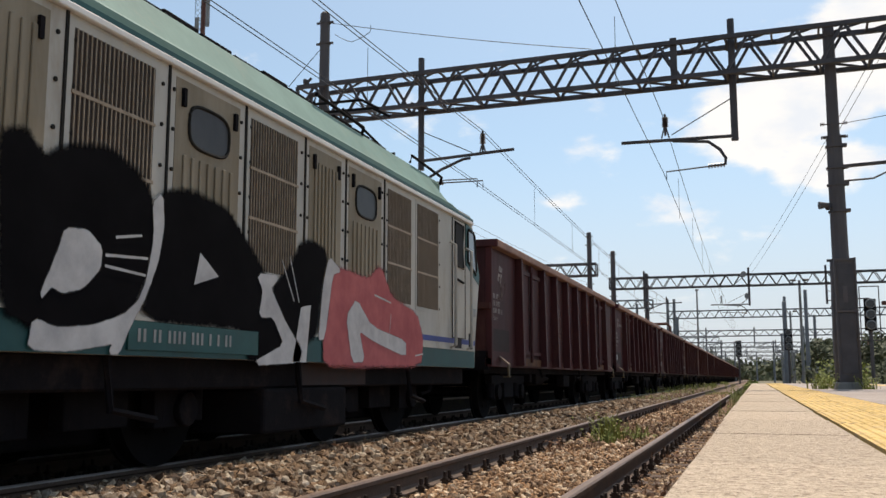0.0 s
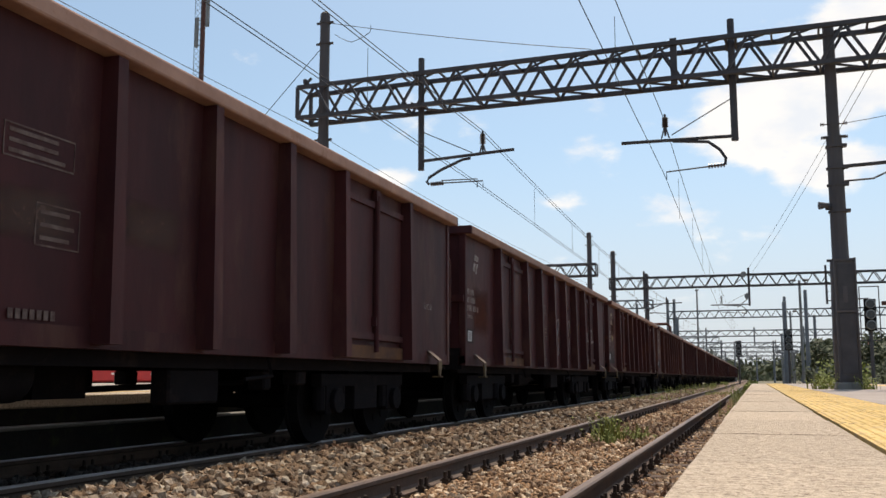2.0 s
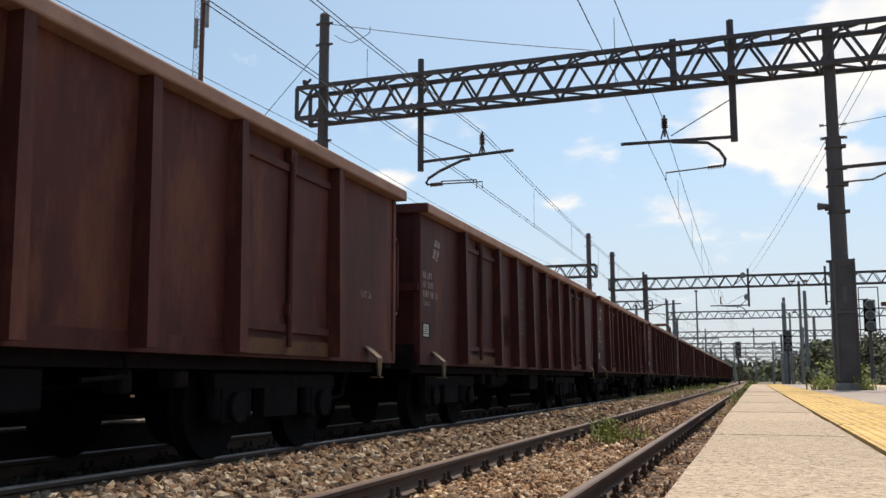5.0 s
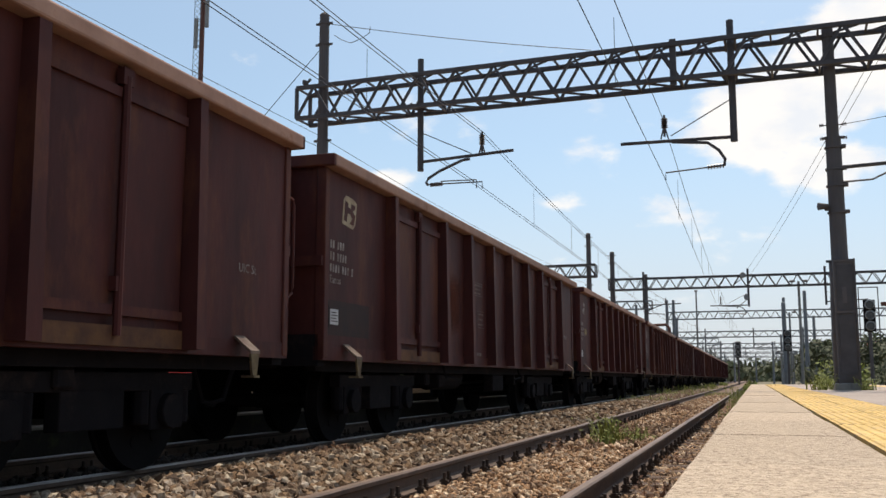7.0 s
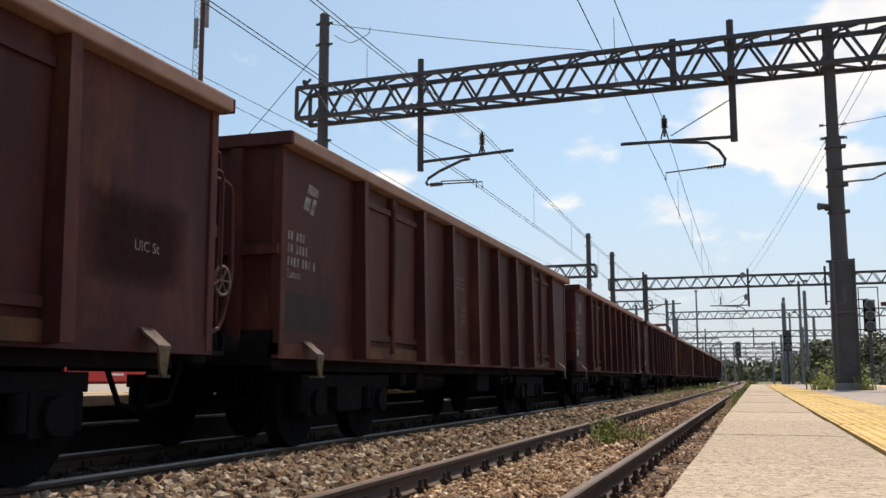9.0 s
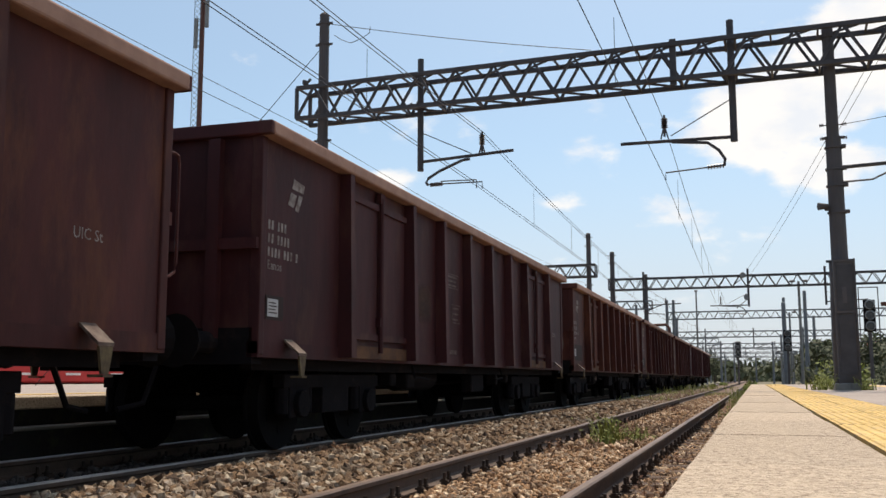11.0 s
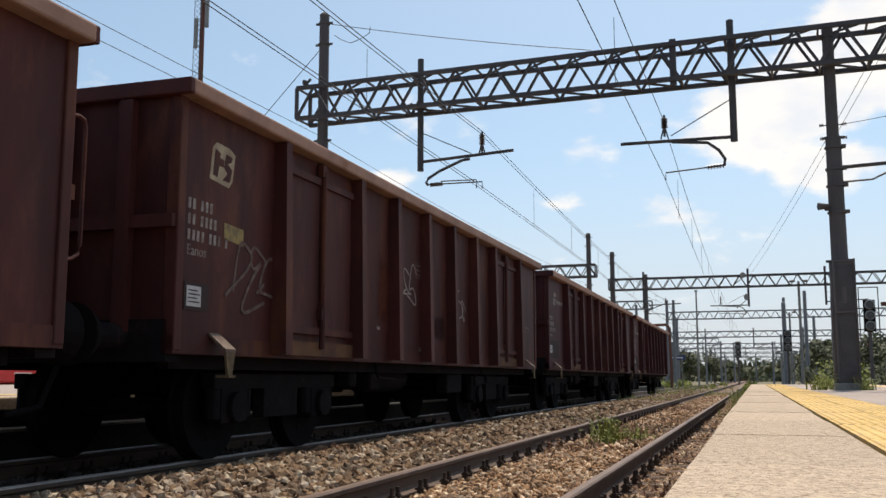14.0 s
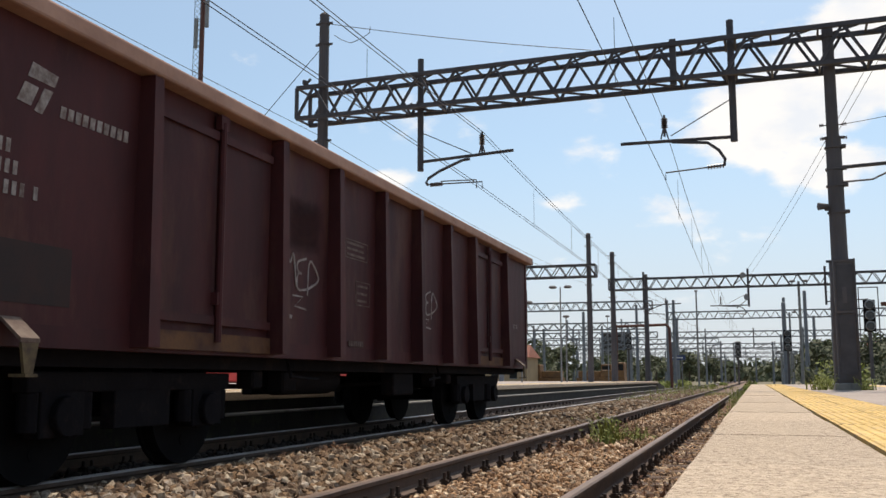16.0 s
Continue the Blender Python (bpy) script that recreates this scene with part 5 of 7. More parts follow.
def marks(k, w):
    """Faded markings, labels and tags on the side that faces the platform."""
    rng = random.Random(100 + k)
    lg = bmesh.new()
    y, z = 0.46 + rng.uniform(-0.04, 0.08), 2.52 + rng.uniform(-0.05, 0.03)
    if k in (3, 4, 6, 7, 13, 14):        # boxed emblem
        sheet_poly(lg, [(y, z - 0.15), (y + 0.30, z - 0.18), (y + 0.36, z - 0.12), (y + 0.40, z + 0.12), (y + 0.30, z + 0.16), (y + 0.10, z + 0.17), (y + 0.04, z + 0.12)], WX)
        em = part("emblem", lg, "cream", w, "cream painted emblem plate")
        lg = bmesh.new()
        sheet_poly(lg, [(y + 0.05, z - 0.11), (y + 0.12, z - 0.12), (y + 0.14, z - 0.02), (y + 0.21, z - 0.02), (y + 0.22, z + 0.04), (y + 0.15, z + 0.05), (y + 0.16, z + 0.09), (y + 0.08, z + 0.11)], WX + 0.003)
        part("emblem_shape", lg, "wagon", em)
        lg = bmesh.new()
        sheet_poly(lg, [(y + 0.20, z - 0.13), (y + 0.31, z - 0.13), (y + 0.35, z - 0.02), (y + 0.27, z + 0.02), (y + 0.34, z + 0.05), (y + 0.35, z + 0.09), (y + 0.25, z + 0.10), (y + 0.22, z - 0.02), (y + 0.28, z - 0.06)], WX + 0.003)
        part("emblem_shape", lg, "wagon", em)
    else:                                 # winged emblem
        sheet_poly(lg, [(y + 0.02, z - 0.14), (y + 0.14, z - 0.15), (y + 0.20, z - 0.02), (y + 0.08, z - 0.01)], WX)
        sheet_poly(lg, [(y + 0.10, z + 0.03), (y + 0.34, z + 0.02), (y + 0.37, z + 0.10), (y + 0.14, z + 0.13)], WX)
        sheet_poly(lg, [(y + 0.17, z - 0.17), (y + 0.24, z - 0.18), (y + 0.33, z - 0.01), (y + 0.25, z - 0.01)], WX)
        part("emblem", lg, "chalk", w, "faded winged emblem")
        if k in (1, 15, 16):
            nm = bmesh.new()
            for i in range(10):
                sheet_poly(nm, [(0.92 + i * 0.072, 2.36), (0.97 + i * 0.072, 2.36), (0.98 + i * 0.072, 2.44), (0.93 + i * 0.072, 2.44)], WX)
            part("lettering", nm, "chalk", w, "row of faded white lettering blocks")
    # rows of number blocks, then the type code
    nb = bmesh.new()
    z = 2.02 + rng.uniform(-0.05, 0.05)
    for row in ((2, 3), (2, 4), (4, 3, 1)):
        y = 0.16
        for n in row:
            for i in range(n):
                sheet_poly(nb, [(y, z), (y + 0.036, z), (y + 0.040, z + 0.085), (y + 0.004, z + 0.085)], WX)
                y += 0.066
            y += 0.05
        z -= 0.125
    tagged(part("running_number", nb, "chalk", w, "white stencilled number blocks"), kind="stuff")
    part("type_code", letters("Eaos" if k == 6 else "Eanos", 0.12, WX, 0.16, z + 0.01), "chalk", w)
    if k not in (0, 9):
        part("label_holder", bx(WX, WX + 0.006, 0.14, 0.48, 1.24, 1.46), "grime", w)
        lb = part("paper_label", bx(WX + 0.006, WX + 0.010, 0.17, 0.37, 1.27, 1.43), "paper", w, "white paper waybill")
        ln = bmesh.new()
        for i in range(4):
            box(ln, WX + 0.010, WX + 0.0115, 0.19, 0.35 - 0.03 * (i % 2), 1.30 + 0.03 * i, 1.31 + 0.03 * i)
        tagged(part("printing", ln, "grime", lb), kind="stuff")
    if k % 3 != 2:
        part("dark_patch", bx(WX, WX + 0.002, 0.12, 1.1 + 0.2 * rng.random(), 1.16, 1.50 + 0.05 * rng.random()), "grime", w, "dark overpainted patch")
    if k in (3, 4, 8, 14):
        yl = bmesh.new()
        sheet_poly(yl, [(0.70, 1.86), (1.02, 1.84), (1.02, 1.98), (0.70, 2.00)], WX)
        part("yellow_mark", yl, "yellow", w, "yellow painted mark")
    # load tables in the third panel, works code near the trailing end
    tb = bmesh.new()
    for y, z, a, b in ((5.45, 2.02, 0.62, 0.20), (5.75, 1.52, 0.40, 0.26)):
        stroke(tb, [(y, z), (y + a, z), (y + a, z + b), (y, z + b), (y, z)], 0.012, WX)
        for i in range(3):
            stroke(tb, [(y + 0.04, z + b * (i + 0.6) / 3.2), (y + a * (0.7 + 0.25 * rng.random()), z + b * (i + 0.6) / 3.2)], 0.026, WX)
    tagged(part("load_table", tb, "tagpale", w, "faded stencilled load table"), kind="stuff")
    part("stencil", letters("UIC St", 0.11, WX, BODY - 1.05 if k not in (6, 14) else 11.75, 1.62), "chalk", w)
    sm = bmesh.new()
    for i in range(7):
        sheet_poly(sm, [(5.55 + i * 0.06, 1.06), (5.59 + i * 0.06, 1.06), (5.59 + i * 0.06, 1.12), (5.55 + i * 0.06, 1.12)], WX + 0.012)
    tagged(part("small_code", sm, "tagpale", w), kind="stuff")
    ym = bmesh.new()
    sheet_poly(ym, [(4.12, 1.28), (4.20, 1.275), (4.22, 1.31), (4.13, 1.315)], WX + 0.05 - 0.045)
    part("paint_dab", ym, "yellow" if k % 2 else "tagwhite", w)


def tag(w, y, z, s, seed, mate="tagwhite", n=3, wd=0.022, seq=False):
    """A scribbled tag of a few strokes."""
    rng = random.Random(seed)
    g = bmesh.new()
    forms = (((0, 0), (0.15, 1), (0.35, 0.45), (0.6, 1.05), (0.7, 0)), ((0.6, 0.95), (0.05, 0.8), (0.1, 0.45), (0.45, 0.5), (0.1, 0.42), (0.0, 0.02), (0.6, 0.1)), ((0, 0), (0.1, 1), (0.6, 0.7), (0.7, 0.35), (0, 0.05)),
             ((0, 0.1), (0.3, 1.0), (0.6, 0.0), (0.5, 0.4), (0.1, 0.4)), ((0.6, 0.9), (0.1, 1.0), (0.1, 0.6), (0.6, 0.4), (0.5, 0.0), (0, 0.1)), ((0, 1), (0.1, 0.1), (0.35, 0.5), (0.6, 0.0), (0.7, 1.0)))
    j = 0.05 if seq else 0.26
    for i in range(n if seq else n + 1):
        yy, zz = y + i * s * (0.72 if seq else 0.5), z - i * s * 0.06
        pts = [(yy + s * (u + rng.uniform(-j, j)), zz + s * (v + rng.uniform(-j, j) * 1.4)) for u, v in (forms[i] if seq else rng.choice(forms))]
        fine = rounded(pts)
        stroke(g, fine, wd, WX, 0.003)
    tagged(part("sprayed_tag", g, mate, w, "white sprayed scribble"), kind="stuff")


def brake_end(w):
    """Trailing end with a brakeman's rail and a hand wheel."""
    x = W_HALF - 0.06
    g = bmesh.new()
    path_tube(g, rounded3([(x, BODY - 0.05, 2.36), (x, BODY + 0.36, 2.38), (x, BODY + 0.40, 1.55), (x, BODY + 0.22, 1.10), (x, BODY - 0.02, 1.08)]), 0.02, 8)
    path_tube(g, rounded3([(x - 0.02, BODY - 0.05, 2.62), (x - 0.02, BODY + 0.20, 2.63), (x - 0.02, BODY + 0.20, 1.10)]), 0.016, 8)
    part("brakeman_rail", g, "wagon", w, "bent tube rail")
    h = bmesh.new()
    path_tube(h, [(x + 0.03, BODY + 0.20 + 0.12 * math.cos(k * math.pi / 10), 1.52 + 0.12 * math.sin(k * math.pi / 10)) for k in range(21)], 0.015, 6)
    for k in range(3):
        c, d = 0.12 * math.cos(k * math.pi / 3), 0.12 * math.sin(k * math.pi / 3)
        tube(h, (x + 0.03, BODY + 0.20 - c, 1.52 - d), (x + 0.03, BODY + 0.20 + c, 1.52 + d), 0.010, 6)
    part("hand_wheel", h, "step_paint", w, "pale worn brake hand wheel")
    part("end_platform", soft(bx(-1.2, 1.25, BODY, BODY + 0.38, 0.90, 0.94), 0.008, 1), "under", w)


for k in (8, 11):
    brake_end(TRAIN[k])
COATS = {0: "wagon_purple", 1: "wagon_purple", 2: "wagon_purple", 4: "wagon_orange", 11: "wagon_purple", 12: "wagon_orange", 15: "wagon_purple", 16: "wagon_purple", 9: "wagon_orange"}
for k, w in enumerate(TRAIN):
    if k in COATS:                       # each wagon keeps its own faded coat
        for o in w.children_recursive:
            if o.type == "MESH" and o.data.materials and o.data.materials[0] == M["wagon"]:
                o.material_slots[0].link = "OBJECT"
                o.material_slots[0].material = M[COATS[k]]
    marks(k, w)
# a looping tag sprayed twice, and loose letters beside it
LOOPS = (((0.24, 0.66), (0.21, 0.78), (0.15, 0.80), (0.11, 0.72), (0.10, 0.47), (0.11, 0.35), (0.16, 0.34), (0.21, 0.47), (0.24, 0.58), (0.15, 0.52)), ((0.25, 0.32), (0.25, 0.50), (0.27, 0.81)),
         ((0.27, 0.55), (0.32, 0.76), (0.40, 0.88), (0.48, 0.85), (0.45, 0.73), (0.30, 0.56), (0.39, 0.39), (0.45, 0.27)), ((0.44, 0.80), (0.45, 0.60), (0.45, 0.37)),
         ((0.55, 0.50), (0.51, 0.76), (0.67, 0.87), (0.82, 0.92), (0.84, 0.81), (0.69, 0.61), (0.55, 0.46), (0.45, 0.36)), ((0.45, 0.36), (0.57, 0.20), (0.72, 0.07), (0.77, 0.30), (0.78, 0.51)))
LOOSE = (((10.94, 1.98), (10.78, 2.03), (10.66, 1.90), (10.90, 1.82), (10.96, 1.66), (10.75, 1.55), (10.59, 1.65)), ((11.09, 1.90), (11.07, 1.66), (11.25, 1.66)),
         ((11.46, 1.39), (11.58, 1.90), (11.71, 2.0), (11.82, 1.85), (11.64, 1.74), (11.57, 1.62), (11.97, 1.68)), ((12.46, 1.89), (12.60, 1.80), (12.78, 1.55)))
FADED = (((9.23, 1.64), (9.39, 1.52)), ((9.46, 1.70), (9.57, 1.60)), ((9.53, 1.78), (9.67, 1.64)), ((9.58, 1.97), (9.62, 2.13), (9.75, 2.14), (9.69, 1.96), (9.80, 1.87), (9.89, 2.01)), ((8.59, 1.95), (8.64, 2.07), (8.78, 2.05)), ((8.64, 1.86), (8.80, 1.82), (8.66, 1.75)))


def sprayed(w, lines, wd, mate, label, y=0.0, z=0.0, lift=0.0):
    for i, line in enumerate(lines):
        g = bmesh.new()
        stroke(g, rounded([(y + a, z + b) for a, b in line], 3), wd, WX + lift + 0.0004 * i, 0.002)
        part("sprayed_line", g, mate, w, label)


sprayed(TRAIN[2], LOOPS, 0.036, "tagwhite", "white sprayed loop", 6.5, 1.1)
sprayed(TRAIN[2], LOOPS, 0.026, "tagwhite", "white sprayed loop", 7.80, 1.13)
sprayed(TRAIN[2], LOOSE, 0.05, "tagwhite", "white sprayed letter stroke", lift=0.022)
sprayed(TRAIN[2], FADED, 0.03, "oldochre", "faded yellow sprayed stroke")
for key, a, b in (("rust", (0.125, 0.036, 0.022), (0.085, 0.027, 0.018)), ("grey", (0.050, 0.0215, 0.0205), (0.036, 0.0175, 0.0175)), ("dust", (0.115, 0.075, 0.062), (0.085, 0.052, 0.044))):
    M["spray_" + key + "_soft"] = spray("faded_" + key + "_patch", a, b, 0.55, 1.8)


def faded(y, z, hy, hz, x, rng):
    """A worn area in rings from its middle outwards, thinning to nothing at an uneven rim."""
    bm = bmesh.new()
    cover = bm.verts.layers.float.new("cover")
    n = 20
    edge = [rng.uniform(0.86, 1.0) for _ in range(n)]
    rings = []
    for r, c in ((0.30, 1.0), (0.62, 0.75), (1.0, 0.0)):
        row = []
        for j in range(n):
            a = 2 * math.pi * j / n
            u, v = [math.copysign(abs(f) ** 0.35, f) * r * edge[j] for f in (math.cos(a), math.sin(a))]
            q = bm.verts.new((x, y + hy * u, z + hz * v))
            q[cover] = c
            row.append(q)
        rings.append(row)
    bm.faces.new(rings[0])
    for r0, r1 in zip(rings, rings[1:]):
        for j in range(n):
            bm.faces.new((r0[j], r1[j], r1[(j + 1) % n], r0[(j + 1) % n]))
    return bm


# faded and overpainted areas with ragged rims: wagon, panel ends, heights, kind
for i, (k, y0, y1, z0, z1, kind) in enumerate(((2, 8.05, 8.62, 2.15, 2.42, "rust"), (2, 11.6, 12.0, 2.2, 2.5, "rust"), (2, 0.3, 1.5, 1.3, 2.2, "rust"), (8, 3.95, 4.9, 1.15, 2.0, "grey"), (8, 5.2, 6.2, 1.15, 2.05, "grey"), (8, 6.5, 7.5, 1.15, 2.1, "grey"), (8, 7.75, 8.8, 1.15, 2.05, "grey"), (8, 9.05, 10.05, 1.15, 2.0, "grey"),
                                               (8, 12.4, 13.8, 1.3, 2.1, "grey"), (8, 7.8, 8.7, 2.25, 2.6, "rust"), (8, 9.1, 10.0, 2.2, 2.55, "rust"), (8, 4.1, 4.6, 1.7, 2.5, "dust"), (1, 5.2, 6.2, 1.5, 1.9, "dust"), (1, 6.5, 7.4, 1.6, 2.0, "dust"), (3, 0.4, 1.5, 1.9, 2.7, "rust"), (5, 4.0, 5.0, 1.2, 1.9, "grey"), (5, 8.0, 8.8, 1.9, 2.5, "rust"),
                                               (7, 4.0, 4.9, 1.3, 2.3, "rust"), (10, 6.5, 7.5, 1.3, 2.0, "grey"), (11, 4.1, 4.9, 1.4, 2.0, "dust"), (12, 5.3, 6.2, 1.2, 1.8, "grey"), (12, 8.0, 8.8, 1.5, 2.4, "rust"), (13, 4.0, 4.9, 1.2, 2.0, "grey"), (14, 4.1, 4.7, 1.3, 2.2, "rust"), (14, 6.0, 6.8, 1.2, 1.6, "grey"),
                                               (15, 5.3, 6.1, 1.6, 2.3, "dust"), (15, 9.1, 10.0, 1.3, 2.2, "grey"), (16, 4.0, 4.9, 1.9, 2.5, "grey"), (0, 6.5, 7.4, 1.3, 2.2, "grey"), (0, 9.1, 10.0, 1.7, 2.4, "rust"), (4, 6.5, 7.4, 1.2, 2.0, "grey"), (6, 4.9, 5.6, 1.3, 2.3, "rust"))):
    rng = random.Random(500 + i)
    ym, zm = (y0 + y1) / 2, (z0 + z1) / 2
    part("faded_patch", faded(ym, zm, (y1 - y0) / 2, (z1 - z0) / 2, WX + 0.0012 + 0.0004 * (i % 4), rng), "spray_" + kind + "_soft", TRAIN[k], {"rust": "rust-red faded patch", "grey": "dark grey-brown overpainted patch", "dust": "pale dusty worn patch"}[kind])
for k, y, z, s, mate, n, wd in ((3, 0.5, 1.35, 0.5, "tagpale", 2, 0.02), (3, 2.0, 1.25, 0.45, "tagpale", 2, 0.02), (3, 3.0, 1.25, 0.45, "tagpale", 2, 0.02),
                                (3, 4.1, 1.3, 0.5, "tagpale", 2, 0.02), (3, 5.15, 1.28, 0.27, "tagpale", 4, 0.015), (14, 0.8, 1.4, 0.5, "tagpale", 2, 0.03), (14, 4.6, 1.75, 0.42, "tagwhite", 3, 0.02), (14, 6.85, 1.55, 0.42, "tagwhite", 3, 0.02),
                                (13, 12.6, 1.5, 0.4, "tagpale", 2, 0.02), (0, 0.5, 2.1, 0.3, "tagpale", 2, 0.015)):
    tag(TRAIN[k], y, z, s, k * 31 + int(y * 10), mate, n, wd)
LETTERS = (
    (6.36, 1.38, 1.02, ((0.15, 0), (0.11, 0.2), (0.08, 0.42), (0.22, 0.49), (0.42, 0.62), (0.54, 0.78), (0.64, 0.95), (0.70, 1.0), (0.73, 0.92), (0.79, 0.92), (0.82, 0.83), (0.80, 0.6), (0.79, 0.35), (0.75, 0.1), (0.72, 0)),
     (((0.42, 0.0), (0.48, 0.22), (0.53, 0.4), (0.56, 0.58)), ((0.48, 0.22), (0.60, 0.38), (0.66, 0.56)), ((0.60, 0.70), (0.70, 0.92)))),
    (7.70, 1.42, 0.94, ((0.05, 0), (0.02, 0.5), (0.03, 0.8), (0.10, 1.0), (0.15, 0.97), (0.17, 0.75), (0.15, 0.58), (0.20, 0.56), (0.20, 0.85), (0.28, 0.95), (0.45, 0.95), (0.58, 0.82), (0.66, 0.55), (0.70, 0.3), (0.72, 0.05), (0.70, 0)),
     (((0.15, 0.58), (0.28, 0.48), (0.38, 0.36), (0.38, 0.15), (0.30, 0.0)), ((0.26, 0.55), (0.30, 0.42), (0.40, 0.42), (0.44, 0.58), (0.46, 0.3), (0.52, 0.3)), ((0.44, 0.72), (0.48, 0.86), (0.50, 0.74), (0.55, 0.82), (0.57, 0.70)))))
for y0, wd, h, form, lines in LETTERS:
    ring = [(y0 + u * wd, 0.95 + v * h) for u, v in form]
    for _ in range(2):
        ring = [tuple(p[i] * q + r[i] * (1 - q) for i in (0, 1)) for p, r in zip(ring, ring[1:] + ring[:1]) for q in (0.75, 0.25)]
    g = bmesh.new()
    sheet_poly(g, ring, WX + 0.002)
    c = (y0 + wd * 0.45, 0.95 + h * 0.4)
    big = bmesh.new()
    sheet_poly(big, [(c[0] + (p[0] - c[0]) * 1.12, max(0.93, c[1] + (p[1] - c[1]) * 1.08)) for p in ring], WX, 0.002)
    part("spray_outline", big, "grime", TRAIN[3], "dark sprayed outline")
    part("sprayed_shape", g, "tagfill", TRAIN[3], "white sprayed rounded letter shape")
    for k, line in enumerate(lines):
        s = bmesh.new()
        stroke(s, [(y0 + u * wd, 0.95 + v * h) for u, v in line], 0.05 if y0 < 7 and k < 2 else 0.022, WX + 0.003)
        part("spray_outline", s, "grime", TRAIN[3])
for y in (4.02, 7.84):
    tag(TRAIN[16], y, 1.58, 0.36, 5, "tagwhite", 3, 0.022, True)
    sq = bmesh.new()
    stroke(sq, [(y + 0.2, 1.50), (y + 0.42, 1.50), (y + 0.25, 1.40), (y + 0.5, 1.38)], 0.02, WX)
    part("sprayed_tag", sq, "tagwhite", TRAIN[16], "white sprayed squiggle")
tg = bmesh.new()
for i in range(6):
    rng = random.Random(70 + i)
    y = 5.15 + i * 0.15
    path_tube(tg, [(0.955, y + rng.uniform(-0.05, 0.14), 0.68 + 0.07 * (q % 2) + rng.uniform(-0.04, 0.06)) for q in range(5)], 0.009, 5)
tagged(part("sprayed_tag", tg, "tagwhite", TRAIN[12], "white tag on the air tank"), kind="stuff")
for k in (6,):
    g = bmesh.new()
    sheet_poly(g, [(1.74, 1.24), (2.46, 1.24), (2.46, 2.62), (1.74, 2.62)], WX + 0.02)
    part("faded_panel", g, "oldochre", TRAIN[k], "ochre faded door panel")
LOCO = locomotive()

# ---- overhead line: gantries, masts, drop posts, wires ----
G1, G2 = 21.0, 70.0
TURN1 = -2.6
gantry(G1, -10.6, 9.0, 7.12, 7.90, near=True, turn=TURN1)
gantry(G2, -9.9, 16.0, 7.12, 7.90)


def base_y(x):
    """The line of the first gantry's middle."""
    return G1 + 0.35 + (x + 10.6) * math.tan(radians(TURN1))


mast(-10.03, base_y(-10.03), -0.42, 9.86, 0.18, 0.115)
MR = 1.72
pillar = mast(MR, base_y(MR), PLAT_Z, 8.0, 0.225, 0.085, "tapered steel mast with a cable cabinet on the platform")


def pillar_fittings(m):
    c = bmesh.new()
    soft(box(c, -0.16, 0.23, -0.40, -0.22, 0.05, 2.56), 0.015, 1)
    cab = part("cable_cabinet", c, "mast", m, "tall dark steel cable cabinet")
    for x0, x1, z0, z1 in ((-0.11, 0.18, 0.30, 1.48), (-0.11, 0.18, 1.56, 2.46)):
        part("cabinet_door", bx(x0, x1, -0.412, -0.40, z0, z1), "steel", cab)
    f = bmesh.new()
    for x in (-0.17, 0.21):
        box(f, x, x + 0.03, -0.43, -0.40, 0.0, 2.58)
    for z in (0.2, 1.5, 2.52):
        box(f, -0.17, 0.24, -0.426, -0.402, z, z + 0.05)
    part("cabinet_frame", f, "mast", cab)
    ft = bmesh.new()
    soft(box(ft, -0.24, 0.28, -0.44, 0.26, -0.02, 0.14), 0.03)
    part("base_plate", ft, "concrete", m, "concrete foot")
    pl = bmesh.new()
    box(pl, -0.02, 0.06, -0.418, -0.412, 1.70, 2.02)
    part("number_plate", pl, "mast", cab)
    for z in (5.1, 5.38):
        i = bmesh.new()
        for s in (-1, 1):
            tube(i, (0, -0.05, z), (s * 0.24, -0.12, z), 0.012, 6)
            for q in range(3):
                tube(i, (s * (0.18 + 0.03 * q), -0.11, z), (s * (0.195 + 0.03 * q), -0.11, z), 0.035, 8)
        part("wire_insulator", i, "insul", m)
    a = bmesh.new()
    tube(a, (0, 0, 4.50), (2.6, 0.1, 4.62), 0.04, 8)
    part("side_arm", a, "steel", m)
    path = bmesh.new()
    path_tube(path, [(0.15, 0, 4.2), (0.7, 0, 4.22), (1.3, 0.05, 4.5), (1.5, 0.05, 5.0)], 0.02, 6)
    part("curved_bracket", path, "steel", m)
    lp = bmesh.new()
    tube(lp, (-0.17, -0.1, 3.70), (-0.36, -0.16, 3.69), 0.045, 12, 0.08)
    tube(lp, (-0.14, -0.05, 3.64), (-0.22, -0.1, 3.64), 0.04, 10)
    part("horn_loudspeaker", lp, "mast", m, "small grey horn loudspeaker")
    for z in (3.55, 4.1, 4.45, 4.9):
        b = bmesh.new()
        tube(b, (0, 0, z), (0, 0, z + 0.04), 0.20 - 0.004 * z, 14)
        box(b, 0.12, 0.20 - 0.004 * z + 0.05, -0.12, 0.02, z, z + 0.06)
        part("clamp", b, "mast", m)


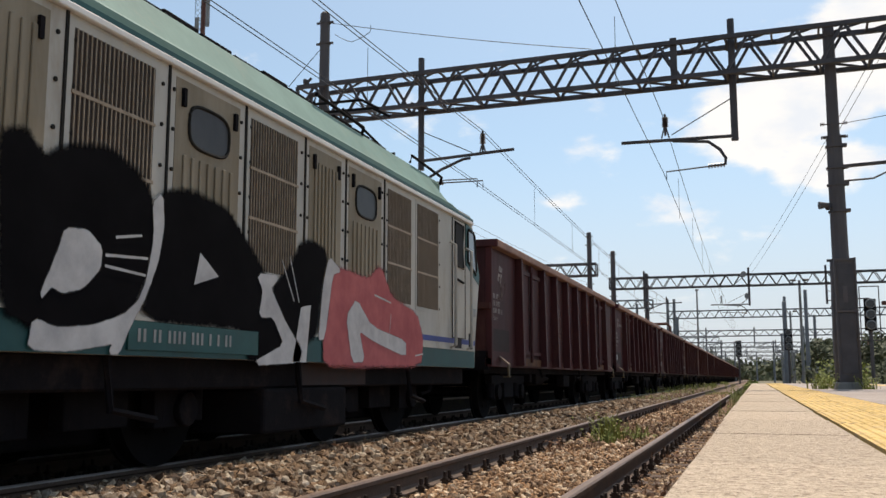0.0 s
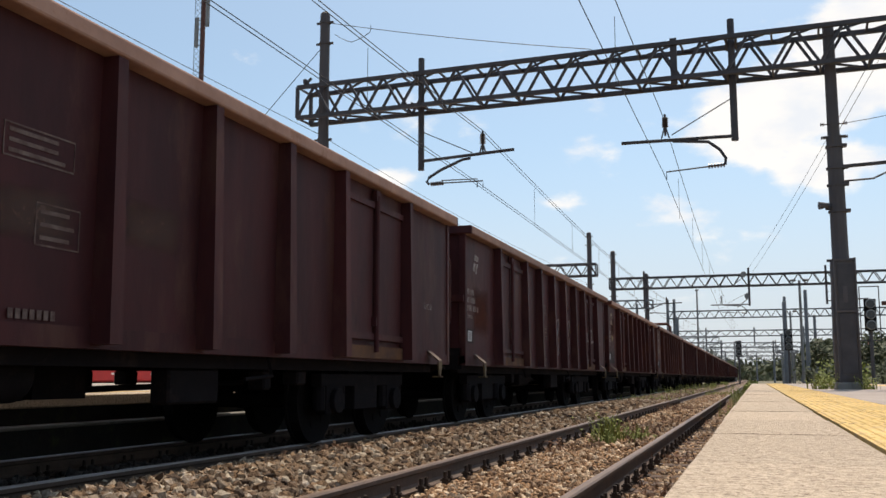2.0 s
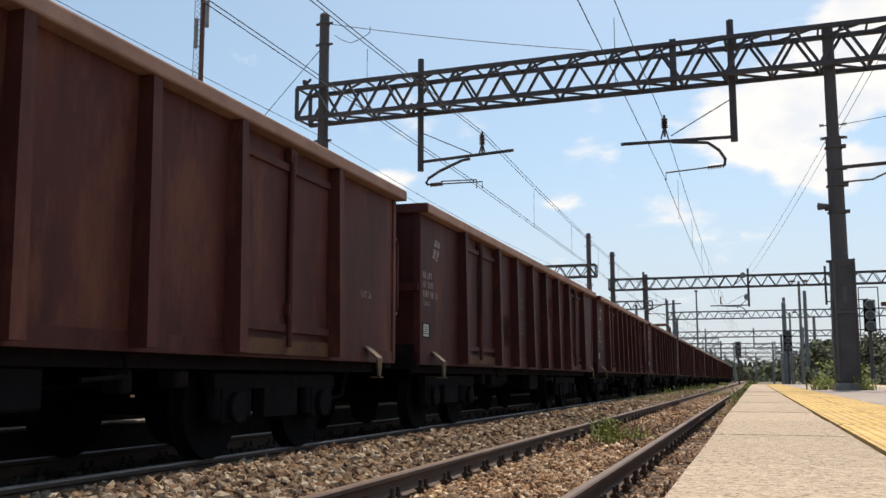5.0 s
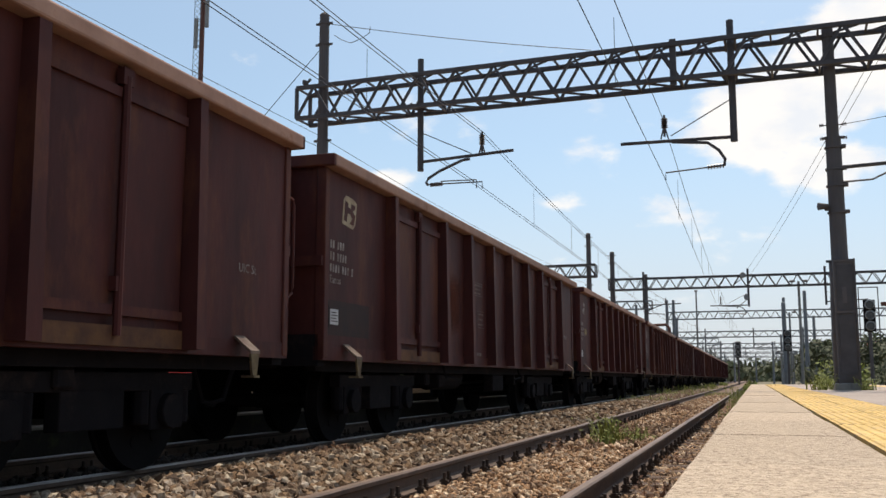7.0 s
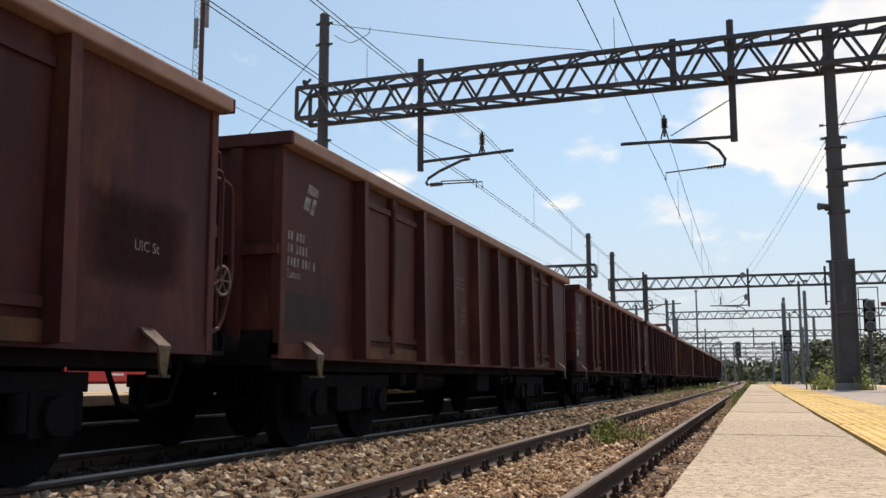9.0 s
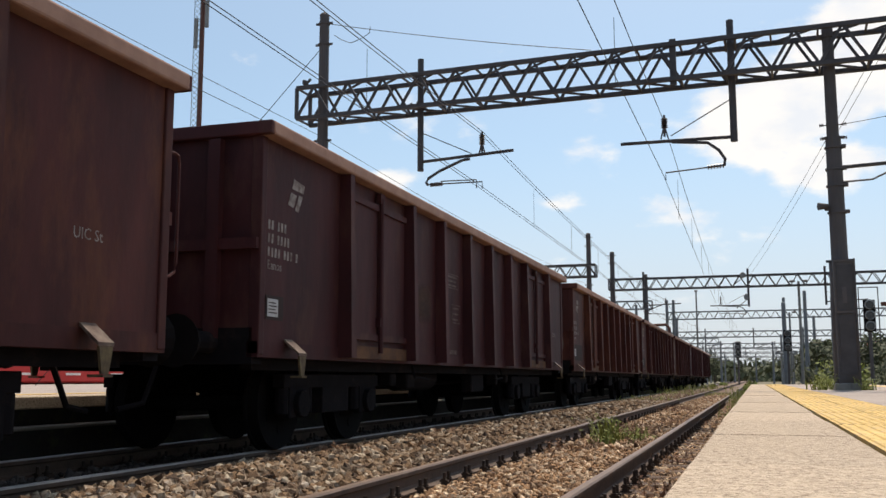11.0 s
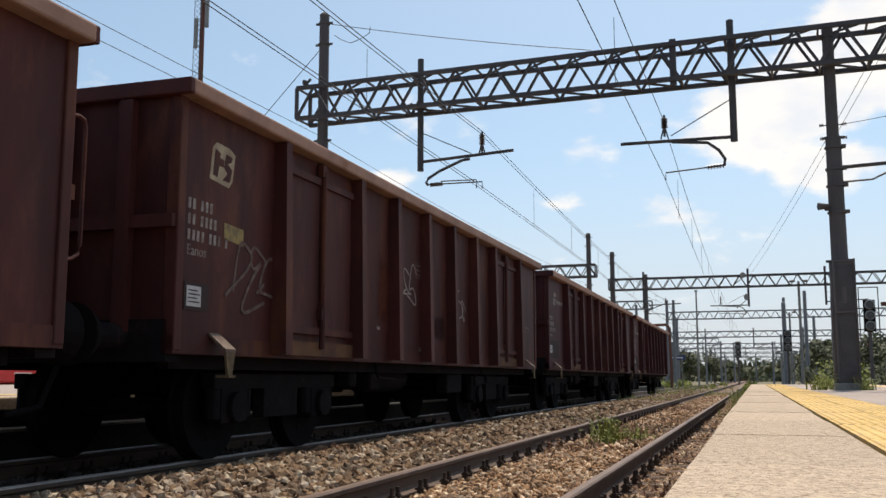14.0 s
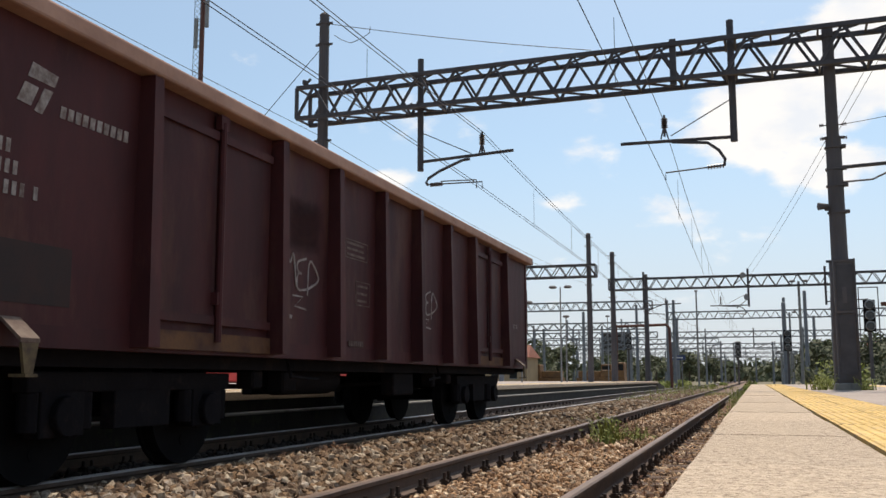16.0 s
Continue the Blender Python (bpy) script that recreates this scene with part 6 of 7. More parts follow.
pillar_fittings(pillar)
cantilever(-7.40, base_y(-7.4), 8.38, 5.62, 2.30, -5.86, 5.1, 6.45)
cantilever(-0.22, base_y(-0.22), 8.40, 5.72, 2.38, -1.66, 4.96, 6.40)
sp = bmesh.new()
beam(sp, (-1.42, base_y(-1.42) - 0.3, 7.0), (-1.42, base_y(-1.42) - 0.3, 8.02), 0.14, 0.08)
solid("splice_post", sp, "steel", "short steel splice upright on the gantry", "upright")
for x, wx in ((-7.4, -5.86), (-0.22, -2.1), (4.8, 6.6)):
    cantilever(x, G2, 8.35, 5.7, 2.6, wx, 5.1, 6.45)
mast(-9.65, G2 + 0.35, -0.42, 9.9, 0.23, 0.16)
mast(-9.75, 60.35, -0.42, 9.85, 0.20, 0.14)
gantry(60, -46, -9.3, 7.12, 7.86)
mast(-9.35, 90.35, -0.42, 10.3, 0.26, 0.17)
gantry(90, -60, -8.8, 7.12, 7.86, material="haze_steel")
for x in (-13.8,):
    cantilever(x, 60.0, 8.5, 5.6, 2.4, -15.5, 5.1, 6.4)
gantry(107, -8.8, 22, 7.12, 7.9, material="haze_steel")
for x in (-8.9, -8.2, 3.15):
    mast(x, 107.35, -0.42, 9.2, 0.20, 0.15, material="haze_steel", bands=False)
# far gantries and posts, their haze carried by the steel colour
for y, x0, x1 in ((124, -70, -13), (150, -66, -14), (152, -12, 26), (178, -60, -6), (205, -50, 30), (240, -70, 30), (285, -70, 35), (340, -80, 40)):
    gantry(y, x0, x1, 7.0, 7.85, material="haze_steel", step=1.6, wt=0.11)
    rng = random.Random(y)
    x = x0 + 0.8
    while x < x1:
        if abs(x - TRACK1) > 2 and abs(x - TRACK2) > 2:
            mast(x, y + 0.35, -0.42, 8.4 + 1.6 * rng.random(), 0.26, 0.2, material="haze_steel", bands=False)
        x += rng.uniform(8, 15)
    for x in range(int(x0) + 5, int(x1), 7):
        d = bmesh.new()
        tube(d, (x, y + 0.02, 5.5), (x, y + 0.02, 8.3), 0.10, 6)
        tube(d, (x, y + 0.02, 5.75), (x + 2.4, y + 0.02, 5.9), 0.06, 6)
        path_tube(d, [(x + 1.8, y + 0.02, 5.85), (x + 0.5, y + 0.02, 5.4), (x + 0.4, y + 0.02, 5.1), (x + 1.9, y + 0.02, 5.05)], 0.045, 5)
        solid("drop_post", d, "haze_steel", "distant steel drop post with its arm", "drop post", group="drop posts")
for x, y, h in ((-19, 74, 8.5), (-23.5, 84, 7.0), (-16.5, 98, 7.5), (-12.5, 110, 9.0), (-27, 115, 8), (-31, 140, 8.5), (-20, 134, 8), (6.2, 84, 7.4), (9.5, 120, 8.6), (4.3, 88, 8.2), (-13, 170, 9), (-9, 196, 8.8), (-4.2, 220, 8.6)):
    mast(x, y, -0.42, h, 0.2, 0.14, material="haze_steel", bands=False)


def contact(x, near=-26.0, pair=(-0.045, 0.045)):
    for dx in pair:
        wire([(x - 0.35 + dx, near, 5.1), (x + dx, base_y(x) - 0.05, 5.1), (x - 0.4 + dx, G2 + 0.3, 5.1), (x + dx, 107, 5.1), (x, 150, 5.1), (x, 240, 5.1)], 0.007)
        wire([(x - 0.1 + dx, near, 6.4), (x + dx, base_y(x) - 0.05, 6.42), (x - 0.2 + dx, G2 + 0.3, 6.4), (x + dx, 107, 6.4), (x, 150, 6.4), (x, 240, 6.4)], 0.008, "messenger_wire", sag=0.42)
    for y0, y1 in ((near, base_y(x)), (base_y(x), G2), (G2, 107)):
        n = max(3, int((y1 - y0) / 6))
        for k in range(1, n):
            u = k / n
            y = y0 + (y1 - y0) * u
            d = bmesh.new()
            tube(d, (x - 0.12, y, 5.1), (x - 0.12, y, 6.41 - 4 * 0.42 * u * (1 - u)), 0.005, 4)
            solid("dropper", d, "wire", "thin vertical dropper between overhead wires", "dropper", group="droppers")


contact(-5.86)
contact(-1.72, pair=(0.0,))
wire([(-9.92, base_y(-9.92), 9.62), (-3.2, base_y(-3.3) - 0.3, 8.0)], 0.009, "earth_wire", sag=0.06)
wire([(-9.75, base_y(-9.9), 9.3), (-9.3, base_y(-9.9), 9.05), (-8.8, base_y(-9.9), 9.25), (-8.78, base_y(-9.9), 9.42)], 0.009, "earth_wire", n=3, sag=0.03)
wire([(-10.0, base_y(-9.9), 9.1), (-19.6, base_y(-9.9) + 0.5, -0.35)], 0.010, "stay_wire")
for z in (6.75, 6.45):
    wire([(-10.4, -20, z + 0.3), (-10.15, base_y(-10), z), (-9.9, 60, z + 0.2)], 0.007, "feeder_wire", sag=0.3)
for dz, dx in ((0, 0), (0.32, 0.35)):
    wire([(4.6 + dx, -8, 7.15 + dz), (2.75 + dx, 20.2, 7.55 + dz), (-0.2, 69.5, 8.3 - dz * 2)], 0.007, "feeder_wire", sag=0.25)
wire([(MR + 0.25, base_y(MR), 5.9), (6.4, 14, 5.5)], 0.007, "feeder_wire", sag=0.2)
for p in ((-0.55, 69.93, 7.9), (-0.34, 69.93, 6.35)):
    b = bmesh.new()
    tube(b, (p[0], p[1], p[2]), (p[0], p[1] + 0.08, p[2]), 0.2, 20)
    beam(b, (p[0] - 0.7, p[1] + 0.04, p[2] - 0.75), (p[0] + 0.2, p[1] + 0.04, p[2]), 0.05)
    solid("tension_pulley", b, "lampgrey", "round grey tensioning pulley on the gantry", "pulley", group="tension pulleys")
bd = bmesh.new()
soft(box(bd, -10.42, -10.32, base_y(-10) - 0.42, base_y(-10) - 0.22, 7.95, 8.08), 0.03)
tube(bd, (-10.34, base_y(-10) - 0.25, 8.06), (-10.28, base_y(-10) - 0.22, 8.14), 0.035, 8)
solid("cable_clamp", bd, "steel", "dark clamp on the end of the gantry", "clamp")


# ---- signals, lamps, signs ----
def signal(x, y, z0, zc, w, lenses=3, frame_w=0.0):
    s = thing("railway_signal", pose(x, y, z0), "black railway colour-light signal on a post", "signal", "railway signals")
    p = bmesh.new()
    tube(p, (0, 0.12, 0), (0, 0.12, zc - z0), w * 0.16, 10)
    part("post", p, "mast", s)
    h = w * 0.95 * lenses
    part("backboard", soft(bx(-w / 2, w / 2, -0.04, 0.06, zc - z0 - h / 2, zc - z0 + h / 2), 0.02), "spray_black", s)
    for k in range(lenses):
        z = zc - z0 + h / 2 - (k + 0.5) * h / lenses
        hd = bmesh.new()
        tube(hd, (0, -0.04, z), (0, -0.28, z + 0.02), w * 0.40, 18, w * 0.43)
        l = part("hood", hd, "lampgrey", s, "grey rim of a signal lamp")
        q = bmesh.new()
        tube(q, (0, -0.281, z), (0, -0.30, z), w * 0.34, 18)
        part("lens", q, "lens", l)
    if frame_w:
        f = bmesh.new()
        for a in (-frame_w, frame_w):
            beam(f, (a, 0.1, zc - z0 - h * 0.8), (a, 0.1, zc - z0 + h * 0.9), 0.04)
        for z in (zc - z0 - h * 0.8, zc - z0, zc - z0 + h * 0.9):
            beam(f, (-frame_w, 0.1, z), (frame_w, 0.1, z), 0.04)
        part("cage_ladder", f, "steel", s)
        part("side_box", bx(frame_w + 0.1, frame_w + 1.1, -0.1, 0.2, zc - z0 + h * 0.3, zc - z0 + h * 0.42), "redpaint", s)
    return s


signal(4.68, 44, -0.42, 3.35, 0.47, 3, 0.38)
signal(2.27, 72, -0.42, 3.39, 0.52, 3)
signal(-2.45, 160, -0.42, 5.32, 0.88, 3)
signal(-11.76, 96, -0.42, 4.40, 0.58, 3)


def lamp(x, y, z0, z1, kind=2, r=0.05):
    l = thing("platform_lamp", pose(x, y, z0), "slim grey platform lamp post with flat lamp heads", "lamp post", "platform lamps")
    p = bmesh.new()
    tube(p, (0, 0, 0), (0, 0, z1 - z0), r, 10, r * 0.7)
    part("post", p, "lampgrey", l)
    for s in ((-1, 1) if kind == 2 else (0,)):
        a = bmesh.new()
        tube(a, (s * 0.42, 0, z1 - z0), (s * 0.42, 0, z1 - z0 + 0.08), 0.24, 14, 0.16)
        tube(a, (s * 0.42, 0, z1 - z0 - 0.06), (s * 0.42, 0, z1 - z0), 0.16, 14, 0.23)
        part("lamp_head", a, "steel", l)
    return l


lamp(3.17, 72, -0.42, 7.55, r=0.12)
lamp(3.26, 95, -0.42, 6.86, r=0.12)
lamp(-5.9, 110, -0.42, 10.4, 1, 0.12)
mast(2.32, 80, -0.42, 6.65, 0.2, 0.16, material="haze_steel", bands=False)
lamp(-10.0, 52, 0.526, 5.7)
lamp(-11.2, 60, 0.526, 4.6, 1)
lamp(-12.9, 90, -0.42, 6.5, 1)
lamp(-12.2, 52, 0.526, 4.9)
po = bmesh.new()
path_tube(po, [(-12.8, 95, 5.8), (-8.0, 95, 5.9), (-7.7, 95, 5.6), (-7.6, 95, -0.4)], 0.14, 8)
tube(po, (-12.8, 95, -0.4), (-12.8, 95, 5.8), 0.13, 8)
solid("signal_portal", po, "redpaint", "rusty red tubular portal over the far tracks", "portal")
for x, y, z0, zc, w, h in ((-8.1, 108, -0.42, 3.0, 1.9, 0.5), (3.2, 105, -0.42, 3.4, 2.0, 0.35)):
    s = thing("station_sign", pose(x, y, z0), "blue station name board on two posts", "sign", "station signs")
    for a in (-w * 0.3, w * 0.3):
        p = bmesh.new()
        tube(p, (a, 0, 0), (a, 0, zc - z0), 0.06, 8)
        part("post", p, "lampgrey", s)
    b = part("board", bx(-w / 2, w / 2, -0.05, 0.05, zc - z0 - h / 2, zc - z0 + h / 2), "bluesign" if x < 0 else "lampgrey", s)
    part("lettering_bar", bx(-w * 0.35, w * 0.35, -0.056, -0.05, zc - z0 - 0.07, zc - z0 + 0.07), "white", b, "pale illegible lettering bar")


# ---- far and middle distance ----
def phone_tower(x, y, h):
    t = thing("telephone_mast", pose(x, y, -0.42), "tall phone mast with panel antennas beside a lattice ladder tower", "mast")
    p = bmesh.new()
    tube(p, (0, 0, 0), (0, 0, h), 0.19, 12, 0.15)
    part("pole", p, "redpaint", t, "rust-brown pole")
    l = bmesh.new()
    c = [(-0.72, 0, 0), (-0.22, 0, 0), (-0.47, 0.45, 0)]
    for a in c:
        tube(l, a, (a[0], a[1], h), 0.022, 5)
    k = 14.0
    while k < h:
        for a, b in ((0, 1), (1, 2), (2, 0)):
            beam(l, (c[a][0], c[a][1], k), (c[b][0], c[b][1], k + 0.4), 0.02)
        k += 0.42
    part("ladder_frame", l, "haze_steel", t)
    for dx, z0, z1 in ((0.48, h - 7.0, h - 4.9), (-0.42, h - 8.5, h - 6.2), (0.48, h - 3.0, h - 1.0)):
        a = part("panel_antenna", soft(bx(dx - 0.14, dx + 0.14, -0.28, -0.12, z0, z1), 0.03), "lampgrey", t)
        br = bmesh.new()
        for z in (z0 + 0.2, z1 - 0.2):
            beam(br, (0, 0, z), (dx, -0.14, z), 0.05)
        part("antenna_bracket", br, "haze_steel", a)
    return t


phone_tower(-38.2, 60, 34)


def leaves(bm, rng, c, r, n, size):
    """Leaf clumps scattered through a lumpy crown."""
    lumps = [(rng.uniform(-0.6, 0.6), rng.uniform(-0.6, 0.6), rng.uniform(-0.6, 0.7), rng.uniform(0.35, 0.6)) for _ in range(9)]
    for _ in range(n):
        lx, ly, lz, lr = rng.choice(lumps)
        d = Vector((rng.gauss(0, 1), rng.gauss(0, 1), rng.gauss(0, 1))).normalized() * lr * rng.uniform(0.55, 1.1)
        p = Vector((c[0] + (lx + d.x) * r[0], c[1] + (ly + d.y) * r[1], c[2] + (lz + d.z) * r[2]))
        s = size * rng.uniform(0.5, 1.3)
        u = Vector((rng.gauss(0, 1), rng.gauss(0, 1), rng.gauss(0, 1))).normalized()
        v = u.orthogonal().normalized()
        q = [bm.verts.new(p + u * s * a + v * s * b) for a, b in ((-1, 0), (0, -0.55), (1, 0), (0, 0.55))]
        bm.faces.new(q)


def tree(x, y, h, r, seed, size=0.3, n=900):
    rng = random.Random(seed)
    t = thing("tree", pose(x, y, -0.42), "broad leafy green tree beside the railway", "tree", "trees along the line")
    b = bmesh.new()
    tube(b, (0, 0, 0), (0.1, 0, h * 0.45), h * 0.035, 8, h * 0.022)
    for _ in range(5):
        a = rng.uniform(0, 6.28)
        tube(b, (0.1, 0, h * rng.uniform(0.3, 0.45)), (r * 0.6 * math.cos(a), r * 0.6 * math.sin(a), h * rng.uniform(0.6, 0.85)), h * 0.015, 6, h * 0.005)
    part("trunk", b, "bark", t)
    c = bmesh.new()
    leaves(c, rng, (0, 0, h * 0.62), (r, r, h * 0.40), n, size)
    part("crown", c, "leaf", t)
    return t


def bush(x, y, h, r, seed, size=0.16, n=420, mate="leaf", name="bush", label="dense green bush beside the platform"):
    rng = random.Random(seed)
    c = bmesh.new()
    for _ in range(7):
        tube(c, (x, y, -0.42), (x + rng.uniform(-r, r) * 0.6, y + rng.uniform(-r, r) * 0.6, -0.42 + h * 0.8), 0.03, 5, 0.01)
    leaves(c, rng, (x, y, -0.42 + h * 0.5), (r, r, h * 0.5), n, size)
    return solid(name, c, mate, label, "bush", group="bushes")


for i, (x, y, h, r) in enumerate(((-37, 165, 8.0, 4.2), (-34, 175, 7.4, 3.6), (-30, 200, 6.0, 3.2), (-41, 190, 7, 4), (-26, 210, 7, 4), (-22, 230, 6.5, 4), (-17, 240, 7.5, 4), (-13.5, 215, 7.0, 3.2), (-10, 260, 8, 4),
                                  (8, 95, 4.2, 2.4), (9.5, 90, 4.6, 2.4), (7.2, 112, 5.0, 2.6), (11.5, 88, 4.4, 2.6), (12.5, 100, 5.2, 2.8), (9.6, 72, 3.3, 1.8), (10.8, 70, 4.0, 2.0), (12.4, 76, 4.8, 2.4), (14.5, 78, 5.4, 2.6), (11.6, 62, 3.8, 1.7), (8.8, 130, 5.8, 3.2), (7.5, 160, 6.6, 3.6), (10.5, 48, 4.0, 1.5), (13, 58, 5.0, 2.2))):
    tree(x, y, h, r, 40 + i, 0.26 if y < 130 else 0.45, 1100 if y < 130 else 700)
for i, (x, y, h, r) in enumerate(((4.6, 52, 1.9, 0.9), (5.6, 50, 1.5, 0.9), (6.8, 54, 2.3, 1.2), (7.4, 46, 2.2, 1.1), (5.0, 60, 2.4, 1.2), (4.2, 64, 1.6, 0.9), (3.6, 58, 1.4, 0.7), (8.4, 48, 2.8, 1.2), (3.6, 78, 2.2, 1.2), (5.5, 76, 2.6, 1.4), (6.6, 40, 1.6, 0.8), (7.6, 40, 2.4, 1.0), (-8.2, 82, 0.8, 1.1), (-8.6, 95, 0.9, 1.3), (-7.6, 110, 1.0, 1.2), (-9.6, 100, 0.8, 1.3), (-0.35, 62, 0.8, 0.4), (-0.2, 70, 0.9, 0.5), (-3.6, 120, 0.7, 0.6), (-3.7, 95, 0.6, 0.5))):
    bush(x, y, h, r, 140 + i, mate="weed" if i % 3 == 0 or x < 0 else "leaf")


def far_woods():
    rng = random.Random(9)
    c = bmesh.new()
    for _ in range(320):
        x = rng.uniform(-240, 150)
        y = rng.uniform(400, 560)
        leaves(c, rng, (x, y, rng.uniform(0.5, 3.5)), (10, 6, rng.uniform(4, 6.5)), 110, 1.5)
    solid("far_woods", c, "leaf", "distant belt of hazy green trees", "woods", "stuff")


far_woods()


def water_tower(x, y):
    w = thing("water_tower", pose(x, y, -0.42), "dark concrete water tower with a wide tank on a stem", "water tower")
    s = bmesh.new()
    tube(s, (0, 0, 0), (0, 0, 10.0), 3.0, 20, 2.9)
    part("stem", s, "tower", w)
    t = bmesh.new()
    tube(t, (0, 0, 9.2), (0, 0, 12.0), 2.9, 20, 4.5)
    tube(t, (0, 0, 12.0), (0, 0, 18.0), 4.5, 20, 4.5)
    part("tank", t, "tower", w)
    r = bmesh.new()
    tube(r, (0, 0, 18.0), (0, 0, 18.6), 4.8, 20, 4.2)
    part("tank_roof", r, "tower", w)


water_tower(-51.1, 372)


def house(x, y, w, d, h, mate, seed):
    o = thing("house", pose(x, y, -0.42), "low rendered trackside building with a tiled roof", "house", "trackside buildings")
    part("wall", bx(-w / 2, w / 2, -d / 2, d / 2, 0, h), mate, o)
    r = bmesh.new()
    quads(r, [(-w / 2 - 0.3, -d / 2 - 0.3, h), (w / 2 + 0.3, -d / 2 - 0.3, h), (w / 2 + 0.3, d / 2 + 0.3, h), (-w / 2 - 0.3, d / 2 + 0.3, h), (-w / 2 + 0.2, -0.1, h + 1.5), (w / 2 - 0.2, -0.1, h + 1.5), (w / 2 - 0.2, 0.1, h + 1.5), (-w / 2 + 0.2, 0.1, h + 1.5)], BOX)
    part("roof", r, "roof", o)
    k = -w / 2 + 1.2
    while k < w / 2 - 0.6:
        win = part("window", bx(k - 0.45, k + 0.45, -d / 2 - 0.04, -d / 2 - 0.002, 1.2, 2.5), "inner_shade", o)
        part("window_frame", bx(k - 0.5, k + 0.5, -d / 2 - 0.06, -d / 2 - 0.041, 1.12, 1.2), "lampgrey", win)
        k += 2.2


house(-27.5, 112, 5, 6, 3.6, "wall", 1)
house(16.0, 118, 8, 8, 4.0, "wall", 3)


def works_vehicle(x, y, s, turn, mate):
    v = thing("track_machine", pose(x, y, -0.30, 0, 0, turn), "orange railway works vehicle with a pale cab", "works vehicle", "works vehicles")
    part("deck", soft(bx(-2.4 * s, 2.4 * s, -1.1, 1.1, 0.7, 1.15), 0.05), mate, v)
    cab = part("cab", soft(bx(0.9 * s, 2.3 * s, -1.05, 1.05, 1.15, 2.75), 0.08), "white" if s > 1 else mate, v)
    part("cab_window", bx(1.05 * s, 2.15 * s, -1.07, -1.051, 1.9, 2.55), "inner_shade", cab)
    part("hood", soft(bx(-2.2 * s, 0.7 * s, -0.85, 0.85, 1.15, 1.95), 0.08), mate, v)
    for a in (-1.7, -0.6, 0.9, 1.8):
        w = bmesh.new()
        tube(w, (a * s, -1.0, 0.42), (a * s, 1.0, 0.42), 0.42, 16)
        part("wheel", w, "under", v)


works_vehicle(-18.5, 118, 0.9, 0, "orange")
works_vehicle(-24.0, 116, 0.8, 180, "orange")
works_vehicle(-14.4, 104, 0.55, 0, "orange")
works_vehicle(-28.5, 118, 0.9, 180, "wall")


def parked_coach():
    c = thing("parked_coach", pose(-24.6, 0, 0), "red and white passenger coach parked beyond the platform", "coach")
    part("body", soft(bx(-1.4, 1.4, 23.0, 54, 0.56, 3.5), 0.08), "redtrain", c)
    part("underframe", bx(-1.3, 1.3, 23.4, 53.6, 0.30, 0.56), "under", c)
    part("roof", soft(bx(-1.3, 1.3, 23.1, 53.9, 3.5, 3.95), 0.2), "lampgrey", c)
    for k in range(12):
        y = 24.4 + 2.5 * k
        part("window", bx(1.4, 1.41, y - 0.6, y + 0.6, 1.9, 2.8), "glass", c)
        part("lettering_bar", bx(1.4, 1.405, y - 0.9, y - 0.1, 0.84, 0.92), "white", c)
        part("panel_light", bx(1.4, 1.41, y + 0.5, y + 0.85, 1.05, 1.30), "white", c)
    for y in (26.0, 28.5, 48.5, 51.0):
        w = bmesh.new()
        tube(w, (-0.8, y, 0.1), (0.8, y, 0.1), 0.46, 20)
        part("wheel", w, "under", c)


parked_coach()


# ---- weeds ----
def weeds(x, y, n, h, spread, seed, mate, label):
    rng = random.Random(seed)
    bm = bmesh.new()
    z0 = bed_z(x) - 0.03
    for _ in range(n):
        px, py = x + rng.gauss(0, spread), y + rng.gauss(0, spread * 1.4)
        a = rng.uniform(0, 6.28)
        hh = h * rng.uniform(0.35, 1.1)
        lean = Vector((rng.gauss(0, 0.3), rng.gauss(0, 0.3), 1)) * hh
        s = Vector((math.cos(a), math.sin(a), 0)) * 0.012
        p = Vector((px, py, z0))
        v = [bm.verts.new(p - s), bm.verts.new(p + s), bm.verts.new(p + lean * 0.6 + s), bm.verts.new(p + lean)]
        bm.faces.new(v)
        for j in range(3):
            q = p + lean * rng.uniform(0.3, 1.0)
            d = Vector((rng.gauss(0, 1), rng.gauss(0, 1), rng.uniform(-0.1, 0.6))).normalized() * rng.uniform(0.03, 0.06)
            e = d.orthogonal().normalized() * 0.014
            bm.faces.new([bm.verts.new(q), bm.verts.new(q + d * 0.5 + e), bm.verts.new(q + d), bm.verts.new(q + d * 0.5 - e)])
    return solid("weed_tuft", bm, mate, label, "weeds", "stuff")


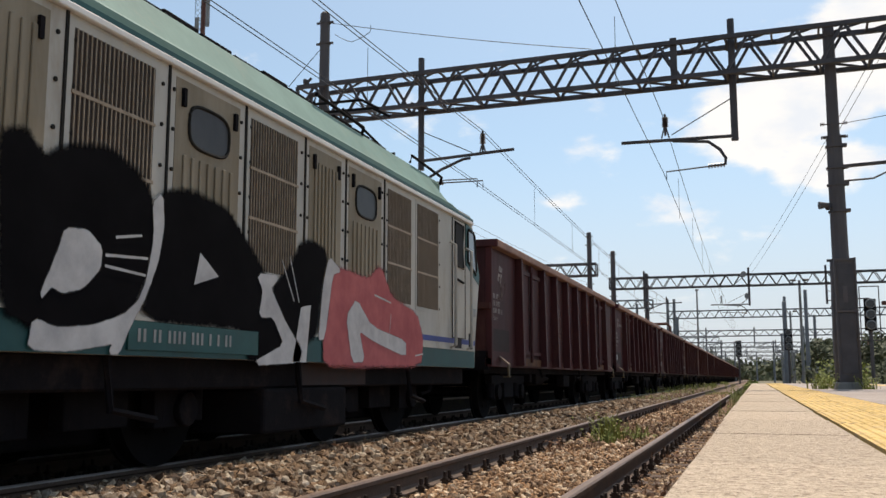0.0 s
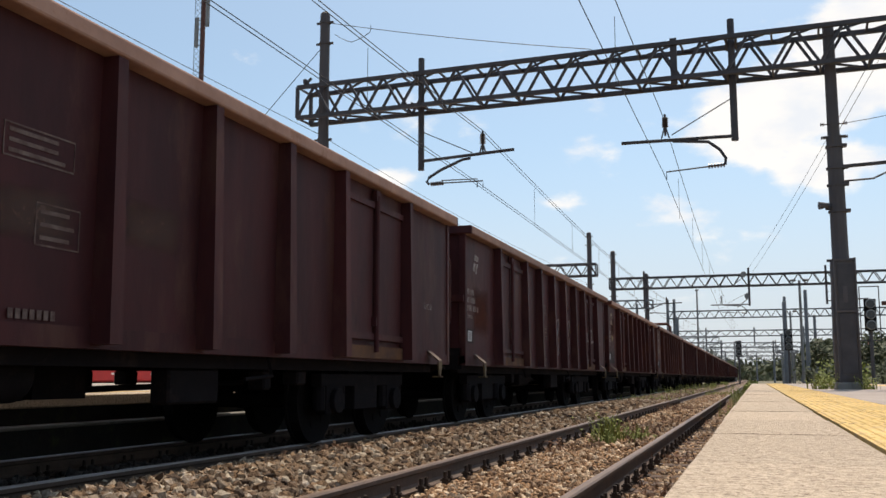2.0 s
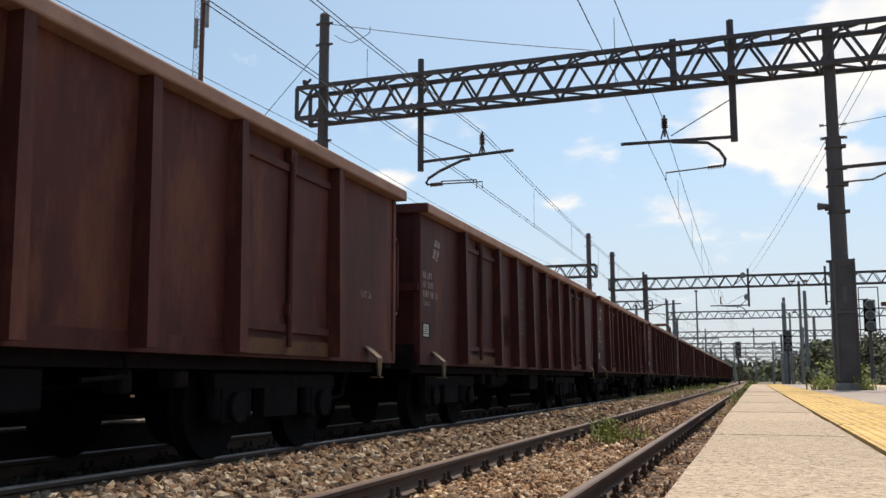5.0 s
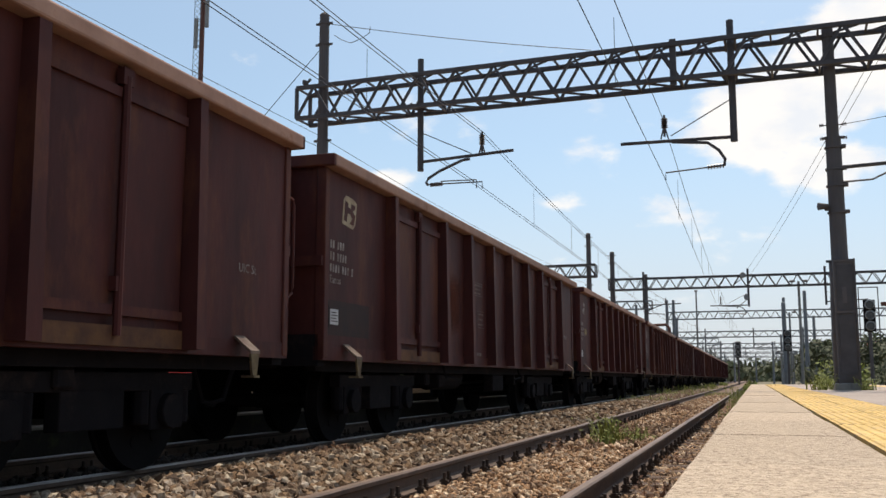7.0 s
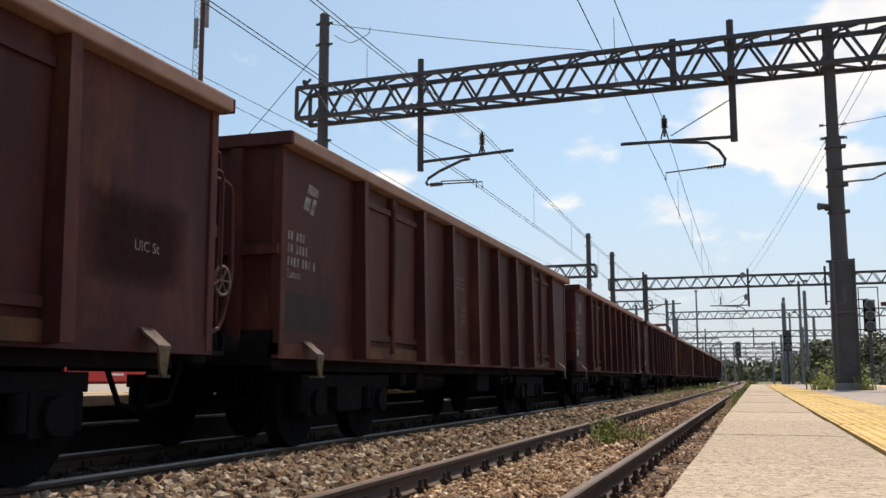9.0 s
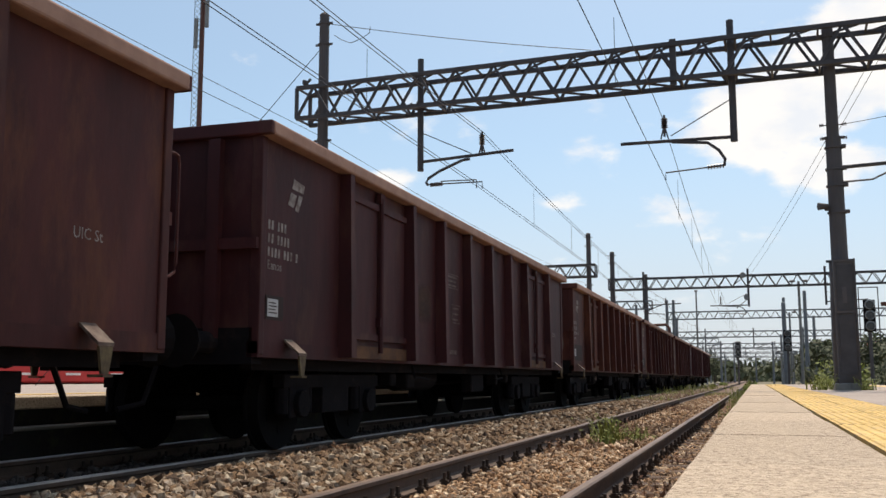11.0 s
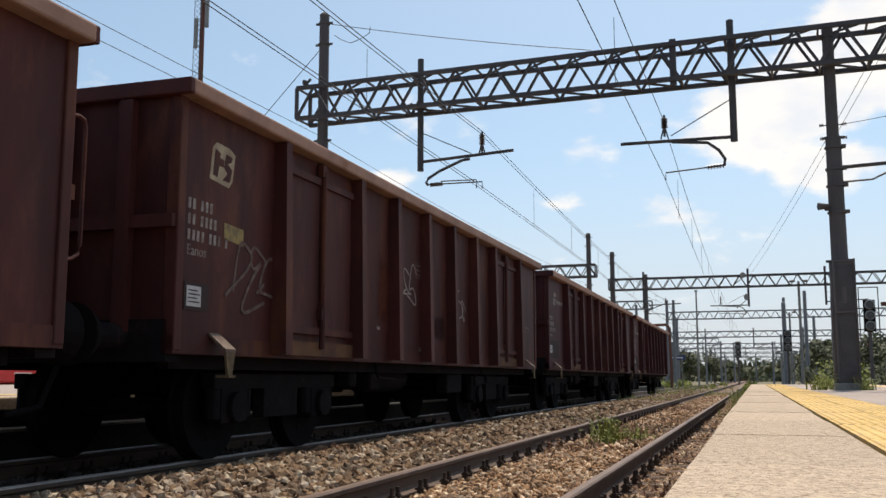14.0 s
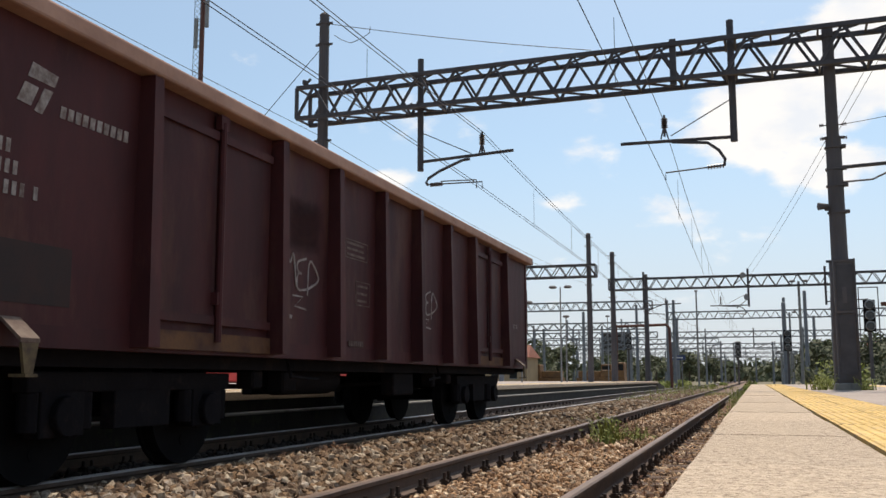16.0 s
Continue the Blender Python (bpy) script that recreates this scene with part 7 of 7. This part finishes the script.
for i, (x, y, n, h, s, mate) in enumerate(((-1.95, 13.2, 70, 0.42, 0.11, "weed"), (-1.75, 14.3, 40, 0.30, 0.16, "weed"), (-2.25, 12.0, 40, 0.18, 0.22, "dryweed"), (-2.3, 17.5, 50, 0.2, 0.3, "dryweed"), (-0.75, 8.0, 30, 0.14, 0.14, "dryweed"), (-0.7, 11.0, 40, 0.16, 0.2, "dryweed"), (-1.9, 15.4, 60, 0.2, 0.2, "dryweed"), (-4.05, 9.0, 60, 0.12, 0.10, "dryweed"), (-4.15, 8.2, 50, 0.10, 0.12, "dryweed"), (-3.9, 12.5, 60, 0.12, 0.15, "dryweed"),
                                              (-1.6, 20, 80, 0.16, 0.3, "dryweed"), (-1.9, 27, 90, 0.2, 0.4, "dryweed"), (-3.7, 34, 90, 0.2, 0.5, "weed"), (-0.5, 24, 50, 0.3, 0.15, "weed"), (-0.45, 31, 70, 0.4, 0.2, "weed"), (-0.5, 38, 90, 0.6, 0.25, "weed"), (-0.6, 44, 90, 0.7, 0.3, "weed"), (-3.8, 46, 120, 0.35, 0.7, "weed"), (-3.7, 60, 140, 0.4, 0.9, "weed"), (-1.9, 52, 90, 0.25, 0.5, "weed"), (-6.75, 11.5, 50, 0.2, 0.08, "weed"), (-6.7, 14.0, 50, 0.16, 0.1, "dryweed"), (-6.7, 19, 60, 0.2, 0.15, "weed"), (-3.7, 76, 160, 0.5, 1.0, "weed"))):
    weeds(x, y, n, h, s, 300 + i, mate, "small green weeds growing in the ballast" if mate == "weed" else "dry reddish weeds among the ballast stones")
for x, y, n, h in ((1.2, 20.4, 40, 0.3), (2.05, 20.3, 50, 0.26), (1.35, 21.6, 30, 0.3)):
    o = weeds(x, y, n, h, 0.1, int(x * 100), "weed", "grass growing at the foot of the mast")
    o.location.z = PLAT_Z - bed_z(x) + 0.02


def motions():
    """The train rolls through at an even pace; the wheels turn with it."""
    for w, y in zip(TRAIN, FRONTS):
        walk(w, [(t, pose(TRACK2, y - SPEED * t, 0)) for t in (0.0, 4.0, 8.0, 12.0, 16.0)])
    walk(LOCO, [(t, pose(TRACK2, 14.2 - 16.0 * t, 0)) for t in (0.0, 4.0, 8.0, 12.0, 16.0)])
    first = {}
    for thing_ in TRAIN + [LOCO]:
        for o in thing_.children_recursive:
            if o.name.startswith("wheelset"):
                r = round(o.location.z, 3)
                key = (round(o.location.y, 2), r)
                if key not in first:
                    y0 = o.location.y
                    walk(o, [(k / FPS, pose(0, y0, r, math.degrees(SPEED * k / FPS / r))) for k in range(0, 16 * FPS + 1)])
                    first[key] = o
                else:
                    src = first[key].animation_data
                    o.rotation_mode = "QUATERNION"
                    o.animation_data_create()
                    o.animation_data.action = src.action
                    o.animation_data.action_slot = src.action_slot


motions()
